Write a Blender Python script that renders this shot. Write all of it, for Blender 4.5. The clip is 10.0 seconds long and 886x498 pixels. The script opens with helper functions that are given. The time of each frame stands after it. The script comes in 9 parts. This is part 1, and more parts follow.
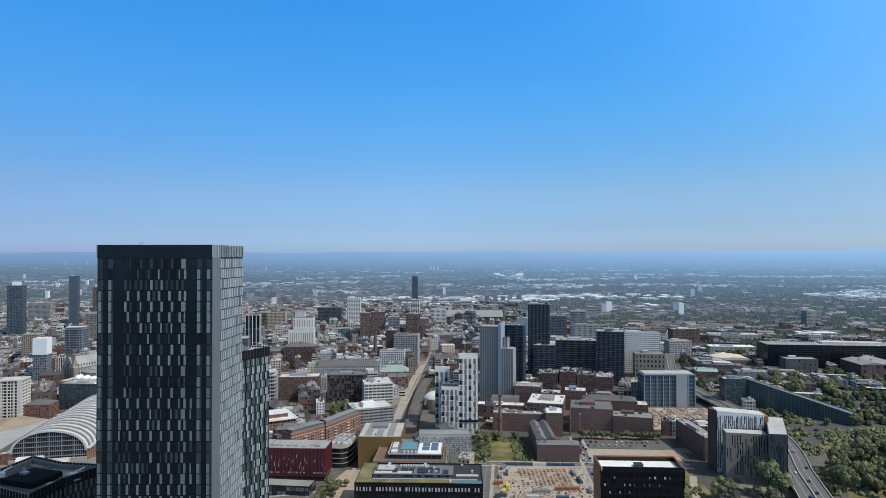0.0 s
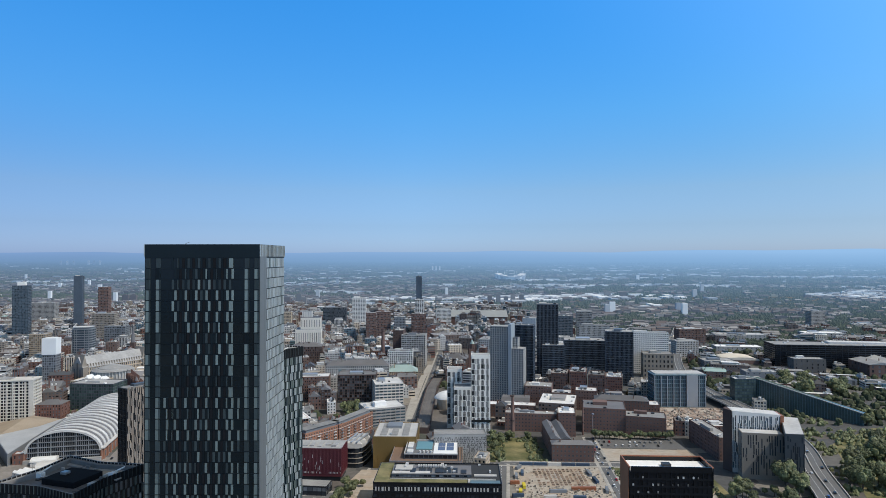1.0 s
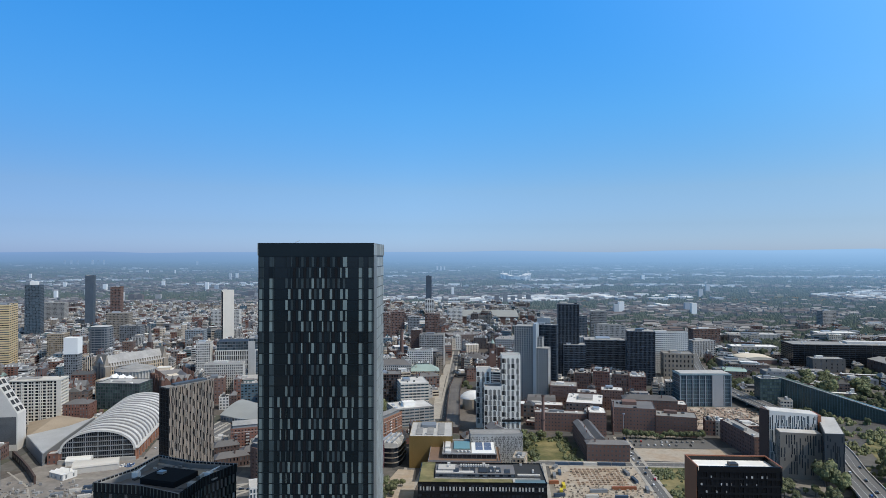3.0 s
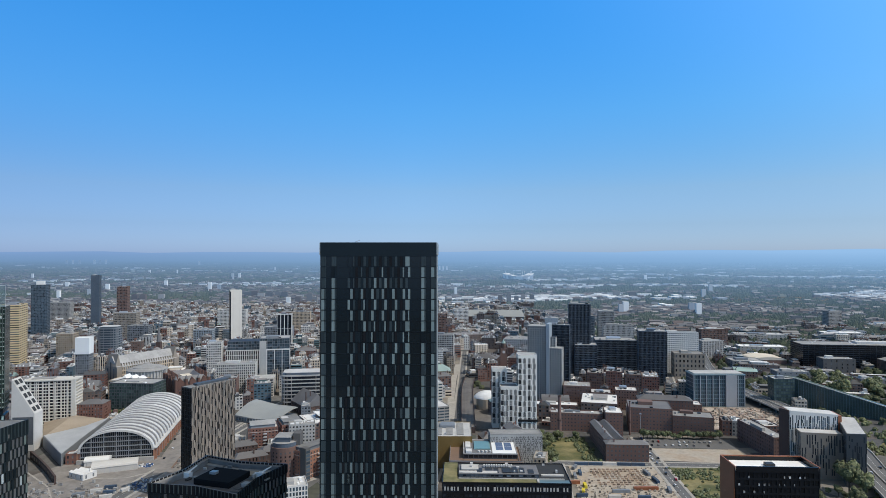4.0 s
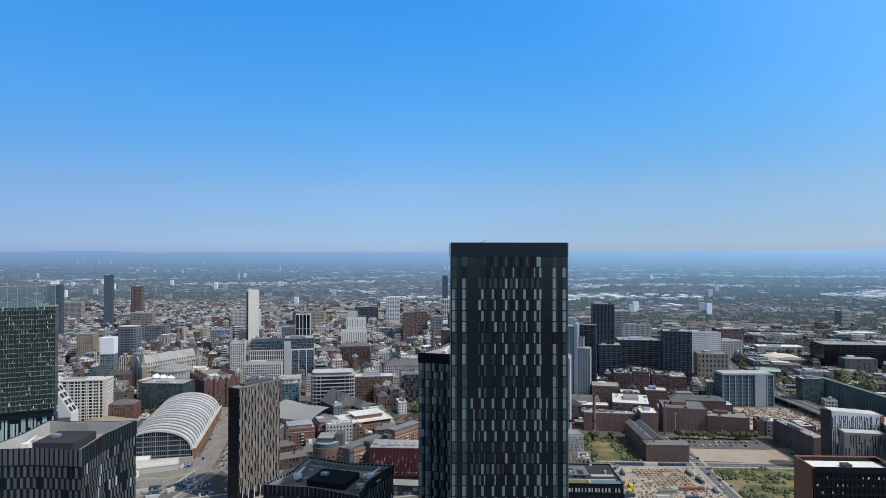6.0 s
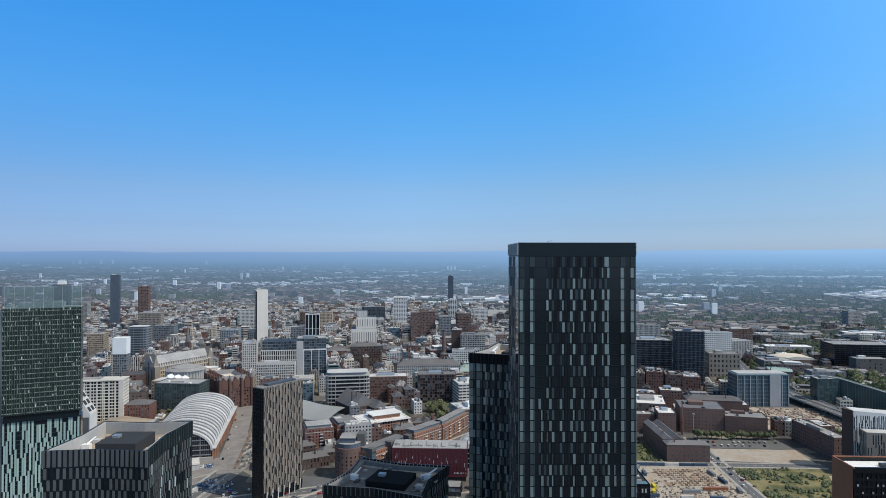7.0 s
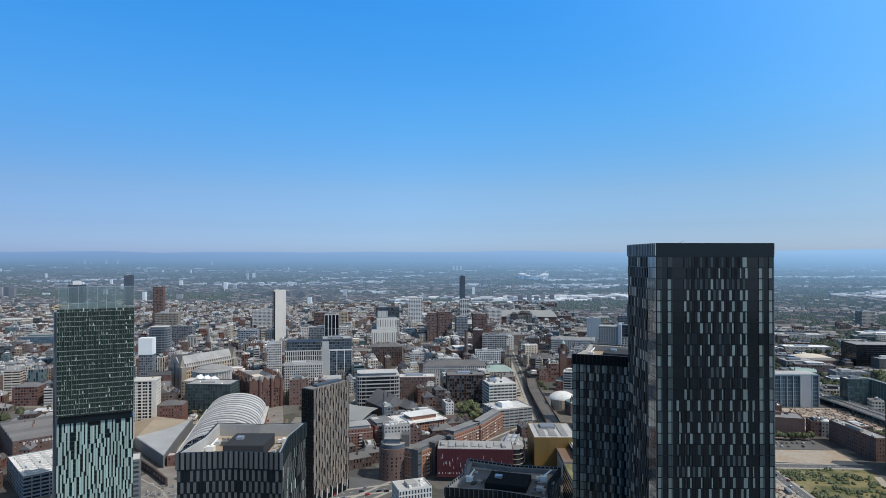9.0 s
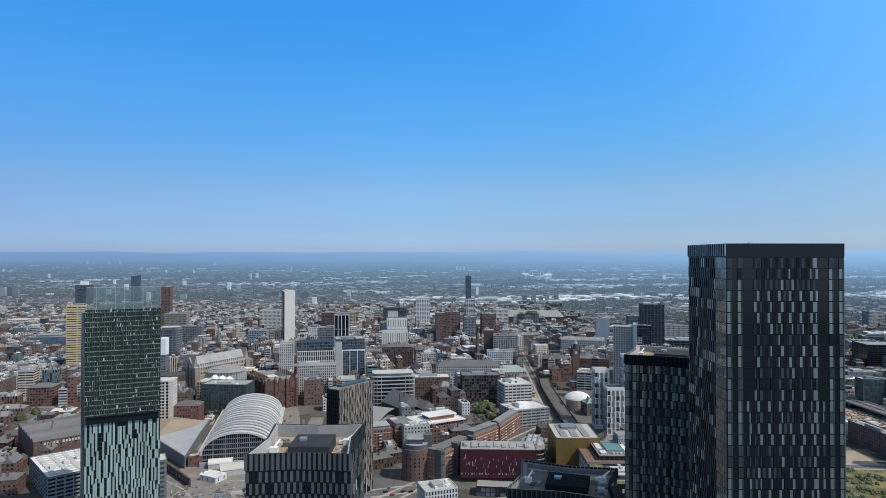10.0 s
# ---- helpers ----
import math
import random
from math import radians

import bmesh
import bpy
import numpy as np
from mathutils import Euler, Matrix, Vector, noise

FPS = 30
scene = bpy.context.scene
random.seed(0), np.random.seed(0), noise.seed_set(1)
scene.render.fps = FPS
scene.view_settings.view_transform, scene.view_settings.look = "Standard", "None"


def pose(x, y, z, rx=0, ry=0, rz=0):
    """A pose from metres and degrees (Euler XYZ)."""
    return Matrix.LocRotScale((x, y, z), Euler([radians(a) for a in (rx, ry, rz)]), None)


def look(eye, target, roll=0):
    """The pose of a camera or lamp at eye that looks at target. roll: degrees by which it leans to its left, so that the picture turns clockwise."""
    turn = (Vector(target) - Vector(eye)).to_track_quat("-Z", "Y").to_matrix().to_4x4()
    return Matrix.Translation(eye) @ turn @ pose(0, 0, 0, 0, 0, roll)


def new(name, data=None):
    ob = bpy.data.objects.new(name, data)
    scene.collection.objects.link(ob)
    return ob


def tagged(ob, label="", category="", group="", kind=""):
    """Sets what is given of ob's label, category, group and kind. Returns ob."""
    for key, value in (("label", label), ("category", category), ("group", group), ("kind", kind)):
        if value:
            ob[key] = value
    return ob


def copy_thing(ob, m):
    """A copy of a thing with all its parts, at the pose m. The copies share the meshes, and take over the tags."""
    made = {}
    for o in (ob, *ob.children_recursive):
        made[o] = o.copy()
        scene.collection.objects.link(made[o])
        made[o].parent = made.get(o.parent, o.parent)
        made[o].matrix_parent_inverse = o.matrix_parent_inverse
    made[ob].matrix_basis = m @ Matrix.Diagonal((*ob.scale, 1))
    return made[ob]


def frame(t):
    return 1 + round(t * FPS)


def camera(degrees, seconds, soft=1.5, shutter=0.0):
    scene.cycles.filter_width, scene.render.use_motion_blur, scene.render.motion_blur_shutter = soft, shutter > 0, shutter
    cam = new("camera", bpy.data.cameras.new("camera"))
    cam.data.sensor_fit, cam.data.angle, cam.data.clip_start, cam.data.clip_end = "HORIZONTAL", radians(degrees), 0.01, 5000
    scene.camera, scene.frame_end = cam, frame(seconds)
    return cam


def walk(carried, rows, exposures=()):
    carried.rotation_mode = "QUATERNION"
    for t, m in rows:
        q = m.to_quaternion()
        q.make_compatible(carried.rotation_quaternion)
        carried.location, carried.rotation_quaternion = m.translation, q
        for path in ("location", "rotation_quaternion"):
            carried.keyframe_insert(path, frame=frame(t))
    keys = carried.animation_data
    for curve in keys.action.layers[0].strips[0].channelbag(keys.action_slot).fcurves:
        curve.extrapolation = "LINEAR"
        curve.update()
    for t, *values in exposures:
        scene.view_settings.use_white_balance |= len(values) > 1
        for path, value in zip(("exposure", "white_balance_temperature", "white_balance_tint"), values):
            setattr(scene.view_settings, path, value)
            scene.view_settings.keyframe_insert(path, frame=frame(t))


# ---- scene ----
cam = camera(70.9, 10.0, soft=0.75)
METRES, EYE, TILT, LEAN, TURN = 183.0, 190.0, 0.0, 0.0, 1.0
ROWS = [
    (0.0, 0.0, 0.0, 0.0, 0.0, 0.75, 0.06),
    (0.5, -0.0369, 0.0003, -0.0006, -0.02, 0.75, 0.05),
    (1.0, -0.0766, -0.0, -0.0009, -0.04, 0.76, 0.05),
    (1.5, -0.1194, 0.0001, -0.0015, -0.07, 0.75, 0.05),
    (2.0, -0.1646, 0.0004, -0.0018, -0.08, 0.76, 0.04),
    (2.5, -0.2116, 0.0015, -0.002, -0.1, 0.75, 0.03),
    (4.0, -0.3611, 0.0078, -0.003, -0.21, 0.74, -0.01),
    (4.5, -0.4122, 0.0092, -0.0029, -0.24, 0.75, -0.02),
    (5.0, -0.4642, 0.011, -0.0027, -0.27, 0.73, -0.03),
    (5.5, -0.5165, 0.0127, -0.0026, -0.29, 0.73, -0.03),
    (7.0, -0.6764, 0.0185, -0.0023, -0.38, 0.72, -0.03),
    (7.5, -0.7301, 0.0206, -0.0023, -0.41, 0.72, -0.03),
    (8.0, -0.7835, 0.0228, -0.0021, -0.43, 0.72, -0.02),
    (8.5, -0.8372, 0.0251, -0.002, -0.45, 0.73, -0.02),
    (9.0, -0.8911, 0.0269, -0.0019, -0.47, 0.74, -0.03),
    (9.5, -0.9454, 0.0286, -0.0016, -0.49, 0.75, -0.02),
    (10.0, -0.9994, 0.0308, -0.0013, -0.51, 0.75, -0.02),
]
walk(cam, [(t, pose(0, 0, EYE, TILT, LEAN, TURN) @ pose(METRES * x, METRES * y, METRES * z, 90 + pitch, roll, yaw)) for t, x, y, z, yaw, pitch, roll in ROWS])

# ---- world, sun, exposure ----
SUN_AZ, SUN_EL = radians(114), radians(52)
world = bpy.data.worlds.new("sky")
scene.world = world
world.use_nodes = True
wn, wl = world.node_tree.nodes, world.node_tree.links
wn.clear()
sky = wn.new("ShaderNodeTexSky")
sky.sky_type = "NISHITA"
sky.sun_disc = False
sky.sun_elevation, sky.sun_rotation = SUN_EL, SUN_AZ
sky.altitude, sky.air_density, sky.dust_density, sky.ozone_density = 200, 1.0, 0.6, 3.0
hue = wn.new("ShaderNodeHueSaturation")
hue.inputs["Saturation"].default_value = 1.21
bg = wn.new("ShaderNodeBackground")
bg.inputs["Strength"].default_value = 0.262
wo = wn.new("ShaderNodeOutputWorld")
wl.new(sky.outputs[0], hue.inputs["Color"])
# clear deep blue above a pale, slightly lilac horizon
tc = wn.new("ShaderNodeTexCoord")
sp = wn.new("ShaderNodeSeparateXYZ")
wl.new(tc.outputs["Generated"], sp.inputs[0])
tint = wn.new("ShaderNodeValToRGB")
te = tint.color_ramp.elements
te[0].position, te[0].color = 0.0, (0.27, 0.385, 0.74, 1)
te[1].position, te[1].color = 1.0, (0.42, 0.28, 0.16, 1)
for p, c in ((0.05, (0.275, 0.35, 0.54, 1)), (0.105, (0.35, 0.415, 0.52, 1)), (0.157, (0.33, 0.48, 0.59, 1)), (0.225, (0.31, 0.57, 0.69, 1)), (0.39, (0.25, 0.71, 0.9, 1)), (0.55, (0.42, 0.40, 0.28, 1))):
    k = te.new(p)
    k.color = c
wl.new(sp.outputs["Z"], tint.inputs[0])
mulw = wn.new("ShaderNodeVectorMath")
mulw.operation = "MULTIPLY"
wl.new(hue.outputs[0], mulw.inputs[0])
wl.new(tint.outputs[0], mulw.inputs[1])
# paler sky towards the sun
aim = wn.new("ShaderNodeVectorMath")
aim.operation = "DOT_PRODUCT"
aim.inputs[1].default_value = (math.sin(SUN_AZ) * math.cos(SUN_EL), math.cos(SUN_AZ) * math.cos(SUN_EL), math.sin(SUN_EL))
wl.new(tc.outputs["Generated"], aim.inputs[0])
near_sun = wn.new("ShaderNodeMapRange")
near_sun.interpolation_type = "SMOOTHSTEP"
near_sun.inputs["From Min"].default_value, near_sun.inputs["From Max"].default_value = 0.08, 1.0
wl.new(aim.outputs["Value"], near_sun.inputs["Value"])
pale = wn.new("ShaderNodeVectorMath")
pale.operation = "SCALE"
pale.inputs[0].default_value = (1.05, 0.95, 0.78)
wl.new(near_sun.outputs[0], pale.inputs["Scale"])
whole = wn.new("ShaderNodeVectorMath")
wl.new(mulw.outputs[0], whole.inputs[0])
wl.new(pale.outputs[0], whole.inputs[1])
slope = wn.new("ShaderNodeMapRange")
for k, v in (("From Min", -1.0), ("From Max", 1.0), ("To Min", 0.89), ("To Max", 1.15)):
    slope.inputs[k].default_value = v
wl.new(sp.outputs["X"], slope.inputs["Value"])
scaled = wn.new("ShaderNodeVectorMath")
scaled.operation = "SCALE"
wl.new(whole.outputs[0], scaled.inputs[0])
wl.new(slope.outputs[0], scaled.inputs["Scale"])
# the low air is lilac and dimmer away from the sun, paler and greyer towards it
span = wn.new("ShaderNodeMapRange")
span.inputs["From Min"].default_value, span.inputs["From Max"].default_value = -0.65, 0.65
wl.new(sp.outputs["X"], span.inputs["Value"])
veil = wn.new("ShaderNodeValToRGB")
ve = veil.color_ramp.elements
ve[0].position, ve[0].color = 0.0, (0.78, 0.775, 0.84, 1)
ve[1].position, ve[1].color = 1.0, (1.0, 0.93, 0.86, 1)
k = ve.new(0.45)
k.color = (0.98, 0.99, 1.0, 1)
wl.new(span.outputs[0], veil.inputs[0])
low_air = wn.new("ShaderNodeMapRange")
low_air.interpolation_type = "SMOOTHSTEP"
for a_, v in (("From Min", 0.08), ("From Max", 0.34), ("To Min", 1.0), ("To Max", 0.25)):
    low_air.inputs[a_].default_value = v
wl.new(sp.outputs["Z"], low_air.inputs["Value"])
veiled = wn.new("ShaderNodeMix")
veiled.data_type, veiled.blend_type = "RGBA", "MULTIPLY"
wl.new(low_air.outputs[0], veiled.inputs[0])
wl.new(scaled.outputs[0], veiled.inputs[6])
wl.new(veil.outputs[0], veiled.inputs[7])
wl.new(veiled.outputs[2], bg.inputs["Color"])
wl.new(bg.outputs[0], wo.inputs[0])

sun = new("sun", bpy.data.lights.new("sun", "SUN"))
sun.data.energy, sun.data.angle, sun.data.color = 3.05, radians(0.5), (1.0, 0.95, 0.875)
sun.matrix_world = look((1000 * math.sin(SUN_AZ) * math.cos(SUN_EL), 1000 * math.cos(SUN_AZ) * math.cos(SUN_EL), 1000 * math.sin(SUN_EL)), (0, 0, 0))
scene.view_settings.exposure = 0.0


# ---- materials ----
def material(name, col, rough=0.8, metal=0.0, var=0.25, grain=1.0, stain=0.06, island=0.0, each=0.0, bump=0.0, col2=None, spec=0.5):
    """Two scales of noise over a base colour; island, each: brightness that differs by joined piece or by object."""
    m = bpy.data.materials.new(name)
    m.use_nodes = True
    n, l = m.node_tree.nodes, m.node_tree.links
    b = n["Principled BSDF"]
    b.inputs["Roughness"].default_value, b.inputs["Metallic"].default_value = rough, metal
    b.inputs["Specular IOR Level"].default_value = spec
    geo = n.new("ShaderNodeNewGeometry")

    def noise_at(scale, detail):
        t = n.new("ShaderNodeTexNoise")
        t.inputs["Scale"].default_value, t.inputs["Detail"].default_value = scale, detail
        l.new(geo.outputs["Position"], t.inputs["Vector"])
        return t.outputs["Fac"]

    def math_(op, a, c):
        k = n.new("ShaderNodeMath")
        k.operation = op
        for i, q in enumerate((a, c)):
            if isinstance(q, (int, float)):
                k.inputs[i].default_value = q
            else:
                l.new(q, k.inputs[i])
        return k.outputs[0]

    fine, broad = noise_at(grain, 3), noise_at(stain, 4)
    fac = math_("ADD", math_("MULTIPLY", math_("SUBTRACT", fine, 0.5), var), math_("MULTIPLY", math_("SUBTRACT", broad, 0.5), var * 1.6))
    fac = math_("ADD", fac, 1.0)
    if island:
        fac = math_("MULTIPLY", fac, math_("ADD", math_("MULTIPLY", geo.outputs["Random Per Island"], island), 1 - island / 2))
    if each:
        info = n.new("ShaderNodeObjectInfo")
        fac = math_("MULTIPLY", fac, math_("ADD", math_("MULTIPLY", info.outputs["Random"], each), 1 - each / 2))
    base = n.new("ShaderNodeRGB")
    base.outputs[0].default_value = (*col, 1)
    source = base.outputs[0]
    if col2:
        mix = n.new("ShaderNodeMix")
        mix.data_type = "RGBA"
        ramp = n.new("ShaderNodeValToRGB")
        ramp.color_ramp.elements[0].position, ramp.color_ramp.elements[1].position = 0.42, 0.6
        l.new(geo.outputs["Random Per Island"] if island else broad, ramp.inputs[0])
        l.new(ramp.outputs[0], mix.inputs[0])
        l.new(source, mix.inputs[6])
        mix.inputs[7].default_value = (*col2, 1)
        source = mix.outputs[2]
    mul = n.new("ShaderNodeVectorMath")
    mul.operation = "SCALE"
    l.new(source, mul.inputs[0])
    l.new(fac, mul.inputs["Scale"])
    l.new(mul.outputs[0], b.inputs["Base Color"])
    if bump:
        bp = n.new("ShaderNodeBump")
        bp.inputs["Strength"].default_value = bump
        l.new(fine, bp.inputs["Height"])
        l.new(bp.outputs[0], b.inputs["Normal"])
    return m


M = {
    "brick_red": material("brick_red", (0.21, 0.105, 0.082), each=0.4, var=0.35, bump=0.2),
    "brick_brown": material("brick_brown", (0.165, 0.1, 0.082), each=0.4, var=0.35, bump=0.2),
    "brick_orange": material("brick_orange", (0.31, 0.155, 0.10), each=0.3, var=0.3, bump=0.2),
    "brick_dark": material("brick_dark", (0.085, 0.055, 0.047), each=0.4, var=0.35, bump=0.2),
    "sandstone": material("sandstone", (0.42, 0.34, 0.25), each=0.4, var=0.35, bump=0.2),
    "concrete": material("concrete", (0.38, 0.37, 0.35), each=0.4, var=0.3, bump=0.1),
    "concrete_pale": material("concrete_pale", (0.53, 0.51, 0.475), each=0.25, var=0.2, bump=0.1),
    "white_stucco": material("white_stucco", (0.68, 0.67, 0.64), each=0.2, var=0.15),
    "grey_panel": material("grey_panel", (0.2, 0.215, 0.23), rough=0.5, each=0.4, var=0.2),
    "blue_panel": material("blue_panel", (0.3, 0.34, 0.372), rough=0.45, each=0.3, var=0.2),
    "black_panel": material("black_panel", (0.07, 0.082, 0.095), rough=0.45, each=0.3, var=0.3),
    "red_panel": material("red_panel", (0.115, 0.024, 0.03), rough=0.5, var=0.2),
    "gold_panel": material("gold_panel", (0.23, 0.15, 0.05), rough=0.45, metal=0.3, var=0.2),
    "orange_metal": material("orange_metal", (0.3, 0.11, 0.05), rough=0.5, var=0.3),
    "glass": material("window_glass", (0.03, 0.036, 0.043), rough=0.12, var=0.5, island=1.4, each=0.6, spec=0.6, col2=(0.1, 0.107, 0.114)),
    "glass_blue": material("blue_glass", (0.055, 0.08, 0.1), rough=0.1, var=0.4, island=1.2, spec=0.7),
    "glass_green": material("green_glass", (0.075, 0.11, 0.1), rough=0.2, var=0.5, island=0.8, spec=0.4),
    "teal_panel": material("teal_panel", (0.12, 0.19, 0.22), rough=0.4, var=0.2),
    "glass_black": material("black_glass", (0.018, 0.022, 0.028), rough=0.15, var=0.4, island=1.2, spec=0.5),
    "roof_grey": material("grey_felt_roof", (0.27, 0.265, 0.255), each=0.8, var=0.5, grain=0.4, bump=0.1),
    "roof_pale": material("pale_membrane_roof", (0.55, 0.54, 0.52), each=0.4, var=0.35, grain=0.4),
    "roof_white": material("white_roof", (0.78, 0.77, 0.74), each=0.2, var=0.25, grain=0.3),
    "roof_tan": material("gravel_roof", (0.36, 0.29, 0.22), each=0.4, var=0.4, grain=0.8),
    "slate": material("slate_roof", (0.15, 0.145, 0.145), rough=0.65, each=0.5, var=0.4),
    "copper": material("green_copper_roof", (0.3, 0.39, 0.36), each=0.2, var=0.3),
    "metal": material("bare_metal", (0.5, 0.51, 0.52), rough=0.4, metal=0.6, each=0.3, var=0.2),
    "dark_metal": material("dark_metal", (0.035, 0.037, 0.04), rough=0.5, metal=0.3, each=0.3),
    "asphalt": material("asphalt", (0.13, 0.128, 0.125), var=0.4, grain=0.5),
    "paving": material("pale_paving", (0.37, 0.345, 0.305), var=0.5, grain=0.4, stain=0.1),
    "stone_pale": material("pale_stone", (0.62, 0.585, 0.52), var=0.3, each=0.2),
    "cream_stone": material("cream_stone", (0.7, 0.65, 0.57), var=0.15),
    "sand": material("bare_earth", (0.45, 0.395, 0.325), var=0.6, grain=0.25, stain=0.05, col2=(0.35, 0.28, 0.21)),
    "rubble": material("reddish_rubble", (0.3, 0.21, 0.16), var=0.9, grain=0.3, stain=0.08, col2=(0.42, 0.36, 0.3)),
    "grass": material("rough_grass", (0.105, 0.11, 0.035), var=0.8, grain=0.3, stain=0.05, col2=(0.2, 0.17, 0.075)),
    "leaves": material("leaves", (0.088, 0.103, 0.046), var=0.5, island=0.9, rough=0.7, each=0.5),
    "leaves_pale": material("pale_leaves", (0.125, 0.137, 0.06), var=0.5, island=0.9, rough=0.7, each=0.5),
    # dark glass lifted to blue-grey, haze put into its base colour
    "far_dark": material("hazed_dark_glass", (0.09, 0.115, 0.145), rough=0.4, var=0.3),
    "navy_panel": material("navy_panel", (0.022, 0.029, 0.04), rough=0.4, var=0.5, stain=0.03, spec=0.4),
    "near_black": material("near_black_glass", (0.008, 0.009, 0.011), rough=0.25, var=0.4, island=0.8, spec=0.3),
    "bark": material("bark", (0.1, 0.075, 0.055), var=0.4),
    "paint_white": material("white_paint", (0.8, 0.8, 0.78), var=0.1),
}


# ---- building kit ----
class Geo:
    """Gathers the faces of one mesh."""

    def __init__(self):
        self.v, self.f = [], []

    def add(self, pts, faces):
        k = len(self.v)
        self.v.extend(pts)
        self.f.extend([tuple(i + k for i in q) for q in faces])

    def box(self, x0, x1, y0, y1, z0, z1):
        self.add([(x0, y0, z0), (x1, y0, z0), (x1, y1, z0), (x0, y1, z0), (x0, y0, z1), (x1, y0, z1), (x1, y1, z1), (x0, y1, z1)],
                 [(3, 2, 1, 0), (4, 5, 6, 7), (0, 1, 5, 4), (1, 2, 6, 5), (2, 3, 7, 6), (3, 0, 4, 7)])

    def quad(self, a, b, c, d):
        self.add([a, b, c, d], [(0, 1, 2, 3)])

    def prism(self, pts, z0, z1):
        """Plan pts, counter-clockwise; z1 a number or one for each point."""
        n = len(pts)
        tops = z1 if isinstance(z1, (list, tuple)) else [z1] * n
        self.add([(x, y, z0) for x, y in pts] + [(x, y, z) for (x, y), z in zip(pts, tops)],
                 [tuple(range(n - 1, -1, -1)), tuple(range(n, 2 * n))] + [(i, (i + 1) % n, n + (i + 1) % n, n + i) for i in range(n)])

    def gable(self, x0, x1, y0, y1, z0, z1, along_x=True, hip=0.0):
        if along_x:
            ym = (y0 + y1) / 2
            self.add([(x0, y0, z0), (x1, y0, z0), (x1, y1, z0), (x0, y1, z0), (x0 + hip, ym, z1), (x1 - hip, ym, z1)],
                     [(3, 2, 1, 0), (0, 1, 5, 4), (2, 3, 4, 5), (1, 2, 5), (3, 0, 4)])
        else:
            xm = (x0 + x1) / 2
            self.add([(x0, y0, z0), (x1, y0, z0), (x1, y1, z0), (x0, y1, z0), (xm, y0 + hip, z1), (xm, y1 - hip, z1)],
                     [(3, 2, 1, 0), (0, 1, 4), (1, 2, 5, 4), (2, 3, 5), (3, 0, 4, 5)])

    def tube(self, p, q, r0, r1, n=8):
        p, q = Vector(p), Vector(q)
        w = (q - p).normalized()
        a = w.orthogonal().normalized()
        b = w.cross(a)
        ring = [(a * math.cos(i * math.tau / n) + b * math.sin(i * math.tau / n)) for i in range(n)]
        self.add([tuple(p + k * r0) for k in ring] + [tuple(q + k * r1) for k in ring],
                 [tuple(range(n - 1, -1, -1)), tuple(range(n, 2 * n))] + [(i, (i + 1) % n, n + (i + 1) % n, n + i) for i in range(n)])


def mesh_of(geo, mat, name):
    me = bpy.data.meshes.new(name)
    me.from_pydata(geo.v, [], geo.f)
    me.materials.append(mat)
    return me


def part(name, geo, mat, parent, label="", kind=""):
    ob = new(name, mesh_of(geo, M[mat] if isinstance(mat, str) else mat, name))
    ob.parent = parent
    return tagged(ob, label, kind=kind)


TAKEN = []  # plan of what stands: middle x, y, half width, half depth, turn


def thing(name, label, category, x, y, rot=0.0, group="", kind="", z=0.0):
    ob = new(name)
    ob.matrix_world = pose(x, y, z, 0, 0, rot)
    return tagged(ob, label, category, group, kind)


def take(x, y, w, d, rot, y_front=True):
    a = radians(rot)
    if y_front:
        x, y = x - math.sin(a) * d / 2, y + math.cos(a) * d / 2
    TAKEN.append((x, y, w / 2, d / 2, a))


def is_free(x, y, r):
    for cx, cy, hw, hd, a in TAKEN:
        dx, dy = x - cx, y - cy
        if abs(dx) > hw + hd + r or abs(dy) > hw + hd + r:
            continue
        u, v = dx * math.cos(a) + dy * math.sin(a), -dx * math.sin(a) + dy * math.cos(a)
        if abs(u) < hw + r and abs(v) < hd + r:
            return False
    return True


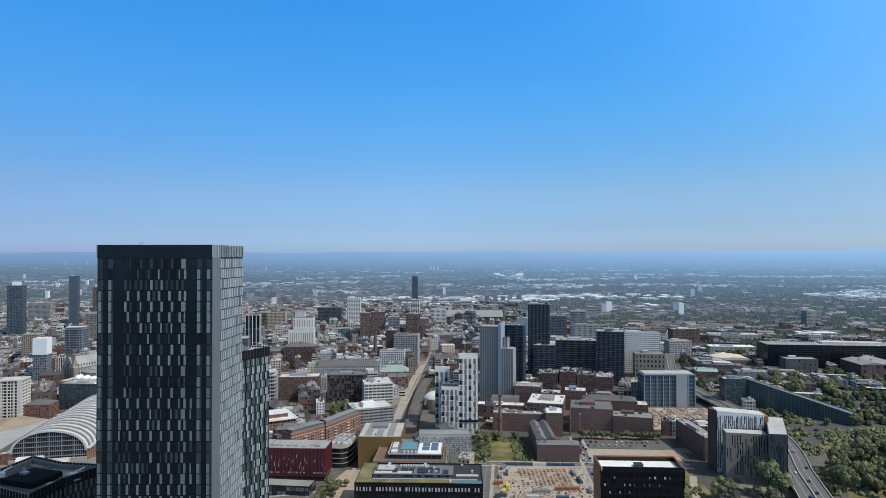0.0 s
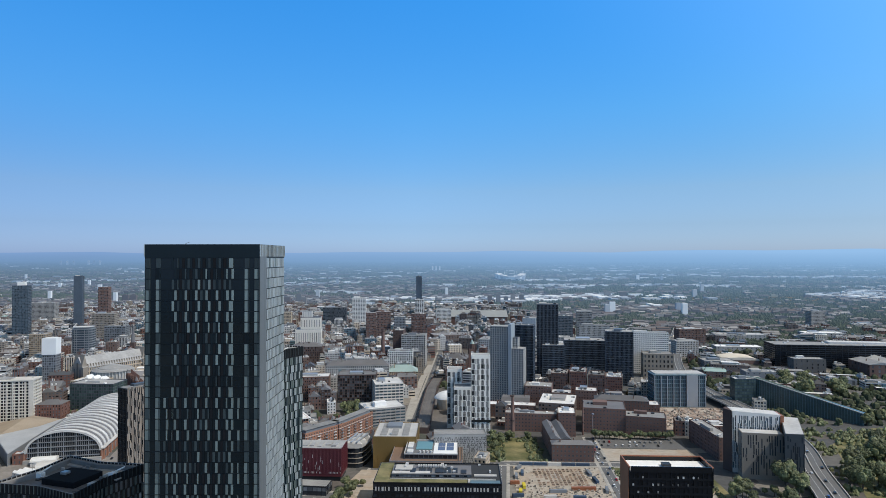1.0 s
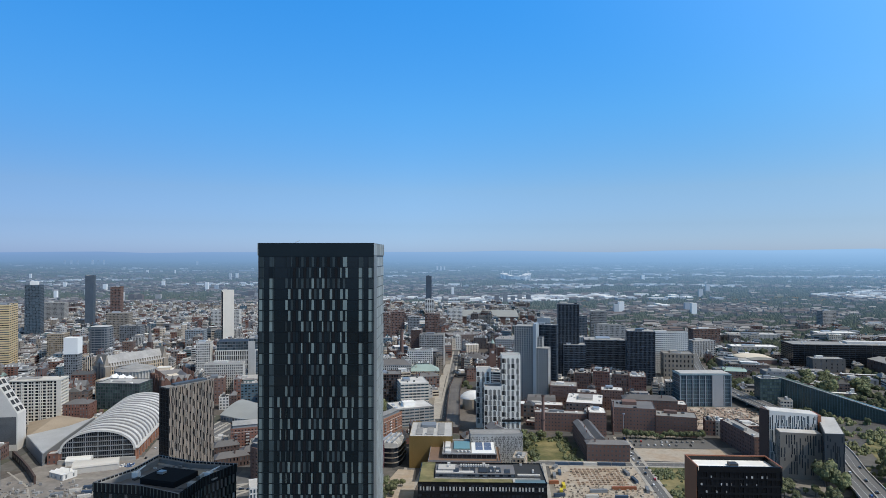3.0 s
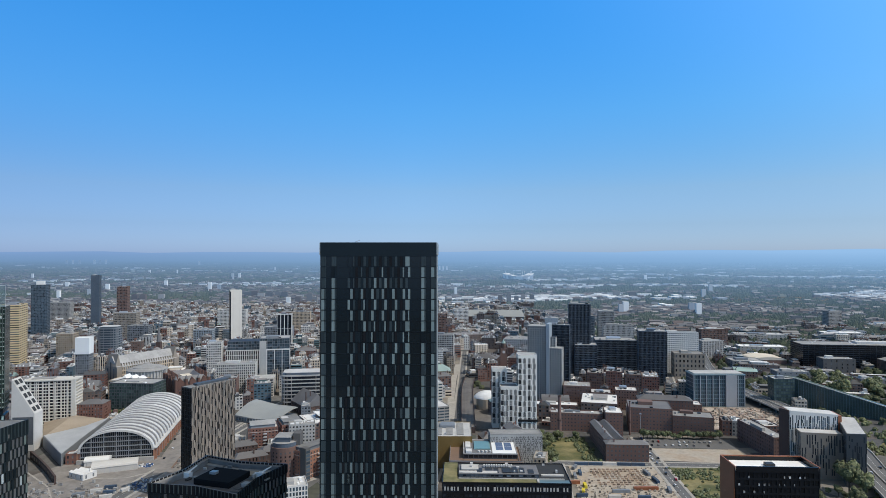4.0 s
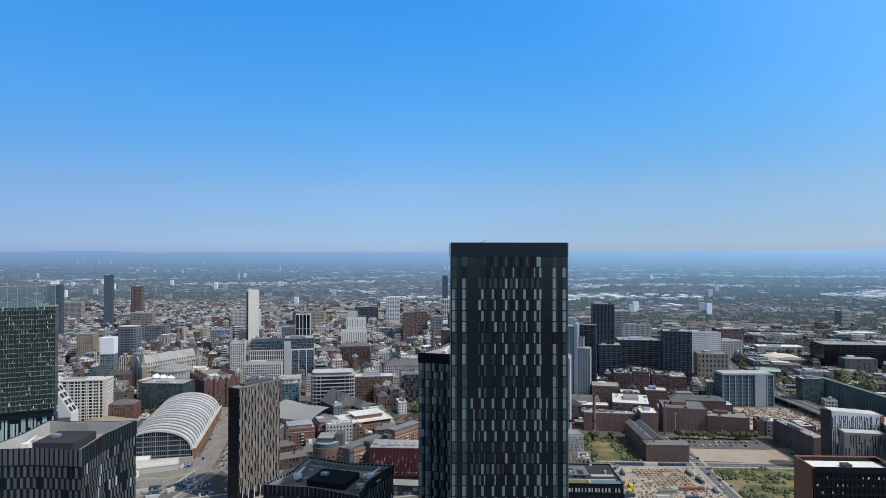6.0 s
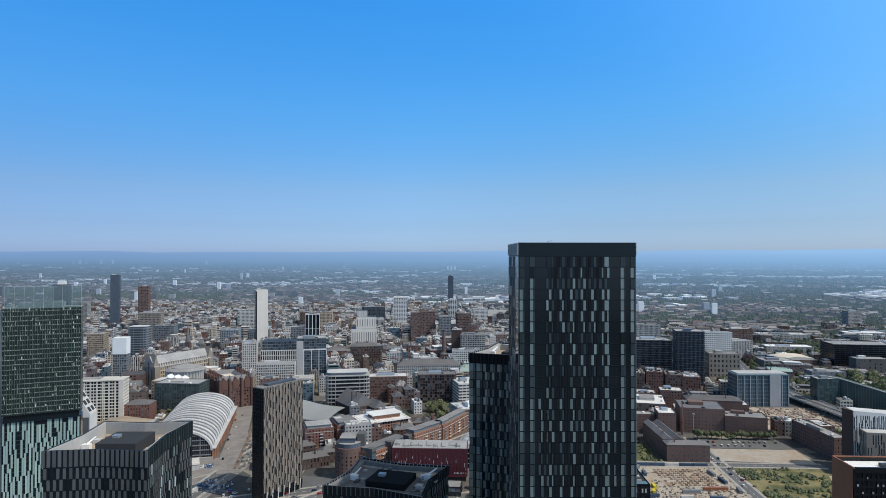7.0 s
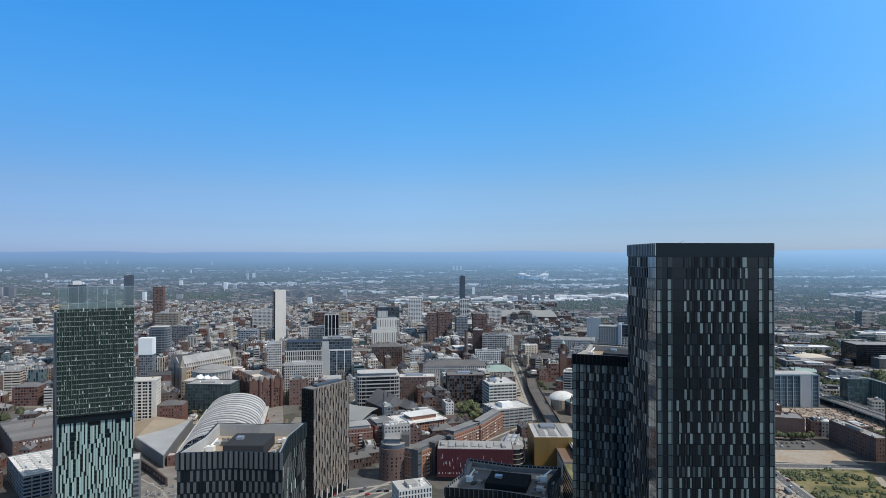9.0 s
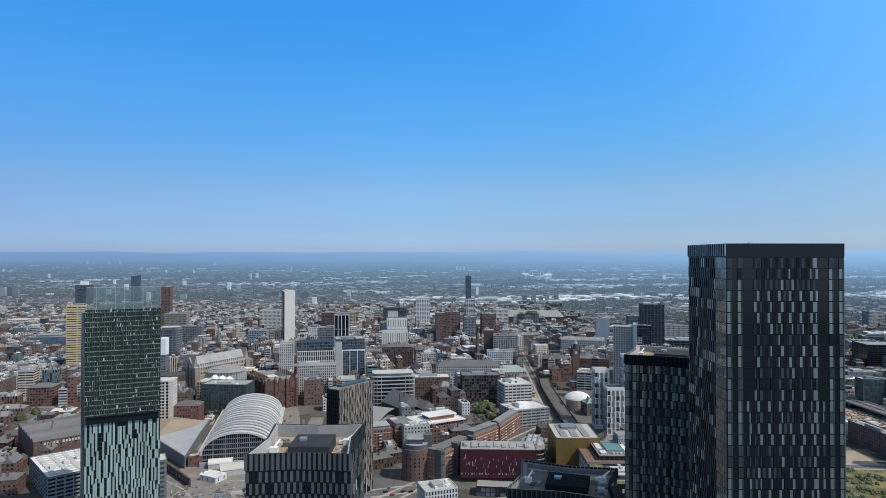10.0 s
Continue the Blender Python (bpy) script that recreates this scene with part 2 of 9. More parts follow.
def facade(b, w, d, h, wall, glass, z0=0.0, x0=None, y0=0.0, floor=3.6, bay=3.2, pier=1.1, band=1.2, proud=0.3, foot=0.0, name="wall", each=False):
    """Walls with real window openings and reveals round a glazed core."""
    x0 = -w / 2 if x0 is None else x0
    p = proud
    nf = max(1, round((h - z0 - foot) / floor))
    fh = (h - z0 - foot) / nf
    zs = [z0]
    for k in range(nf):
        zs += [z0 + foot + k * fh + band / 2, z0 + foot + (k + 1) * fh - band / 2]
    zs.append(h)
    walls, panes, singles = Geo(), Geo(), {}
    seen = {}

    def vert(v):
        key = (round(v[0], 2), round(v[1], 2), round(v[2], 2))
        if key not in seen:
            seen[key] = len(walls.v)
            walls.v.append(v)
        return seen[key]

    for side in range(4):
        length = w if side % 2 == 0 else d
        n = max(1, round(length / bay))
        st = length / n
        us = [0.0]
        for i in range(n if side != 2 else 0):
            us += [i * st + pier / 2, (i + 1) * st - pier / 2]
        us.append(length)

        def at(u, z, inward):
            if side == 0:
                return (x0 + u, y0 + inward, z)
            if side == 1:
                return (x0 + w - inward, y0 + u, z)
            if side == 2:
                return (x0 + w - u, y0 + d - inward, z)
            return (x0 + inward, y0 + d - u, z)

        for i in range(len(us) - 1):
            for j in range(len(zs) - 1):
                o = [at(us[i], zs[j], 0), at(us[i + 1], zs[j], 0), at(us[i + 1], zs[j + 1], 0), at(us[i], zs[j + 1], 0)]
                if i % 2 and j % 2:
                    q = [at(us[i], zs[j], p), at(us[i + 1], zs[j], p), at(us[i + 1], zs[j + 1], p), at(us[i], zs[j + 1], p)]
                    if each and side != 2:
                        key = (round(us[i + 1] - us[i], 2), round(zs[j + 1] - zs[j], 2))
                        if key not in singles:
                            gg = Geo()
                            gg.box(0, key[0], -0.06, 0.05, 0, key[1])
                            gg.box(key[0] * 0.46, key[0] * 0.54, -0.1, -0.05, 0, key[1])
                            singles[key] = mesh_of(gg, M[glass], "window")
                        ob = new("window", singles[key])
                        ob.parent = b
                        ob.location, ob.rotation_euler = at(us[i], zs[j], p), (0, 0, (0, math.pi / 2, 0, -math.pi / 2)[side])
                    else:
                        panes.quad(*q)
                    oi, qi = [vert(v) for v in o], [vert(v) for v in q]
                    walls.f += [(oi[k], oi[(k + 1) % 4], qi[(k + 1) % 4], qi[k]) for k in range(4)]
                else:
                    walls.f.append(tuple(vert(v) for v in o))
    part(name, walls, wall, b)
    part("windows", panes, glass, b, kind="stuff")
    g = Geo()
    g.box(x0 + p + 0.05, x0 + w - p - 0.05, y0 + p + 0.05, y0 + d - p - 0.05, z0 + 0.05, h - 0.05)
    part("interior", g, "dark_metal", b)


def flat_roof(b, w, d, h, roof, wall, rng, x0=None, y0=0.0, parapet=0.9, clutter=4):
    x0 = -w / 2 if x0 is None else x0
    x1, y1 = x0 + w, y0 + d
    g = Geo()
    g.box(x0 + 0.35, x1 - 0.35, y0 + 0.35, y1 - 0.35, h - 0.4, h + 0.12)
    roof_part = part("roof", g, roof, b)
    if parapet:
        g = Geo()
        t, z = 0.3, h + parapet
        g.box(x0, x1, y0, y0 + t, h, z)
        g.box(x0, x1, y1 - t, y1, h, z)
        g.box(x0, x0 + t, y0 + t, y1 - t, h, z - 0.01)
        g.box(x1 - t, x1, y0 + t, y1 - t, h, z - 0.01)
        part("parapet", g, wall, roof_part)
    if clutter and w > 9 and d > 9:
        pw, pd = w * rng.uniform(0.2, 0.45), d * rng.uniform(0.25, 0.5)
        px, py = x0 + rng.uniform(0.15, 0.5) * (w - pw), y0 + rng.uniform(0.3, 0.9) * (d - pd)
        g = Geo()
        g.box(px, px + pw, py, py + pd, h + 0.12, h + rng.uniform(2.2, 3.6))
        part("plant_room", g, rng.choice(["grey_panel", "concrete", "roof_pale", "metal", wall]), roof_part)
        g = Geo()
        for _ in range(clutter):
            sx, sy = rng.uniform(1, 4), rng.uniform(1, 4)
            cx, cy = x0 + 1 + rng.random() * (w - 2 - sx), y0 + 1 + rng.random() * (d - 2 - sy)
            g.box(cx, cx + sx, cy, cy + sy, h + 0.12, h + rng.uniform(0.7, 1.8))
        part("roof_units", g, rng.choice(["metal", "roof_pale", "roof_white", "dark_metal"]), roof_part, kind="stuff")


def building(name, label, x, y, w, d, h, rot=0.0, wall="concrete", glass="glass", roof="roof_grey", top="flat", rise=4.0, group="", seed=None, keep=True, category="building", parapet=0.9, clutter=4, ridges=1, **style):
    """A block whose front's middle stands at x, y; its depth runs away from the front."""
    rng = random.Random(seed if seed is not None else int(x * 7 + y * 13 + w))
    b = thing(name, label, category, x, y, rot, group)
    facade(b, w, d, h, wall, glass, **style)
    if top == "flat":
        flat_roof(b, w, d, h, roof, wall, rng, parapet=parapet, clutter=clutter)
    elif top in ("gable", "hip"):
        g = Geo()
        hip = min(w, d) * 0.4 if top == "hip" else 0.0
        if w >= d:
            s = d / ridges
            for k in range(ridges):
                g = Geo() if k else g
                g.gable(-w / 2 - 0.3, w / 2 + 0.3, k * s - 0.2 * (k == 0), (k + 1) * s + 0.2 * (k == ridges - 1), h, h + rise, True, hip)
                roof_part = part("roof", g, roof, b)
        else:
            s = w / ridges
            for k in range(ridges):
                g = Geo() if k else g
                g.gable(-w / 2 + k * s - 0.2 * (k == 0), -w / 2 + (k + 1) * s + 0.2 * (k == ridges - 1), -0.3, d + 0.3, h, h + rise, False, hip)
                roof_part = part("roof", g, roof, b)
        g = Geo()
        for k in range(max(1, clutter // 2)):
            cx, cy = rng.uniform(-0.4, 0.4) * w, rng.uniform(0.2, 0.8) * d
            g.box(cx - 0.5, cx + 0.5, cy - 0.5, cy + 0.5, h, h + rise + 1.6)
        part("chimneys", g, wall, roof_part, kind="stuff")
    if keep:
        take(x, y, w, d, rot)
    return b

# ---- ground ----
def ground_height(y):
    """Flat city, then the slow rise to the far hills."""
    if y < 3000:
        return 0.0
    t = (y - 3000) / 1850
    return 230 * (1 - (1 - t) ** 1.7)


g = Geo()
ys = [-1600, -600, 0, 400, 800, 1200, 1600, 2000, 2400, 2800, 3000, 3150, 3300, 3450, 3600, 3750, 3900, 4050, 4200, 4350, 4500, 4600, 4700, 4780, 4850]
xs = [-5200 + 400 * i for i in range(27)]
for y in ys:
    for x in xs:
        lift = 0.0
        if y > 4300:
            lift = (y - 4300) / 550 * (22 * noise.noise((x / 900, 0, 3)) + 10 * noise.noise((x / 260, 1, 5)) + (14 if x > 1500 else 0))
        g.v.append((x, y, ground_height(y) + lift))
nx = len(xs)
g.f = [(j * nx + i, j * nx + i + 1, (j + 1) * nx + i + 1, (j + 1) * nx + i) for j in range(len(ys) - 1) for i in range(nx - 1)]


def land_material():
    """City ground: streets, yards, lawns; hazy blue distance on the backdrop hills."""
    m = bpy.data.materials.new("city_ground")
    m.use_nodes = True
    n, l = m.node_tree.nodes, m.node_tree.links
    b = n["Principled BSDF"]
    b.inputs["Roughness"].default_value = 0.95
    geo = n.new("ShaderNodeNewGeometry")
    vor = n.new("ShaderNodeTexVoronoi")
    vor.inputs["Scale"].default_value = 0.022
    vor.distance = "CHEBYCHEV"
    l.new(geo.outputs["Position"], vor.inputs["Vector"])
    ramp = n.new("ShaderNodeValToRGB")
    ramp.color_ramp.interpolation = "CONSTANT"
    sep = n.new("ShaderNodeSeparateColor")
    l.new(vor.outputs["Color"], sep.inputs[0])
    l.new(sep.outputs[0], ramp.inputs[0])
    e = ramp.color_ramp.elements
    e[0].position, e[0].color = 0.0, (0.085, 0.084, 0.082, 1)
    e[1].position, e[1].color = 0.42, (0.13, 0.124, 0.115, 1)
    for p, c in ((0.62, (0.075, 0.078, 0.06, 1)), (0.74, (0.115, 0.1, 0.088, 1)), (0.93, (0.24, 0.215, 0.18, 1))):
        k = e.new(p)
        k.color = c
    t = n.new("ShaderNodeTexNoise")
    t.inputs["Scale"].default_value, t.inputs["Detail"].default_value = 0.15, 5
    l.new(geo.outputs["Position"], t.inputs["Vector"])
    mr = n.new("ShaderNodeMapRange")
    mr.inputs["To Min"].default_value, mr.inputs["To Max"].default_value = 0.45, 1.5
    l.new(t.outputs["Fac"], mr.inputs["Value"])
    mul = n.new("ShaderNodeVectorMath")
    mul.operation = "SCALE"
    l.new(ramp.outputs[0], mul.inputs[0])
    l.new(mr.outputs[0], mul.inputs["Scale"])
    l.new(mul.outputs[0], b.inputs["Base Color"])
    return m


def distance_material(name, cols, island=True, scale=0.004):
    """Backdrop surfaces far behind the town, with haze painted in as a distance-growing glow."""
    m = bpy.data.materials.new(name)
    m.use_nodes = True
    n, l = m.node_tree.nodes, m.node_tree.links
    b, out = n["Principled BSDF"], n["Material Output"]
    b.inputs["Roughness"].default_value = 1.0
    b.inputs["Specular IOR Level"].default_value = 0.0
    geo = n.new("ShaderNodeNewGeometry")
    sep = n.new("ShaderNodeSeparateXYZ")
    l.new(geo.outputs["Position"], sep.inputs[0])

    def calc(op, *args, clamp=False):
        k = n.new("ShaderNodeMath")
        k.operation, k.use_clamp = op, clamp
        for i, q in enumerate(args):
            if isinstance(q, (int, float)):
                k.inputs[i].default_value = q
            else:
                l.new(q, k.inputs[i])
        return k.outputs[0]

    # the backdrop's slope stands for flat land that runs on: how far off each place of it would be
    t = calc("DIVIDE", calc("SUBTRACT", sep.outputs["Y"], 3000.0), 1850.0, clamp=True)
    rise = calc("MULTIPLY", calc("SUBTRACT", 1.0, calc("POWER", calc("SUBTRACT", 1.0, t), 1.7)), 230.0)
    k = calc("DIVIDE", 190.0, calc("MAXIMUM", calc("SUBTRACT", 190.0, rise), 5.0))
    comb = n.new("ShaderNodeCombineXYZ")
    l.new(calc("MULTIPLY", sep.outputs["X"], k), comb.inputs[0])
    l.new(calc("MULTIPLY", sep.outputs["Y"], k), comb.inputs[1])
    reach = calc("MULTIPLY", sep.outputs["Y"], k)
    ramp = n.new("ShaderNodeValToRGB")
    e = ramp.color_ramp.elements
    e[0].color, e[1].color = (*cols[0], 1), (*cols[-1], 1)
    for i, c in enumerate(cols[1:-1]):
        q = e.new((i + 1) / (len(cols) - 1))
        q.color = (*c, 1)
    if island:
        ramp.color_ramp.interpolation = "CONSTANT"
        l.new(geo.outputs["Random Per Island"], ramp.inputs[0])
    else:
        tx = n.new("ShaderNodeTexNoise")
        tx.inputs["Scale"].default_value, tx.inputs["Detail"].default_value = scale, 7
        l.new(comb.outputs[0], tx.inputs["Vector"])
        mr0 = n.new("ShaderNodeMapRange")
        mr0.inputs["From Min"].default_value, mr0.inputs["From Max"].default_value = 0.32, 0.68
        l.new(tx.outputs["Fac"], mr0.inputs["Value"])
        l.new(mr0.outputs[0], ramp.inputs[0])
    l.new(ramp.outputs[0], b.inputs["Base Color"])
    # the surface itself glows in the haze's colour
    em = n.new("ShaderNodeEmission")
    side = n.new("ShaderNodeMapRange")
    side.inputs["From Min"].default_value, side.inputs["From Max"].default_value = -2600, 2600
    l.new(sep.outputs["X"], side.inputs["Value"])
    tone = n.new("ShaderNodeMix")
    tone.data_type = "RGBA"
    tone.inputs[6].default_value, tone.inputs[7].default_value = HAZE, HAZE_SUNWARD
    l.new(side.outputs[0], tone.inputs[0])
    # the last ridge's painted glow is blended to the sky's colour
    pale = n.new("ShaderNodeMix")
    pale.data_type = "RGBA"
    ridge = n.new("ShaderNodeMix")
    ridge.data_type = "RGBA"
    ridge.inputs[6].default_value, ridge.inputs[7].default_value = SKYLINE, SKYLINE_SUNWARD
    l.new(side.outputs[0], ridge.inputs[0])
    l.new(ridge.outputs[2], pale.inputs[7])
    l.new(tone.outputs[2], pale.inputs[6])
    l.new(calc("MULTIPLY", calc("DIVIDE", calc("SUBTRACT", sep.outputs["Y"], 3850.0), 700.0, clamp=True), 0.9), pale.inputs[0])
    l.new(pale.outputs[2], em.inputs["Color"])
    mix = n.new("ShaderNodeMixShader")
    air = calc("SUBTRACT", 1.0, calc("EXPONENT", calc("DIVIDE", calc("SUBTRACT", 1200.0, calc("MAXIMUM", reach, 1200.0)), calc("ADD", calc("MULTIPLY", side.outputs[0], HAZE_REACH_SUNWARD - HAZE_REACH), HAZE_REACH))))
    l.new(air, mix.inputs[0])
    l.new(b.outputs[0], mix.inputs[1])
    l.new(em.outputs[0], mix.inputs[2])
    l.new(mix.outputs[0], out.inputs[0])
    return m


# distances over which the painted haze thickens, and its colours
HAZE_REACH, HAZE_REACH_SUNWARD = 8200.0, 5200.0
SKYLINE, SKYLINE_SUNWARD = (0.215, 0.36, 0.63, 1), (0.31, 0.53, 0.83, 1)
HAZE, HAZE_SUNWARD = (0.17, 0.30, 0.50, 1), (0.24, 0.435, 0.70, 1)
M["land"] = land_material()
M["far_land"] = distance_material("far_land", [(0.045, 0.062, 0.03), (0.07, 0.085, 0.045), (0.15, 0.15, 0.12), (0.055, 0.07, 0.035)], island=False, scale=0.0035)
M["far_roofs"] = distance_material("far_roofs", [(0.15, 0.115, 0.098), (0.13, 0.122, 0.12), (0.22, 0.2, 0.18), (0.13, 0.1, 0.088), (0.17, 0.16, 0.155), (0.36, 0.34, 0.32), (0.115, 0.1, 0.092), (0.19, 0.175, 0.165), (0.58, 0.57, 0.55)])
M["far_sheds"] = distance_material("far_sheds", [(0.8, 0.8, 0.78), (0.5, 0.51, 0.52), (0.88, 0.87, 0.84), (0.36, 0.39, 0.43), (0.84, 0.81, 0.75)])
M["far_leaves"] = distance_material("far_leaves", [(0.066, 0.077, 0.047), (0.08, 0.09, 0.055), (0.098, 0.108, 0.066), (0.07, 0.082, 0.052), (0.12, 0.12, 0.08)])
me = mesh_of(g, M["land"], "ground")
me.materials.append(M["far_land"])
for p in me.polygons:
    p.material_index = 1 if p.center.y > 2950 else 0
    p.use_smooth = True
tagged(new("ground", me), "city ground of streets, yards and lawns, rising to hazy hills", "ground", kind="structure")


def strip(name, label, pts, width, mat, z, category="road", kind="structure"):
    """A flat ribbon along plan points."""
    gg = Geo()
    n = len(pts)
    side = []
    for i, p in enumerate(pts):
        a, b = Vector(pts[max(0, i - 1)]), Vector(pts[min(n - 1, i + 1)])
        d = (b - a).normalized()
        nrm = Vector((-d.y, d.x)) * width / 2
        side.append((Vector(p) + nrm, Vector(p) - nrm))
    for (a, b), (c, d) in zip(side, side[1:]):
        gg.add([(b.x, b.y, z), (d.x, d.y, z), (c.x, c.y, z), (a.x, a.y, z), (b.x, b.y, z - 0.3), (d.x, d.y, z - 0.3), (c.x, c.y, z - 0.3), (a.x, a.y, z - 0.3)],
               [(0, 1, 2, 3), (0, 4, 5, 1), (2, 6, 7, 3)])
    return tagged(new(name, mesh_of(gg, M[mat], name)), label, category, kind=kind)


def plot(name, label, pts, mat, z, category):
    gg = Geo()
    gg.prism(pts, -0.3, z)
    return tagged(new(name, mesh_of(gg, M[mat], name)), label, category, kind="structure")


# ---- four dark towers with staggered panels ----
M["matte_black"] = material("matte_black", (0.016, 0.017, 0.019), rough=0.95, spec=0.1)
M["roof_units_mixed"] = material("roof_units_mixed", (0.3, 0.3, 0.29), island=1.7)
M["plant_grey"] = material("plant_grey", (0.045, 0.048, 0.052), rough=0.85, spec=0.2)
M["tower_glass"] = material("tower_glass", (0.006, 0.012, 0.0155), rough=0.07, var=0.5, island=1.4, spec=0.4)
M["tower_dark"] = material("tower_dark_panel", (0.008, 0.0135, 0.0165), rough=0.45, metal=0.0, spec=0.25, var=0.3, each=0.6, island=0.5)
M["tower_slate"] = material("tower_slate_panel", (0.088, 0.11, 0.102), rough=0.4, metal=0.0, spec=0.3, var=0.3, each=0.7, island=0.7)
M["tower_mid"] = material("tower_mid_panel", (0.034, 0.047, 0.05), rough=0.4, metal=0.0, spec=0.3, var=0.3, each=0.6, island=0.5)
# lightened tan, painted in place of the town mirrored in the glass
M["tower_bronze"] = material("tower_gloss_panel", (0.4, 0.385, 0.35), rough=0.3, metal=0.5, var=0.2, each=0.6, island=0.9)
M["tower_light"] = material("tower_light_panel", (0.185, 0.232, 0.222), rough=0.35, metal=0.0, var=0.2, each=0.4, island=0.4)
M["tower_grey"] = material("tower_grey_panel", (0.105, 0.108, 0.109), rough=0.4, metal=0.2, var=0.2, each=0.4, island=0.4)
# pale copy of the panels, sunlight of the right faces put into its colour
M["tower_sunlit"] = material("tower_sunlit_panel", (0.4, 0.44, 0.44), rough=0.4, metal=0.2, var=0.2, each=0.4, island=0.4)


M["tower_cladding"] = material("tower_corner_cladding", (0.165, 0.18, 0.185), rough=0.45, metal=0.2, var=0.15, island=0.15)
M["tower_mirror"] = material("tower_corner_glass", (0.3, 0.31, 0.3), rough=0.06, metal=0.8, var=0.3, island=0.7)
LEVELS = (0.4, 0.3, 0.5, 0.8, 0.72, 0.9, 0.48, 0.3, 0.5, 0.85, 0.5)  # how bright the panels of the top floors are


def panel_tower(name, label, x, y, w, d, h, rot, floor, bay, crown, count, seed, shades, sides, roof_kind, regular=False, columns=False, fold=0.0):
    """A glass shaft with storey-high panels that shift by half a bay from floor to floor; fold: how far the middle of each face bends inwards."""
    rng = random.Random(seed)

    def bend(px, py):
        a, b = max(0.0, 1 - abs(2 * px / w)), max(0.0, 1 - abs(2 * py / d - 1))
        return px - fold * (2 * px / w) * b, py + fold * a * (1 - 2 * py / d)

    class Folded(Geo):
        """Boxes cut at the folds."""

        def box(self, x0, x1, y0, y1, z0, z1):
            for xa, xb in ((x0, min(x1, 0.0)), (max(x0, 0.0), x1)):
                for ya, yb in ((y0, min(y1, d / 2)), (max(y0, d / 2), y1)):
                    if xb - xa > 1e-4 and yb - ya > 1e-4:
                        Geo.box(self, xa, xb, ya, yb, z0, z1)

    def bent(name, geo, mat, parent, label="", kind=""):
        geo.v = [(*bend(px, py), pz) for px, py, pz in geo.v]
        if name != "panels":
            # weld the two sides of each fold
            first, index = {}, []
            for p in geo.v:
                index.append(first.setdefault(tuple(round(q, 3) for q in p), len(first)))
            geo.v = list(first)
            geo.f = [tuple(index[i] for i in f) for f in geo.f]
        return part(name, geo, mat, parent, label, kind)

    t = thing(name, label, "tower", x, y, rot)
    take(x, y, w, d, rot)
    g = Folded()
    g.box(-w / 2, w / 2, 0, d, 0, h - crown + 0.4)
    bent("glass_core", g, "tower_glass", t)
    nf = int((h - crown) / floor)
    # crown: a screen of upright blades round a sunken roof
    g = Folded()
    th = 0.35
    g.box(-w / 2 - 0.1, w / 2 + 0.1, -0.1, th, h - crown, h)
    g.box(-w / 2 - 0.1, w / 2 + 0.1, d - th, d + 0.1, h - crown, h)
    g.box(-w / 2 - 0.1, -w / 2 + th, th, d - th, h - crown, h - 0.01)
    g.box(w / 2 - th, w / 2 + 0.1, th, d - th, h - crown, h - 0.01)
    crown_part = bent("crown", g, "matte_black" if roof_kind > 1 else "tower_dark", t)
    g = Folded()
    nb = round(w / 1.5)
    for i in range(nb + 1):
        u = -w / 2 + i * w / nb
        if name != "skyscraper" or h < 190:
            bw = 0.1 if roof_kind == 2 else 0.42 if regular else 0.14
            g.box(u - bw, u + bw, -0.34, -0.1, h - crown + 0.3, h - 0.05)
        g.box(u - 0.14, u + 0.14, d + 0.1, d + 0.34, h - crown + 0.3, h - 0.05)
    bent("crown_blades", g, "tower_mid" if roof_kind == 2 else "tower_grey" if regular else "tower_dark", crown_part, kind="stuff")
    g = Folded()
    nb = round(d / 1.5)
    for i in range(nb + 1):
        v = i * d / nb
        g.box(w / 2 + 0.1, w / 2 + 0.34, v - 0.14, v + 0.14, h - crown + 0.3, h - 0.05)
        g.box(-w / 2 - 0.34, -w / 2 - 0.1, v - 0.14, v + 0.14, h - crown + 0.3, h - 0.05)
    bent("side_blades", g, "tower_sunlit" if columns else "tower_mid", crown_part, kind="stuff")
    # thin floor edges
    g = Folded()
    for k in range(nf + 1):
        z = h - crown - k * floor
        g.box(-w / 2 - 0.06, w / 2 + 0.06, -0.06, d + 0.06, z - 0.16, z)
    bent("floor_edges", g, "tower_dark", t, kind="stuff")
    # panels
    shared = {}
    joined = {}
    made = 0

    def put(face, u0, u1, z0, z1, shade):
        nonlocal made
        if face == "front" and made < count:
            made += 1
            key = (round(u1 - u0, 2), shade)
            if key not in shared:
                gg = Geo()
                gg.box(0, u1 - u0, -0.16, -0.02, 0, z1 - z0)
                shared[key] = mesh_of(gg, M[shade], "panel")
            ob = new("panel", shared[key])
            ob.parent = t
            ob.location = (*bend(u0, 0), z0)
            ob.rotation_euler.z = math.atan(2 * fold / w) * (1 if u0 + u1 < 0 else -1)
            return
        if face == "front":
            bx = (u0, u1, -0.16, -0.02)
        elif face == "back":
            bx = (u0, u1, d + 0.02, d + 0.16)
        elif face == "right":
            bx = (w / 2 + 0.02, w / 2 + 0.16, d / 2 + u0, d / 2 + u1)
        else:
            bx = (-w / 2 - 0.16, -w / 2 - 0.02, d / 2 + u0, d / 2 + u1)
        joined.setdefault(shade, Geo()).box(*bx, z0, z1)

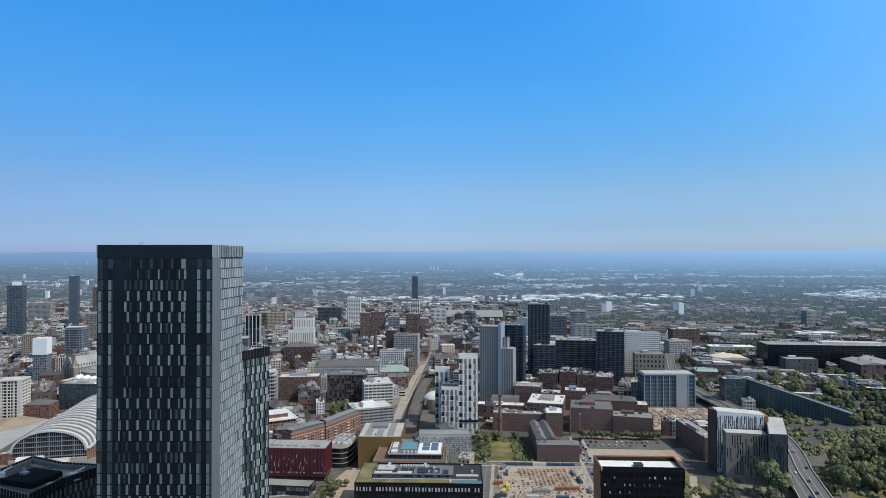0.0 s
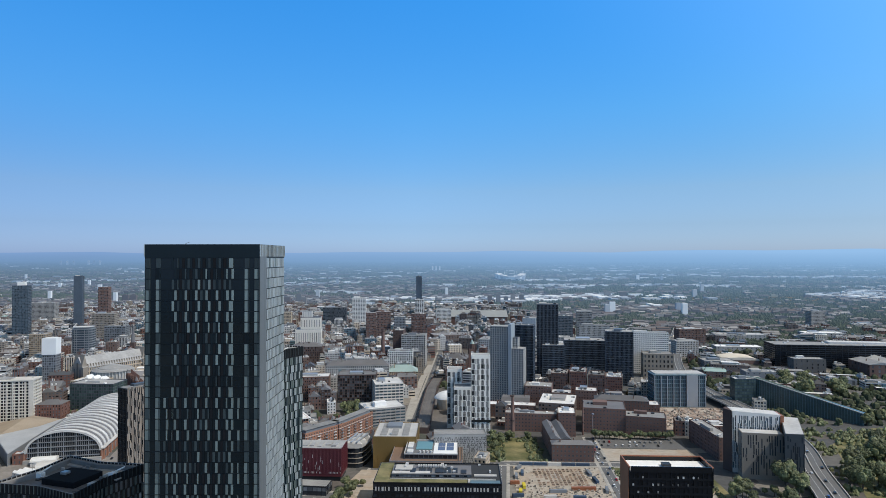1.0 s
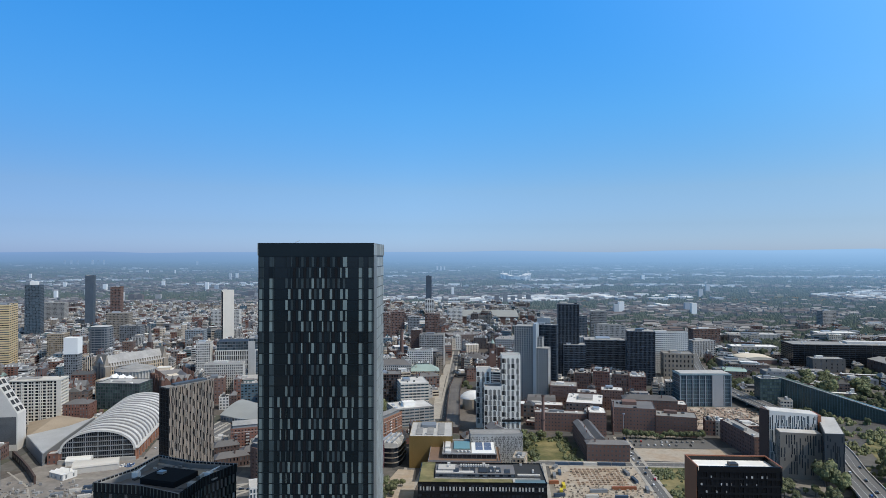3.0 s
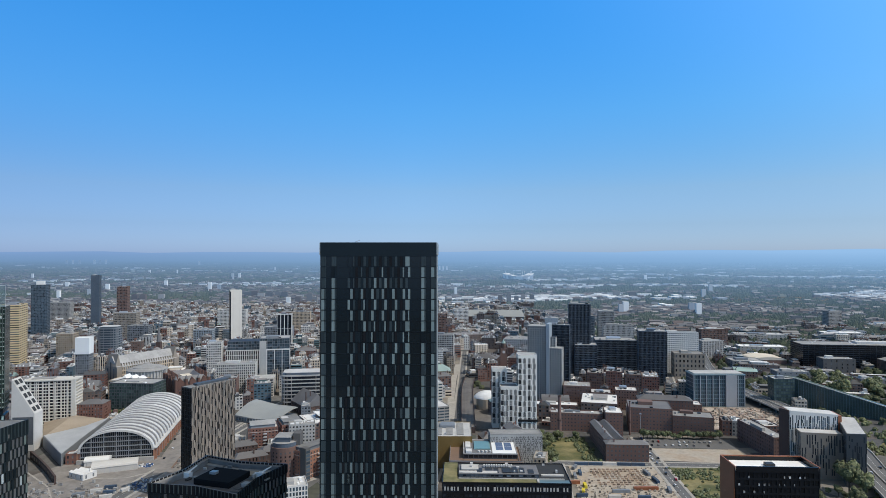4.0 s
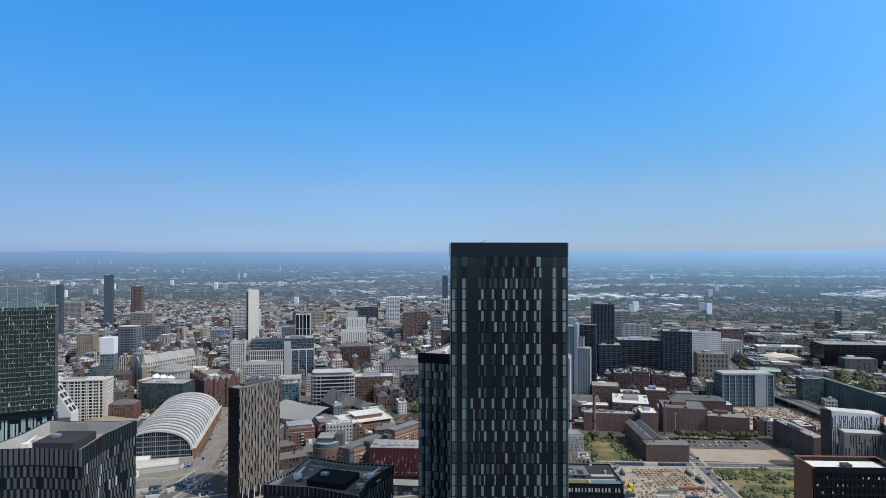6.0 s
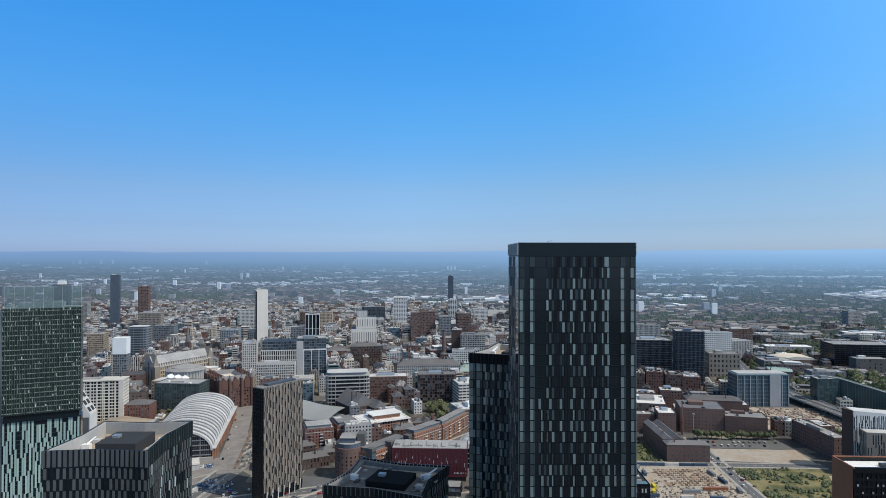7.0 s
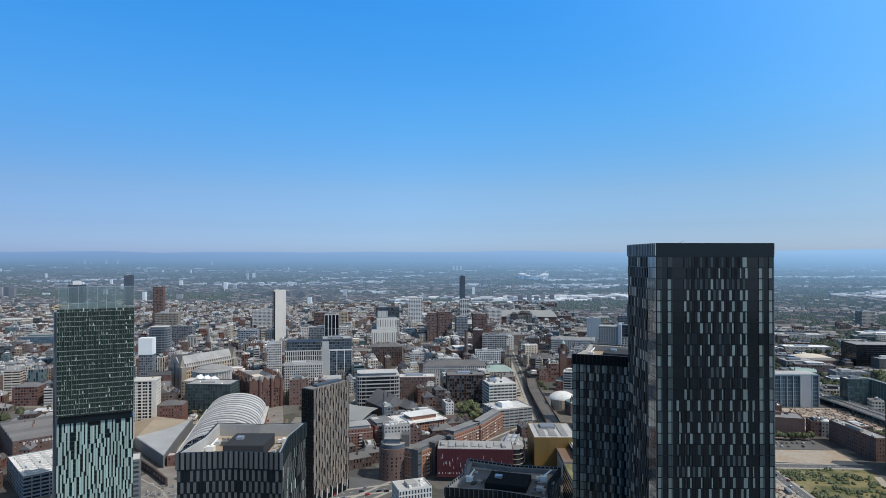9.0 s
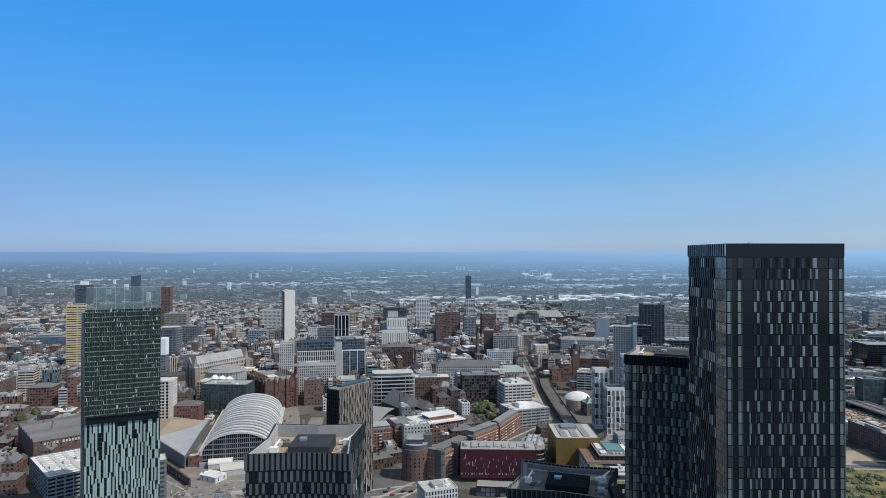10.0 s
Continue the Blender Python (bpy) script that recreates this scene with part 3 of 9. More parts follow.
    for k in range(nf):
        z1 = h - crown - k * floor - 0.2
        z0 = z1 - floor + 0.3
        row = rng.choices([0, 1, 2], [0.32, 0.36, 0.32])[0]  # dull, middling or bright floor
        for face, length in (("front", w), ("right", d), ("left", d), ("back", w)):
            if columns and face in ("front", "back"):
                # fixed columns of narrow panels beside black slots, nudged from floor to floor, wide ones at the ends
                level = LEVELS[k] if k < len(LEVELS) else (0.4, 0.58, 0.85)[row]
                odd = k % 2
                for e in (0.008, 0.097, 0.872, 0.957):
                    q = level * 0.75 + rng.random() * 0.5
                    u = -w / 2 + e * w
                    put(face, u, u + 0.026 * w, z0, z1, "tower_light" if q > 0.62 else "tower_mid" if q > 0.3 else "tower_dark")
                    put(face, u + 0.027 * w, u + 0.04 * w, z0, z1, "tower_mid" if q > 0.3 else "tower_dark")
                spots_ = [(0.2585 + 0.0905 * j, 0.021, j < 5) for j in range(6)] + [(0.757, 0.019, False)] if odd else [(0.2355, 0.019, False)] + [(0.2815 + 0.0905 * j, 0.021 if j < 5 else 0.036, j < 5) for j in range(6)]
                if k > 12:
                    spots_ += [(0.168 if odd else 0.19, 0.02, True), (0.812, 0.018, False)] if k % 3 else [(0.19, 0.02, False)]
                for e, wide, slot in spots_:
                    u = -w / 2 + e * w
                    q = level + 0.5 * (rng.random() - 0.5) + (0.12 if e > 0.4 else -0.1 if k < 14 else 0.0)
                    thin = rng.random() < (0.15 if level > 0.5 else 0.5)
                    put(face, u, u + wide * (0.55 if thin else 1) * w, z0, z1, "tower_light" if q > 0.52 else "tower_mid" if q > 0.15 else "tower_dark")
                    if slot:
                        first, second = ("matte_black", "tower_mid" if rng.random() < 0.35 else "tower_dark") if (k // 2) % 2 else ("tower_dark", "matte_black")
                        put(face, u + 0.0225 * w, u + 0.042 * w, z0, z1, first)
                        put(face, u + 0.044 * w, u + 0.066 * w, z0, z1, second)
                        put(face, u + 0.068 * w, u + 0.0885 * w, z0, z1, "tower_dark")
                continue
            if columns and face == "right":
                # panels lightened for the sunlight, dark slots between, past the smooth corner
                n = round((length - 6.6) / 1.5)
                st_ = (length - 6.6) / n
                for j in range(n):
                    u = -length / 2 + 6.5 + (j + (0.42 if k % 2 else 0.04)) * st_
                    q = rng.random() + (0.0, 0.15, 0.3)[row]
                    put(face, u, min(length / 2, u + st_ * 0.66), z0, z1, "tower_sunlit" if q > 0.16 else "tower_light")
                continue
            if columns and face == "left":
                n = round((length - 6.8) / 1.5)
                st_ = (length - 6.8) / n
                for j in range(n):
                    u = -length / 2 + 6.7 + (j + (0.45 if k % 2 else 0.05)) * st_
                    # tan panels carry the town's reflection in their colour
                    put(face, u, min(length / 2, u + st_ * 0.5), z0, z1, rng.choices(["tower_bronze", "tower_mid", "tower_dark"], [1.4 if k < 6 else 2.6, 6, 2.5])[0])
                for j in range(5):
                    u = -length / 2 + 0.1 + j * 1.3
                    put(face, u, u + 1.16, z0 - 0.06, z1 + 0.1, "tower_mirror")
                continue
            n = round(length / bay)
            step = length / n
            # right faces take paler panels, with the sunlight put into their colour
            bright = sides if face == "right" else shades
            for j in range(n):
                u = -length / 2 + j * step
                if regular:
                    # every second strip pale, shifted from floor to floor
                    off = 0.04 * step + (0.5 * step if k % 2 else 0.0)
                    q = rng.random()
                    put(face, u + off, u + off + step * 0.46, z0, z1, "tower_grey" if q < bright[0] else ("tower_sunlit" if face == "right" and q > 0.9 else "tower_slate" if face == "right" else "tower_grey") if q > bright[1] else "tower_dark")
                    continue
                edge = face in ("front", "back") and (j < 2 or j >= n - 2)
                shift = 0.26 * step if k % 2 and not edge else 0.04 * step
                wd = step * (0.46 if edge else 0.34)
                q = rng.random() + (0.0, 0.14, 0.34)[row] + (0.12 if edge else 0.0)
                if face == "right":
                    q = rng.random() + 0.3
                pale = "tower_sunlit" if face == "right" else "tower_light"
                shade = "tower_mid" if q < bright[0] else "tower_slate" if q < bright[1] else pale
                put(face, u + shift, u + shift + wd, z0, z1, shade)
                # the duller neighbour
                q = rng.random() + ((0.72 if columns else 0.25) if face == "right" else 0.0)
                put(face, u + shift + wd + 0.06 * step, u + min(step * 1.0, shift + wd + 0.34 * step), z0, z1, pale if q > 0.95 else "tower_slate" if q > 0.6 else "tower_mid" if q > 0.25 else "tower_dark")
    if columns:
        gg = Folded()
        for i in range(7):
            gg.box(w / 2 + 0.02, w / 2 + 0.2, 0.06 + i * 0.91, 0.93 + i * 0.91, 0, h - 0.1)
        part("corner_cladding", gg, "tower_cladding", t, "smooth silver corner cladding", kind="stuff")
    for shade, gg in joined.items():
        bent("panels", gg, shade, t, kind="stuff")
    # roof inside the crown
    g = Folded()
    zr = h - crown + 0.4
    g.box(-w / 2 + th + 0.05, w / 2 - th - 0.05, th + 0.05, d - th - 0.05, zr - 0.3, zr + 0.5)
    bent("roof", g, "roof_tan" if roof_kind % 2 else "slate" if roof_kind else "roof_grey", t)
    if roof_kind:
        s = 1.6
        zz = h - 0.4
        if roof_kind == 1:
            ledges = [(-w / 2 + th, w / 2 - th, d - th - 0.6, d - th - 0.02, zr - 0.2, h - 0.15), (-w / 2 + th + 0.02, -w / 2 + th + 0.6, th, d - th - 0.6, zr - 0.2, h - 0.15), (w / 2 - th - 0.6, w / 2 - th - 0.02, th, d - th - 0.6, zr - 0.2, h - 0.15)]
        else:
            ledges = [(-w / 2 + th, w / 2 - th, d - th - s, d - th - 0.02, zz - 2.2, zz), (-w / 2 + th + 0.02, -w / 2 + th + s, th, d - th - s, zz - 2.2, zz - 0.02)]
        if roof_kind == 2:
            ledges.append((-w / 2 + th + s, w / 2 - th, d - th - 2 * s, d - th - s - 0.02, zz - 3.2, zz - 1.4))
        for ledge in ledges:
            g = Folded()
            g.box(*ledge)
            bent("inner_ledge", g, "roof_grey" if roof_kind == 2 else "concrete", t)
        if roof_kind > 1:
            g = Folded()
            for i in range(23):
                u = -w / 2 + th + 0.4 + i * (w - 1.6) / 22
                g.box(u, u + 0.16, d - th - 0.12, d - th - 0.02, zz, h + 0.25)
            for i in range(19):
                v = th + 0.4 + i * (d - 1.6) / 18
                g.box(-w / 2 + th + 0.02, -w / 2 + th + 0.12, v, v + 0.16, zz, h + 0.25)
            bent("parapet_posts", g, "roof_pale", t, kind="stuff")
            g = Folded()
            g.box(-w / 2 - 0.15, w / 2 + 0.15, d - 0.1, d + 0.15, h, h + 0.18)
            g.box(-w / 2 - 0.15, -w / 2 + 0.2, 0, d - 0.1, h, h + 0.18)
            g.box(-w / 2 - 0.15, w / 2 + 0.15, -0.15, 0.12, h, h + 0.12)
            bent("coping", g, "tower_grey", t)
            # paler slab stands in for the sunlit corner of the deck
            g = Folded()
            g.box(w * 0.1, w * 0.44, d * 0.72, d * 0.88, zr + 0.5, zr + 0.75)
            bent("gravel_bed", g, "sandstone", t)
        g = Geo()
        g.box(-w * 0.17, w * 0.24, d * 0.28, d * 0.68, zr + 0.5, h + 0.6 - crown * 0.25)
        part("lift_housing", g, "matte_black" if roof_kind == 2 else "plant_grey", t)
        g = Geo()
        g.box(-w * 0.1, -w * 0.03, d * 0.45, d * 0.52, h + 0.6 - crown * 0.25, h + 1.4 - crown * 0.25)
        part("vent_box", g, "metal", t)
        for cx, cy, a in ((0.36, 0.7, 0.9), (-0.36, 0.45, 1.3)):
            c = part("cleaning_cradle", Geo(), "metal", t)
            g = Geo()
            g.box(-1.2, 1.2, -0.9, 0.9, 0, 1.7)
            g.tube((0, 0, 1.6), (3.6 * math.cos(a), 3.6 * math.sin(a), 3.0), 0.35, 0.22)
            g.box(-2.6, -1.2, -0.6, 0.6, 0.3, 1.3)
            c.data = mesh_of(g, M["paint_white"], "cleaning_cradle")
            c.location = (cx * w, cy * d, zr + 0.5)
        g = Geo()
        for k in range(22):
            cx, cy = rng.choice([rng.uniform(0.26, 0.42), rng.uniform(-0.4, -0.2), rng.uniform(-0.3, 0.4)]) * w, rng.uniform(0.1, 0.85) * d
            if -0.2 * w < cx < 0.26 * w and 0.25 * d < cy < 0.7 * d:
                continue
            g.box(cx, cx + rng.uniform(0.4, 2.4), cy, cy + rng.uniform(0.4, 2.6), zr + 0.5, zr + rng.uniform(0.8, 2.0))
        for k in range(5):
            g.tube((w * 0.3, d * (0.2 + 0.1 * k), zr + 0.8), (w * 0.42, d * (0.22 + 0.1 * k), zr + 0.8), 0.15, 0.15, 5)
        part("pipe_racks", g, "roof_units_mixed", t, kind="stuff")
    return t


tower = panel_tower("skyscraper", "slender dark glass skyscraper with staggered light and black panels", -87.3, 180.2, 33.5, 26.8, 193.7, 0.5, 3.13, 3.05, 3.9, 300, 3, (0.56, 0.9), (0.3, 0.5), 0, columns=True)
g = Geo()
g.tube((0, 0, 0), (0, 0, 0.5), 0.15, 0.12)
g.tube((0, 0, 0.4), (1.3, 0, 0.9), 0.08, 0.06)
part("roof_crane", g, "metal", tower).location = (-7.5, 6, 193.6)
panel_tower("skyscraper", "dark glass residential tower with staggered pale panels", -102.8, 232.6, 29.4, 32.6, 153.0, -23.2, 3.13, 2.6, 3.6, 260, 5, (0.2, 0.66), (0.5, 0.7), 3, fold=1.6)
panel_tower("skyscraper", "glass residential tower with grey and black upright strips", -225.6, 179.5, 29.6, 32.6, 133.8, 1, 3.3, 1.7, 5.0, 290, 7, (0.62, 0.8), (0.5, 0.62), 1, True, fold=1.7)
panel_tower("skyscraper", "dark panelled tower with a sunken roof and black lift housing", -148.3, 196.6, 33.2, 29.2, 116.3, -16, 3.2, 1.8, 3.0, 150, 9, (0.1, 0.97), (0.3, 0.4), 2, True, fold=2.3)


# ---- glass-bladed hotel tower ----
def blade_tower():
    x, y, rot, w, d, h = -410.5, 437.5, 26, 47.0, 15.0, 153.5
    t = thing("skyscraper", "slim dark glass hotel tower over pale green panels, glass blade atop", "tower", x, y, rot)
    take(x, y, w + 10, d + 6, rot)
    rng = random.Random(21)
    zc = 75.0
    g = Geo()
    g.box(-w / 2, w / 2, -2.6, d, zc + 5, h)
    M["hotel_glass"] = material("hotel_glass", (0.016, 0.03, 0.025), rough=0.12, var=0.5, spec=0.5)
    part("upper_shaft", g, "hotel_glass", t)
    g = Geo()
    g.box(-w / 2 + 1, w / 2 - 1, -1.4, d - 0.5, zc, zc + 5.2)
    part("overhang", g, "tower_glass", t)
    g = Geo()
    g.box(-w / 2, w / 2, 0, d, 0, zc)
    part("lower_shaft", g, "tower_glass", t)
    g = Geo()
    g.box(-w / 2 - 2.6, -w / 2 - 0.3, 3, d + 3, 0, h - 2)
    part("stair_shaft", g, "glass_blue", t, "grey glazed end shaft")
    g = Geo()
    for i in range(4):
        u = -w / 2 - 2.6 + i * 0.7
        g.box(u, u + 0.2, 2.75, 3.0, 0, h - 2)
    part("shaft_fins", g, "metal", t, kind="stuff")
    # upper floors: slabs and mullions
    g, lit, sills = Geo(), Geo(), Geo()
    for k in range(22):
        z = zc + 6 + k * 3.35
        g.box(-w / 2 - 0.12, w / 2 + 0.12, -2.9, d + 0.12, z, z + 0.2)
        for j in range(32):
            u = -w / 2 + 0.25 + j * w / 32
            if rng.random() < 0.92:
                sills.box(u, u + w / 32 - 0.75, -2.72, -2.6, z + 0.2, z + 0.62)
            if rng.random() < 0.2:
                sills.box(u, u + 0.14, -2.7, -2.6, z + 0.4, z + 3.0)
        for j in range(22):
            if rng.random() < 0.09:
                u = -w / 2 + 1 + j * (w - 2) / 22
                lit.box(u, u + rng.uniform(0.3, 0.9), -2.66, -2.61, z + 0.5, z + rng.uniform(1.6, 2.9))
    part("floor_edges", g, "dark_metal", t, kind="stuff")
    part("window_sills", sills, material("window_sills", (0.36, 0.42, 0.37), island=1.5), t, kind="stuff")
    part("drawn_blinds", lit, material("drawn_blinds", (0.6, 0.65, 0.6), island=1.0), t, kind="stuff")
    g = Geo()
    for j in range(33):
        u = -w / 2 + j * w / 32
        g.box(u - 0.11, u + 0.11, -2.84, -2.6, zc + 5, h)
    part("mullions", g, material("hotel_mullions", (0.075, 0.1, 0.088), rough=0.5), t, kind="stuff")
    # lower floors: tall pale green panels of uneven length
    mat = material("pale_green_glass_panel", (0.31, 0.41, 0.375), rough=0.25, var=0.15, each=0.35, island=0.4)
    shared = {}
    n = 22
    pw = w / n
    for j in range(n):
        z, step = zc - 0.3 - 3.1 * rng.choice([0, 0, 0, 0, 1]), rng.random() < 0.5
        while z > 2:
            ln = min(3.1 * rng.choice([2, 3, 4, 5, 6]), z - 1)
            off_ = 0.1 + (0.8 if step else 0.0)
            if rng.random() < 0.96:
                if z > 18:
                    key = round(ln, 1)
                    if key not in shared:
                        gg = Geo()
                        gg.box(0, pw * 0.58, -0.22, -0.02, -ln, 0)
                        shared[key] = mesh_of(gg, mat, "panel")
                    ob = new("panel", shared[key])
                    ob.parent, ob.location = t, (-w / 2 + j * pw + off_, 0, z)
                else:
                    joinedp.box(-w / 2 + j * pw + off_, -w / 2 + j * pw + off_ + pw * 0.58, -0.22, -0.02, z - ln, z)
            z -= ln + 0.2
            step = not step
    part("low_panels", joinedp, mat, t, kind="stuff")
    g = Geo()
    for k in range(30):
        z = k * 3.1
        g.box(-w / 2 - 0.05, w / 2 + 0.05, -0.08, d + 0.05, z, z + 0.25)
    part("low_floor_edges", g, "dark_metal", t, kind="stuff")
    # glass blade on the roof
    gm = bpy.data.materials.new("clear_glass")
    gm.use_nodes = True
    n_, l_ = gm.node_tree.nodes, gm.node_tree.links
    tr, gl, mx = n_.new("ShaderNodeBsdfTransparent"), n_.new("ShaderNodeBsdfGlossy"), n_.new("ShaderNodeMixShader")
    tr.inputs[0].default_value = (0.72, 0.8, 0.8, 1)
    gl.inputs["Roughness"].default_value = 0.05
    gl.inputs[0].default_value = (0.8, 0.9, 0.9, 1)
    mx.inputs[0].default_value = 0.16
    l_.new(tr.outputs[0], mx.inputs[1])
    l_.new(gl.outputs[0], mx.inputs[2])
    l_.new(mx.outputs[0], n_["Material Output"].inputs[0])
    M["clear_glass"] = gm
    for k in range(8):
        u = -w / 2 + 1 + k * (w - 1) / 8
        gg = Geo()
        gg.box(u + 0.12, u + (w - 1) / 8 - 0.12, -2.45, -2.4, h + 0.1, h + 15.2)
        part("glass_pane", gg, gm, t)
    g = Geo()
    for k in range(9):
        u = -w / 2 + 1 + k * (w - 1) / 8
        g.box(u - 0.08, u + 0.08, -2.5, -2.3, h, h + 15.3)
    g.box(-w / 2 + 1, w / 2, -2.52, -2.28, h + 15.2, h + 15.45)
    part("blade_frame", g, "metal", t, kind="stuff")
    g = Geo()
    g.box(-w / 2 + 0.2, w / 2 - 0.2, -2.2, d - 0.2, h, h + 0.4)
    part("roof", g, "roof_grey", t)
    g = Geo()
    g.box(-w / 2 + 8, w / 2 - 11, 2, d - 3, h + 0.4, h + 3.4)
    part("plant_room", g, "roof_pale", t)
    g = Geo()
    g.tube((-8, 4, h + 3.3), (12, 4, h + 4.6), 0.5, 0.5)
    g.tube((-8, 6, h + 3.3), (12, 6, h + 4.4), 0.4, 0.4)
    part("cleaning_gantry", g, "metal", t)
    # low hotel block at the foot
    building("hotel_wing", "pale grey panelled hotel wing beside the glass tower", -396, 465, 7, 18, 38, 26, wall="grey_panel", glass="glass_blue", roof="roof_pale", bay=5, pier=3, band=1.5)


joinedp = Geo()
blade_tower()


# ---- arched exhibition hall ----
def arched_hall():
    w, ln, eave, apex = 64.0, 168.0, 9.5, 29.0
    t = thing("exhibition_hall", "arched train shed with striped barrel roof and brick sides", "hall", -376.3, 573.5, 12.3)
    take(-376.3, 573.5, w + 4, ln + 4, 12.3)
    N = 36

    def arc(grow=0.0):
        r = []
        for i in range(N + 1):
            a = math.pi * i / N
            r.append((-(w / 2 + grow) * math.cos(a), eave + (apex - eave + grow) * math.sin(a) ** 0.96))
        return r

    def shell(y0, y1, grow, thick):
        g = Geo()
        o, q = arc(grow), arc(grow - thick)
        for line in (o, q):
            for yy in (y0, y1):
                g.v += [(a[0], yy, a[1]) for a in line]
        m = N + 1
        for i in range(N):
            g.f += [(i, i + 1, m + i + 1, m + i), (3 * m + i, 3 * m + i + 1, 2 * m + i + 1, 2 * m + i), (i, 2 * m + i, 2 * m + i + 1, i + 1), (m + i + 1, 3 * m + i + 1, 3 * m + i, m + i)]
        return g

    part("barrel_roof", shell(0.6, ln, 0.0, 0.5), "slate", t)
    me = mesh_of(shell(0, ln / 17 * 0.45, 0.5, 0.5), M["roof_pale"], "roof_band")
    for k in range(17):
        ob = new("roof_band", me)
        ob.parent, ob.location = t, (0, 0.4 + k * (ln - 5) / 16.4, 0)
    g = shell(-0.4, 0.9, 0.7, 1.8)
    part("end_arch", g, "roof_pale", t)
    g = Geo()
    g.box(-w / 2, w / 2, 1.2, 1.6, 0, eave)
    pts = arc(-0.6)
    k = len(g.v)
    g.v.extend([(x, 1.3, z) for x, z in pts])
    g.f.append(tuple(range(k, k + len(pts))))
    part("end_glazing", g, "glass_black", t)
    g = Geo()
    for i in range(1, 36):
        u = -w / 2 + i * w / 36
        s = 1 - (u / (w / 2)) ** 2
        top = eave + (apex - eave) * max(0, s) ** 0.48 - 0.8
        big = i % 6 == 0
        g.box(u - (0.35 if big else 0.1), u + (0.35 if big else 0.1), 0.5 if big else 0.9, 1.3, 3.5, top)
    part("mullions", g, "grey_panel", t, kind="stuff")
    for z in (5.0, 9.5, 14.0, 18.5, 23.0):
        g = Geo()
        half = w / 2 - 1 if z <= eave else (w / 2) * math.sqrt(max(0, 1 - ((z - eave) / (apex - eave)) ** 2.08)) - 1
        g.box(-half, half, 0.3, 1.2, z, z + 0.7)
        part("transom", g, "grey_panel", t)
    g = Geo()
    g.box(-w / 2 - 0.8, w / 2 + 0.8, -2.5, 0.2, 0, 3.6)
    part("entrance_canopy", g, "roof_grey", t)
    for sx in (-1, 1):
        g = Geo()
        g.box(sx * (w / 2 + 0.7) - 0.7, sx * (w / 2 + 0.7) + 0.7, 0, ln, 0, eave + 1.2)
        part("brick_wall", g, "brick_orange", t, "orange brick arcade wall")
        for k in range(17):
            g = Geo()
            yy = 4 + k * (ln - 8) / 16
            xo = sx * (w / 2 + 1.4)
            g.box(min(xo, xo + sx * 1.0), max(xo, xo + sx * 1.0), yy - 1.2, yy + 1.2, 0, eave + 0.4)
            part("buttress", g, "brick_orange", t)
        g = Geo()
        for k in range(16):
            yy = 4 + (k + 0.5) * (ln - 8) / 16
            xo = sx * (w / 2 + 1.42)
            g.box(min(xo, xo + sx * 0.1), max(xo, xo + sx * 0.1), yy - 2, yy + 2, 1.5, eave - 3)
        part("side_windows", g, "glass", t, kind="stuff")
        g = Geo()
        g.box(sx * (w / 2 + 1) - 2.4, sx * (w / 2 + 1) + 2.4, -0.5, ln, eave + 1.2, eave + 1.9)
        part("eaves_gutter", g, "roof_pale", t)


arched_hall()


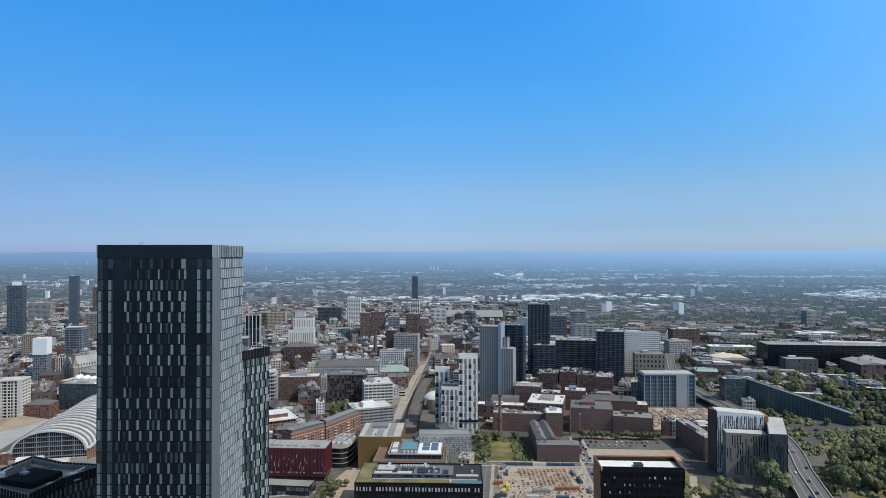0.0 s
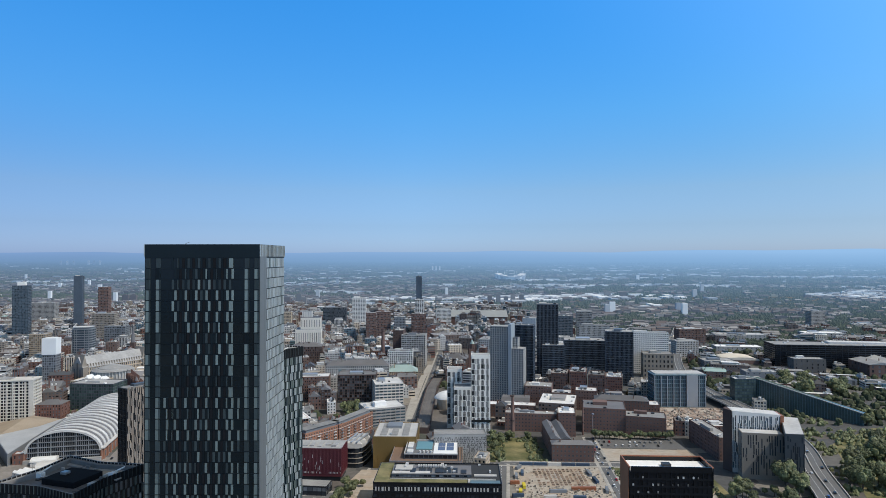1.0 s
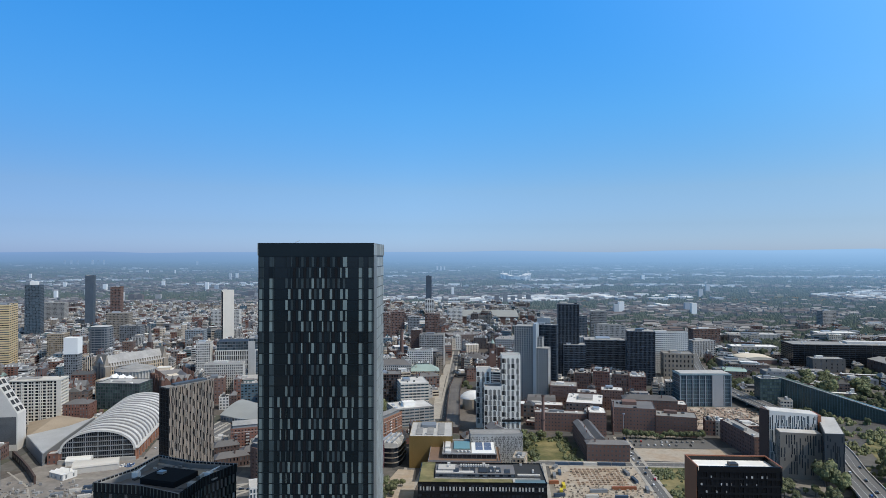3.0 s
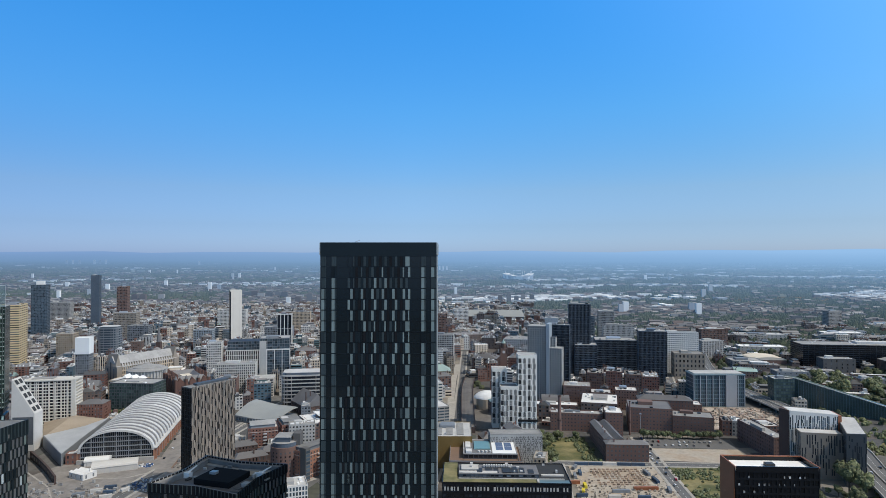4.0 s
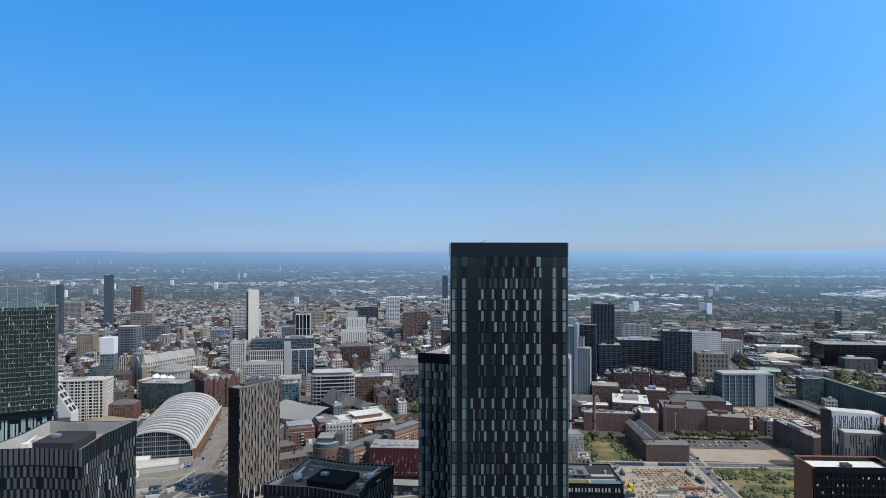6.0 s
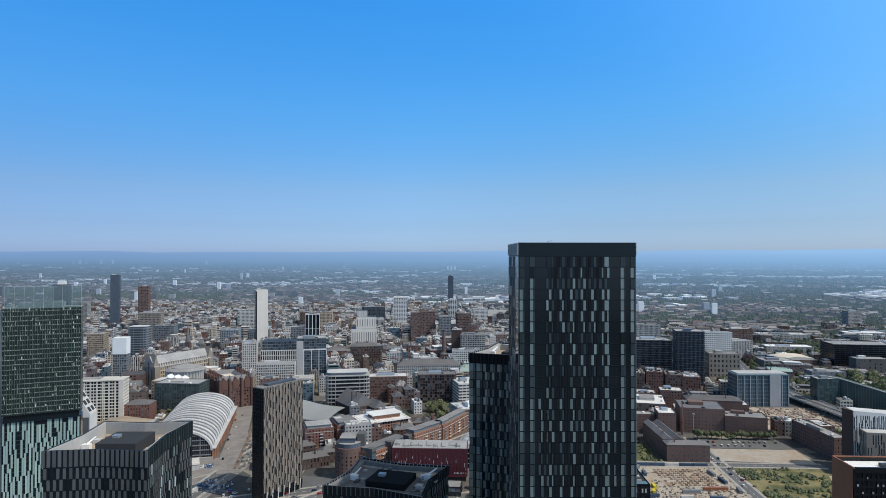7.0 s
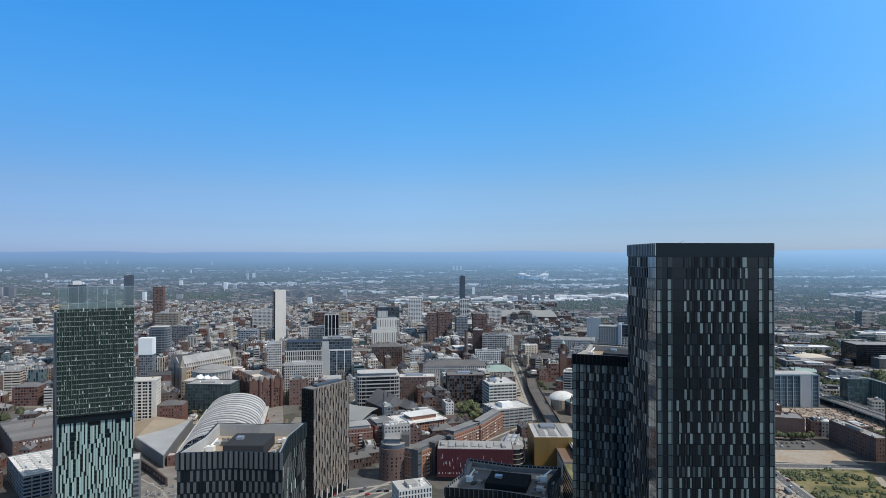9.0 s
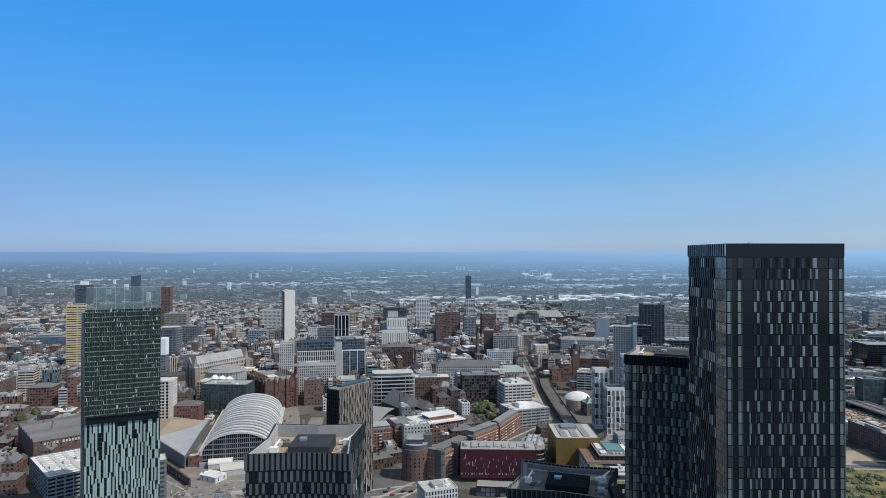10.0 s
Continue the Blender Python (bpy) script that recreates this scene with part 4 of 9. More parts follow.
# ---- striped leaning slab ----
def striped_slab():
    w, d, h = 40.5, 12.5, 88.5
    t = thing("apartment_tower", "slender slab tower clad in narrow brown and grey upright strips", "tower", -255.6, 495.5, 57.5)
    take(-255.6, 495.5, w, d, 57.5)
    rng = random.Random(31)
    g = Geo()
    g.box(-w / 2, w / 2, 0, d, 0, h - 1)
    part("core", g, "near_black", t)
    mats = [material("strip_" + c, v, rough=0.5, each=0.35, var=0.2) for c, v in (("taupe", (0.24, 0.2, 0.163)), ("dark", (0.05, 0.047, 0.044)), ("pale", (0.46, 0.42, 0.36)), ("mid", (0.15, 0.132, 0.115)))]
    n = 13
    pw = w / n
    meshes = {}
    for j in range(n):
        z, step = 8.0 - (j % 3) * 1.9, j % 2
        while z < h - 0.5:
            ln = min(5.7, h + 0.6 - z)
            off_ = (0.02 if step else 0.2) * pw
            step = 1 - step
            for a0, a1, kind, out in ((0.0, rng.choice([0.36, 0.42, 0.5]), rng.choices([0, 3], [4, 1])[0], 0.34), (0.52, 0.57, rng.choices([2, 0, 1], [4, 2, 2])[0], 0.44), (0.6, rng.choice([0.72, 0.78]), rng.choices([0, 3, 1], [2, 3, 1])[0], 0.3)):
                key = (round(ln, 1), a0, a1, kind)
                if key not in meshes:
                    gg = Geo()
                    gg.box(a0 * pw, a1 * pw, -out, -0.02, 0, ln - 0.1)
                    meshes[key] = mesh_of(gg, mats[kind], "strip")
                ob = new("strip", meshes[key])
                ob.parent, ob.location = t, (-w / 2 + j * pw + off_, 0, z)
            z += ln
    # slanted legs under the overhanging front
    for i in range(7):
        g = Geo()
        u = -w / 2 + 3 + i * (w - 6) / 6
        g.tube((u - 1.2, -1.6, 0), (u + 0.6, -0.3, 8.5), 0.4, 0.4, 6)
        part("leg", g, "roof_pale", t, "pale slanted column")
    g = Geo()
    for i in range(7):
        g.box(-w / 2 - 0.25, -w / 2, i * d / 6 - 0.1, i * d / 6 + 0.1, 4, h)
        g.box(w / 2, w / 2 + 0.25, i * d / 6 - 0.1, i * d / 6 + 0.1, 4, h)
    for k in range(28):
        g.box(-w / 2 - 0.2, w / 2 + 0.2, 0.1, d + 0.2, 4 + k * 3.0, 4.25 + k * 3.0)
    part("end_mullions", g, "dark_metal", t, kind="stuff")
    g = Geo()
    g.box(-w / 2 + 0.4, w / 2 - 0.4, 0.4, d - 0.4, h - 1, h - 0.3)
    part("roof", g, "roof_grey", t)
    g = Geo()
    g.box(-12, 17, 4.5, 10, h - 0.3, h + 1.2)
    part("plant_room", g, "black_panel", t)


striped_slab()

# ---- black and white student towers ----
M["stone_dark"] = material("dark_stone", (0.11, 0.105, 0.1), var=0.3, bump=0.1)
M["stone_brown"] = material("brown_stone", (0.27, 0.235, 0.195), var=0.3, bump=0.1)
M["slit_grey"] = material("slit_window_glass", (0.035, 0.04, 0.046), rough=0.2, island=0.8)
M["annexe_roof"] = material("pale_metal_roof", (0.42, 0.42, 0.41), rough=0.5, var=0.3)
M["cream_roof"] = material("cream_fabric_roof", (0.7, 0.62, 0.5), var=0.2)
M["hall_metal"] = material("hall_metal_roof", (0.3, 0.31, 0.3), rough=0.6, var=0.2)
M["buff_stone"] = material("yellow_buff_stone", (0.56, 0.43, 0.25), var=0.2)
M["timber_deck"] = material("timber_deck", (0.2, 0.13, 0.09), var=0.3)
M["pied_white"] = material("pied_white_panel", (0.8, 0.765, 0.69), rough=0.5, var=0.15, each=0.2, island=0.2)
M["pied_black"] = material("pied_black_panel", (0.02, 0.021, 0.023), rough=0.3, var=0.3, each=0.3, island=0.5)


def pied_block(t, x0, y0, w, d, h, rng, floor=3.0, pitch=1.7, black=0.36, white="pied_white", dark="pied_black", z0=0.0):
    g = Geo()
    g.box(x0, x0 + w, y0, y0 + d, z0, h)
    part("block", g, white, t)
    g = Geo()
    nf = int((h - z0 - 1.5) / floor)
    for k in range(nf):
        z = h - 1.4 - (k + 1) * floor
        for side in range(4):
            ln = w if side % 2 == 0 else d
            n = max(2, round(ln / pitch))
            st = ln / n
            for j in range(n):
                if rng.random() < black:
                    a = j * st + rng.choice([0.1, 0.35]) * st
                    b = a + st * rng.choice([0.45, 0.6])
                    z1 = z + floor * rng.choice([0.55, 0.75, 0.9])
                    if side == 0:
                        g.box(x0 + a, x0 + b, y0 - 0.06, y0 + 0.02, z, z1)
                    elif side == 2:
                        g.box(x0 + a, x0 + b, y0 + d - 0.02, y0 + d + 0.06, z, z1)
                    elif side == 1:
                        g.box(x0 + w - 0.02, x0 + w + 0.06, y0 + a, y0 + b, z, z1)
                    else:
                        g.box(x0 - 0.06, x0 + 0.02, y0 + a, y0 + b, z, z1)
    part("dark_windows", g, dark, t, kind="stuff")
    g = Geo()
    g.box(x0 + 0.4, x0 + w - 0.4, y0 + 0.4, y0 + d - 0.4, h, h + 0.15)
    part("roof", g, "roof_grey", t)
    g = Geo()
    for a in ((x0, x0 + w, y0, y0 + 0.3), (x0, x0 + w, y0 + d - 0.3, y0 + d), (x0, x0 + 0.3, y0 + 0.3, y0 + d - 0.3), (x0 + w - 0.3, x0 + w, y0 + 0.3, y0 + d - 0.3)):
        g.box(*a, h, h + 0.9)
    part("parapet", g, white, t)


def pied_tower(t, x0, y0, w, d, h):
    """White panels with large dark windows in a chequer and narrow slots between."""
    g = Geo()
    g.box(x0, x0 + w, y0, y0 + d, 0, h)
    block = part("block", g, "pied_white", t)
    big, slot, grey = Geo(), Geo(), Geo()
    for side in range(4):
        ln = w if side % 2 == 0 else d
        n = round(ln / 4.6)
        st = ln / n

        def put(g, a, b, z, z1):
            if side == 0:
                g.box(x0 + a, x0 + b, y0 - 0.06, y0 + 0.02, z, z1)
            elif side == 2:
                g.box(x0 + a, x0 + b, y0 + d - 0.02, y0 + d + 0.06, z, z1)
            elif side == 1:
                g.box(x0 + w - 0.02, x0 + w + 0.06, y0 + a, y0 + b, z, z1)
            else:
                g.box(x0 - 0.06, x0 + 0.02, y0 + a, y0 + b, z, z1)

        for k in range(int((h - 3) / 5.75)):
            z = h - 2.4 - (k + 1) * 5.75
            if z < 0:
                break
            for j in range(n):
                u = j * st
                if j % 2 == 0 and (k + j // 2) % 2 == 0:
                    put(big, u + 0.3, u + 3.2, z + 0.6, z + 5.4)
                    put(slot, u + 3.7, u + 4.2, z, z + 5.2)
                else:
                    o = 0.5 if k % 2 else 0.0
                    put(slot, u + 0.5 + o, u + 1.0 + o, z, z + 5.2)
                    put(grey, u + 1.3 + o, u + 2.2 + o, z, z + 5.6)
                    put(slot, u + 2.5 + o, u + 3.1 + o, z, z + 5.2)
    part("dark_windows", big, "pied_black", block, kind="stuff")
    part("slot_windows", slot, "pied_black", block, kind="stuff")
    part("grey_panels", grey, "stone_dark", block, kind="stuff")
    g = Geo()
    g.box(x0 + 0.4, x0 + w - 0.4, y0 + 0.4, y0 + d - 0.4, h, h + 0.15)
    part("roof", g, "roof_grey", t)
    g = Geo()
    for a in ((x0, x0 + w, y0, y0 + 0.3), (x0, x0 + w, y0 + d - 0.3, y0 + d), (x0, x0 + 0.3, y0 + 0.3, y0 + d - 0.3), (x0 + w - 0.3, x0 + w, y0 + 0.3, y0 + d - 0.3)):
        g.box(*a, h, h + 0.9)
    part("parapet", g, "pied_white", t)


t = thing("student_tower", "stepped student towers of white panels with scattered black windows", "tower", 5, 669, 0)
take(0, 669, 50, 45, 0)
rng = random.Random(41)
pied_tower(t, 0.3, 1, 20, 18, 83.5)
pied_tower(t, -18.5, 0, 18.4, 18, 50.2)
pied_tower(t, -26, 24, 16, 16, 65.0)
g = Geo()
g.box(-0.3, 21, 0.2, 20, 13.2, 15.6)
part("ledge", g, "pied_black", t)
t = thing("student_block", "low block patterned with small grey, white and black panels", "building", 2.5, 562, 3)
take(-8, 562, 48, 18, 3)
pied_block(t, -34, 0, 47, 16, 30.0, random.Random(42), floor=1.7, pitch=1.2, black=0.85, white="concrete", dark="stone_dark")

# ---- pale blue apartment tower with a fin, dark slab behind ----
t = thing("apartment_tower", "pale blue-grey apartment tower with white fin and stepped shoulder", "tower", 56, 818, -18)
take(56, 818, 46, 30, -18)
facade(t, 25, 20, 98.5, "concrete", "glass_blue", x0=-23, floor=3.0, bay=3.0, pier=1.3, band=1.0, name="main_shaft")
facade(t, 16, 18, 70.5, "concrete", "glass_blue", x0=6, y0=-1, floor=3.0, bay=3.0, pier=1.2, band=1.0, name="shoulder")
facade(t, 7, 12, 84.0, "concrete", "glass_blue", x0=6, y0=6, floor=3.0, bay=3.0, pier=1.4, band=1.0, name="step")
g = Geo()
g.box(2, 6, -1.6, 20, 0, 102)
part("fin", g, "blue_panel", t, "pale blue-grey fin wall")
g = Geo()
g.box(-22.5, 1.8, 0.5, 19.5, 98.5, 98.9)
g.box(6.4, 21.6, -0.5, 16.5, 70.5, 70.9)
part("roof", g, "roof_grey", t)
building("apartment_tower", "black glass slab tower behind the pale blue tower", 81, 866, 31, 16, 95, -18, wall="far_dark", glass="glass_black", category="tower", bay=1.6, pier=0.25, band=0.4)
building("student_tower", "tall black tower with fine upright ribs", 130, 957, 33, 28, 117, -8, wall="far_dark", glass="glass_black", category="tower", bay=2.0, pier=0.5, band=0.2, proud=0.5)
building("office_building", "black glass office block with flat roof terraces", 193, 985, 64, 40, 58, -8, wall="far_dark", glass="glass_black", bay=1.8, pier=0.3, band=0.8)
building("office_building", "black office block beside the tall black tower", 137, 945, 33, 30, 56, -8, wall="far_dark", glass="glass_black", bay=1.8, pier=0.3, band=0.7)
building("office_building", "dark glass tower block with upright mullions", 231, 925, 40, 34, 79, -12, wall="far_dark", glass="glass_black", category="tower", bay=1.8, pier=0.35, band=0.4)
building("office_building", "long white concrete block with a grid of small windows", 306, 1022, 59, 18, 66, -6, wall="white_stucco", glass="glass_blue", bay=3.0, pier=0.6, band=2.0, floor=3.3)
building("brick_building", "brown brick hall with tall arched windows", 308, 985, 46, 26, 37, -8, wall="stone_brown", bay=6, pier=3.4, band=3.4, floor=8)
building("office_building", "white panelled block with blank end wall", 148, 1340, 28, 30, 58, -10, wall="blue_panel", bay=6, pier=5, band=2.5)
building("office_building", "grey concrete tower block", 274, 1375, 34, 24, 70, -8, wall="concrete", category="tower", bay=2.4, pier=0.8, band=1.4)
building("office_building", "wide grey concrete office slab", 270, 1260, 60, 20, 52, -8, wall="concrete", bay=2.4, pier=1.0, band=1.2)
building("office_building", "blue-grey glass office block", 230, 1375, 36, 26, 60, -8, wall="grey_panel", glass="glass_blue", bay=3, pier=0.5, band=1.0)

# ---- blue office beside the motorway ----
t = building("office_building", "wide office block in blue-grey glass with a white stair tower", 273.5, 797, 65, 26, 39, 0, wall="teal_panel", glass="glass_blue", bay=2.7, pier=0.35, band=0.9, floor=4.6, each=True)
g = Geo()
for k in range(9):
    u = -32 + k * 8
    if not 6 < u < 23:
        g.box(u - 0.5, u + 0.5, -0.9, -0.02, 0, 39)
part("piers", g, "blue_panel", t, kind="stuff")
g = Geo()
g.box(-33.4, 33.4, -1.2, 27, 39.6, 40.4)
part("cornice", g, "teal_panel", t)
g = Geo()
g.box(8, 22, -1.8, 0, 0, 40)
part("stair_tower", g, "metal", t, "pale metal-clad stair tower")
g = Geo()
g.box(-31, 31, 2, 24, 40, 41.6)
part("upper_roof", g, "roof_pale", t)

# ---- brick mills ----
mill = dict(wall="brick_brown", bay=3.4, pier=2.1, band=2.3, floor=3.6, proud=0.25, each=True)
building("mill", "tall brown brick cotton mill with rows of small windows", 148, 675, 45, 40, 26, -12, roof="slate", **mill)
building("mill", "brown brick mill range beside the large mill", 189, 663, 41, 26, 20, -15, roof="roof_grey", **mill)
building("mill", "brown brick mill wing with grey flat roof", 178, 716, 60, 22, 26, -10, roof="slate", top="hip", rise=4, **mill)
building("mill", "five storey brown brick mill at the corner", 96.5, 580, 39, 14, 16, -3, roof="slate", top="hip", rise=2.5, **mill)
building("mill", "long brick mill wing with twin grey roof slopes", 88, 594.5, 19, 62, 17, 0, roof="slate", top="gable", rise=3.0, ridges=2, **mill)
building("mill", "long low brick mill with grey roof", 70, 681, 56, 14, 19, -8, roof="roof_grey", **mill)
building("mill", "brick mill block with white lift housing", 106, 663, 18, 26, 24, -8, roof="roof_white", **mill)
building("warehouse", "low brick shed with white roof", 55, 741, 56, 18, 14, -8, wall="brick_brown", roof="roof_white", bay=4, pier=2.5, band=2)
building("warehouse", "low warehouse with four grey barrel roofs", 62, 770, 34, 30, 11, -8, wall="brick_brown", roof="slate", top="gable", rise=3.5, ridges=4, bay=5, pier=4, band=2)
building("brick_building", "brown brick block with flat grey roof", 94, 800, 34, 30, 24, -12, wall="brick_brown", bay=3.4, pier=2.0, band=2.0)
for k, (ox, hh) in enumerate(((-34, 30), (-10, 33), (14, 30), (36, 28))):
    building("apartment_block", "red-brown brick apartment block with white roof units", 165 + ox, 850 - ox * 0.25, 22, 34, hh, -14, wall="brick_red" if k % 2 else "brick_brown", roof="roof_grey", bay=3, pier=1.5, band=1.6, clutter=16)
for x, y, w, h in ((120, 780, 24, 20), (150, 775, 26, 24), (215, 745, 30, 14)):
    building("brick_building", "brown brick works with pale roof", x, y, w, 22, h, -12, wall="brick_brown", roof="roof_pale", bay=3.4, pier=2, band=2)


def chimney(x, y, h, r, label):
    c = thing("mill_chimney", label, "chimney", x, y)
    g = Geo()
    g.tube((0, 0, 0), (0, 0, h), r, r * 0.62, 12)
    part("shaft", g, "brick_brown", c)
    g = Geo()
    g.tube((0, 0, h * 0.36), (0, 0, h * 0.40), r * 1.15, r * 1.1, 12)
    g.tube((0, 0, h - 1.2), (0, 0, h), r * 0.85, r * 0.85, 12)
    part("collar", g, "brick_dark", c)
    take(x, y, 6, 6, 0)


chimney(49, 668, 42, 2.3, "tapering brown brick mill chimney")
chimney(-133.7, 1057, 66, 4.0, "square-topped tall brick chimney above the roofs")
chimney(124, 669, 36, 1.0, "slim iron boiler flue beside the mill")

# ---- stone, striped and brown blocks by the motorway ----


def slit_block(name, label, x, y, w, d, h, rot, wall, slit, n, seed, tops=None, tall=0.5):
    b = thing(name, label, "building", x, y, rot)
    take(x, y, w, d, rot)
    tops = tops or (h, h, h, h)
    g = Geo()
    g.prism([(-w / 2, 0), (w / 2, 0), (w / 2, d), (-w / 2, d)], 0, list(tops))
    part("wall", g, wall, b)
    r2 = random.Random(seed)
    g = Geo()
    for j in range(n):
        u = -w / 2 + (j + 0.5) * w / n + r2.uniform(-0.2, 0.2)
        top = min(tops) - 1.5
        z = 4.0
        while z < top - 3:
            ln = r2.choice([3, 6, 9, 12]) * 0.9
            if r2.random() < tall:
                uu = u + r2.choice([0, 0.5])
                g.box(uu - 0.45, uu + 0.45, -0.05, 0.1, z, min(top, z + ln))
            z += ln + 0.3
    m = max(2, round(d / (w / n)))
    for j in range(m):
        v = (j + 0.5) * d / m
        z = 4.0
        while z < min(tops) - 4:
            ln = r2.choice([3, 6, 9]) * 0.9
            if r2.random() < tall:
                for sx in (-1, 1):
                    g.box(sx * w / 2 - 0.06, sx * w / 2 + 0.06, v - 0.45, v + 0.45, z, min(min(tops) - 1.5, z + ln))
            z += ln + 0.3
    part("slit_windows", g, slit, b, kind="stuff")
    g = Geo()
    k = 0.6
    g.prism([(-w / 2 + k, k), (w / 2 - k, k), (w / 2 - k, d - k), (-w / 2 + k, d - k)], 1, [q + 0.1 for q in tops])
    part("roof", g, "roof_pale", b)
    return b


t = slit_block("student_block", "tall block with white ribbed front, end darkened as shade and rust-red edge", 252, 553, 40, 16, 53, -7, "white_stucco", "glass_blue", 24, 51, tops=(54, 51.5, 51.5, 54), tall=0.93)
# added dark wedge stands in for the block's shaded left side
g = Geo()
g.prism([(-20.7, -0.2), (-20.4, 16), (-25.5, 9)], 0, 54.2)
part("dark_end_wall", g, "brick_dark", t)
g = Geo()
g.box(19.7, 22.6, -0.3, 16.2, 0, 51)
part("rust_end_wall", g, "orange_metal", t)
slit_block("student_block", "stone-grey block with dark vertical slit windows", 249.4, 536.8, 33, 13, 39.3, -11, "stone_brown", "slit_grey", 16, 52, tall=0.6)
slit_block("student_block", "grey block with a pale sloping metal roof", 265.5, 516.5, 14, 54, 44, -24, "stone_dark", "slit_grey", 9, 53, tops=(44, 45, 46, 46), tall=0.6)
building("apartment_block", "long brown brick apartment block with flat grey roof", 240, 585, 14, 66, 21, 3, wall="brick_brown", bay=3, pier=1.8, band=1.6, clutter=6)
building("brick_building", "low brown block behind the brick apartments", 258, 640, 20, 26, 17, 3, wall="brick_brown", roof="roof_pale")

# long glazed wedge whose roof runs down to one end
t = thing("office_building", "long green glass wedge building tapering towards one end", "building", 0, 0)
g = Geo()
g.prism([(352, 812), (371, 804), (447, 711), (454, 717), (379, 812), (358, 820)], 0, [36, 35, 13, 13, 35, 36])
part("glass_body", g, "glass_green", t)
a, b = Vector((371, 804)), Vector((447, 711))
g = Geo()
for k in range(41):
    p = a.lerp(b, k / 40)
    g.tube((p.x - 0.25, p.y - 0.25, 0), (p.x - 0.25, p.y - 0.25, 35 - 22 * k / 40), 0.22, 0.22, 4)
part("mullions", g, "teal_panel", t, kind="stuff")
g = Geo()
for k in range(1, 9):
    z = k * 4.0
    e = min(1.0, (35 - z) / 22)
    q = a.lerp(b, e)
    g.tube((a.x - 0.2, a.y - 0.2, z), (q.x - 0.2, q.y - 0.2, z), 0.16, 0.16, 4)
part("floor_edges", g, "dark_metal", t, kind="stuff")
g = Geo()
g.tube((371, 803.6, 35.3), (447, 710.6, 13.3), 0.7, 0.7, 6)
g.tube((352, 811.6, 36.3), (371, 803.6, 35.3), 0.7, 0.7, 6)
part("roof_edge", g, "roof_pale", t)
take(410, 770, 130, 40, -51, False)
building("office_building", "very long black glass block with flat roof", 690, 1070, 300, 50, 38, -6, wall="navy_panel", glass="near_black", bay=9, pier=0.4, band=0.9, clutter=30)

# ---- near black office with rust-coloured frame ----
t = building("office_building", "black glass office with rust-coloured metal frame and white roof", 91.5, 305, 39.5, 17, 85.5, -2, wall="near_black", glass="near_black", roof="roof_white", parapet=0, clutter=0, bay=2.2, pier=0.4, band=1.0, floor=3.6)
g = Geo()
for a in ((-20.2, 20.2, 17.0, 17.6), (-20.2, -19.7, -0.2, 17.0), (19.7, 20.2, -0.2, 17.0)):
    g.box(*a, 78, 87.5)
part("parapet", g, "near_black", t)
g = Geo()
for a in ((-20.3, 20.3, 17.0, 17.7), (-20.3, -19.7, -0.3, 17.0), (19.7, 20.3, -0.3, 17.0)):
    g.box(*a, 87.5, 88)
g.box(-20.45, -20.25, 0.1, 17.3, 0, 87.5)
part("rust_frame", g, "orange_metal", t)
g = Geo()
g.box(-19.4, 19.4, -0.3, 0.3, 85.2, 88)
part("front_screen", g, "near_black", t)
g = Geo()
r3 = random.Random(60)
for k in range(20):
    for j in range(16):
        if r3.random() < 0.3:
            g.box(-18.6 + j * 2.4, -18.6 + j * 2.4 + r3.choice([0.3, 0.5, 0.8]), -0.42, -0.2, 82.4 - k * 3.6, 83.4 - k * 3.6)
part("lit_windows", g, "roof_units_mixed", t, kind="stuff")
g = Geo()
g.box(-2, 2, 6, 10, 85.6, 87.2)
part("skylight", g, "dark_metal", t)

# ---- arts centre terraces, gold, red ----
t = building("theatre", "gold-clad theatre box with pale grey striped roof", -67, 561, 39, 50, 27.7, 0, wall="gold_panel", glass="gold_panel", roof="roof_pale", bay=8, pier=7.6, band=2.0, floor=6, clutter=2)
g = Geo()
for k in range(3):
    g.box(-14 + k * 10, -8 + k * 10, 6, 46, 27.9, 28.5)
part("roof_strips", g, "roof_grey", t, kind="stuff")
t = thing("college_building", "low stepped college with timber terrace, green roof glazing and solar panels", "building", -37, 521, -1)
take(-37, 521, 62, 48, -1)
facade(t, 60, 46, 18.4, "concrete_pale", "glass_black", floor=6, bay=1.6, pier=0.5, band=1.2)
facade(t, 45, 40, 22.6, "black_panel", "glass_black", z0=19.0, x0=-19, y0=7.5, floor=3.6, bay=4, pier=0.4, band=0.8, name="upper_wall")
g = Geo()
g.box(-31.4, 30.4, -1.4, 46.4, 18.4, 19)
part("terrace", g, "timber_deck", t)
g = Geo()
for q in ((-30.8, 29.8, -0.9, -0.7), (29.6, 29.8, -0.7, 46), (27.2, 27.4, 1, 46), (-30.8, -30.6, -0.7, 46)):
    g.box(*q, 19, 20.1)
part("terrace_rail", g, "metal", t, kind="stuff")
g = Geo()
g.box(-19.3, 26.3, 7.2, 47.3, 22.6, 23.0)
part("roof", g, "slate", t)
g = Geo()
for q in ((-19.3, 26.3, 7.2, 7.5), (-19.3, 26.3, 47, 47.3), (-19.3, -19, 7.5, 47), (26, 26.3, 7.5, 47)):
    g.box(*q, 23, 23.9)
part("roof_upstand", g, "roof_pale", t, kind="stuff")
g = Geo()
g.box(-10, 4, 20, 42, 23.0, 23.8)
part("roof_glazing", g, material("teal_roof_glazing", (0.16, 0.29, 0.28), rough=0.3, var=0.3), t)
g = Geo()
for k in range(4):
    g.tube((-6 + k * 3.2, 13, 23.0), (-6 + k * 3.2, 13, 24.3), 1.0, 1.0, 10)
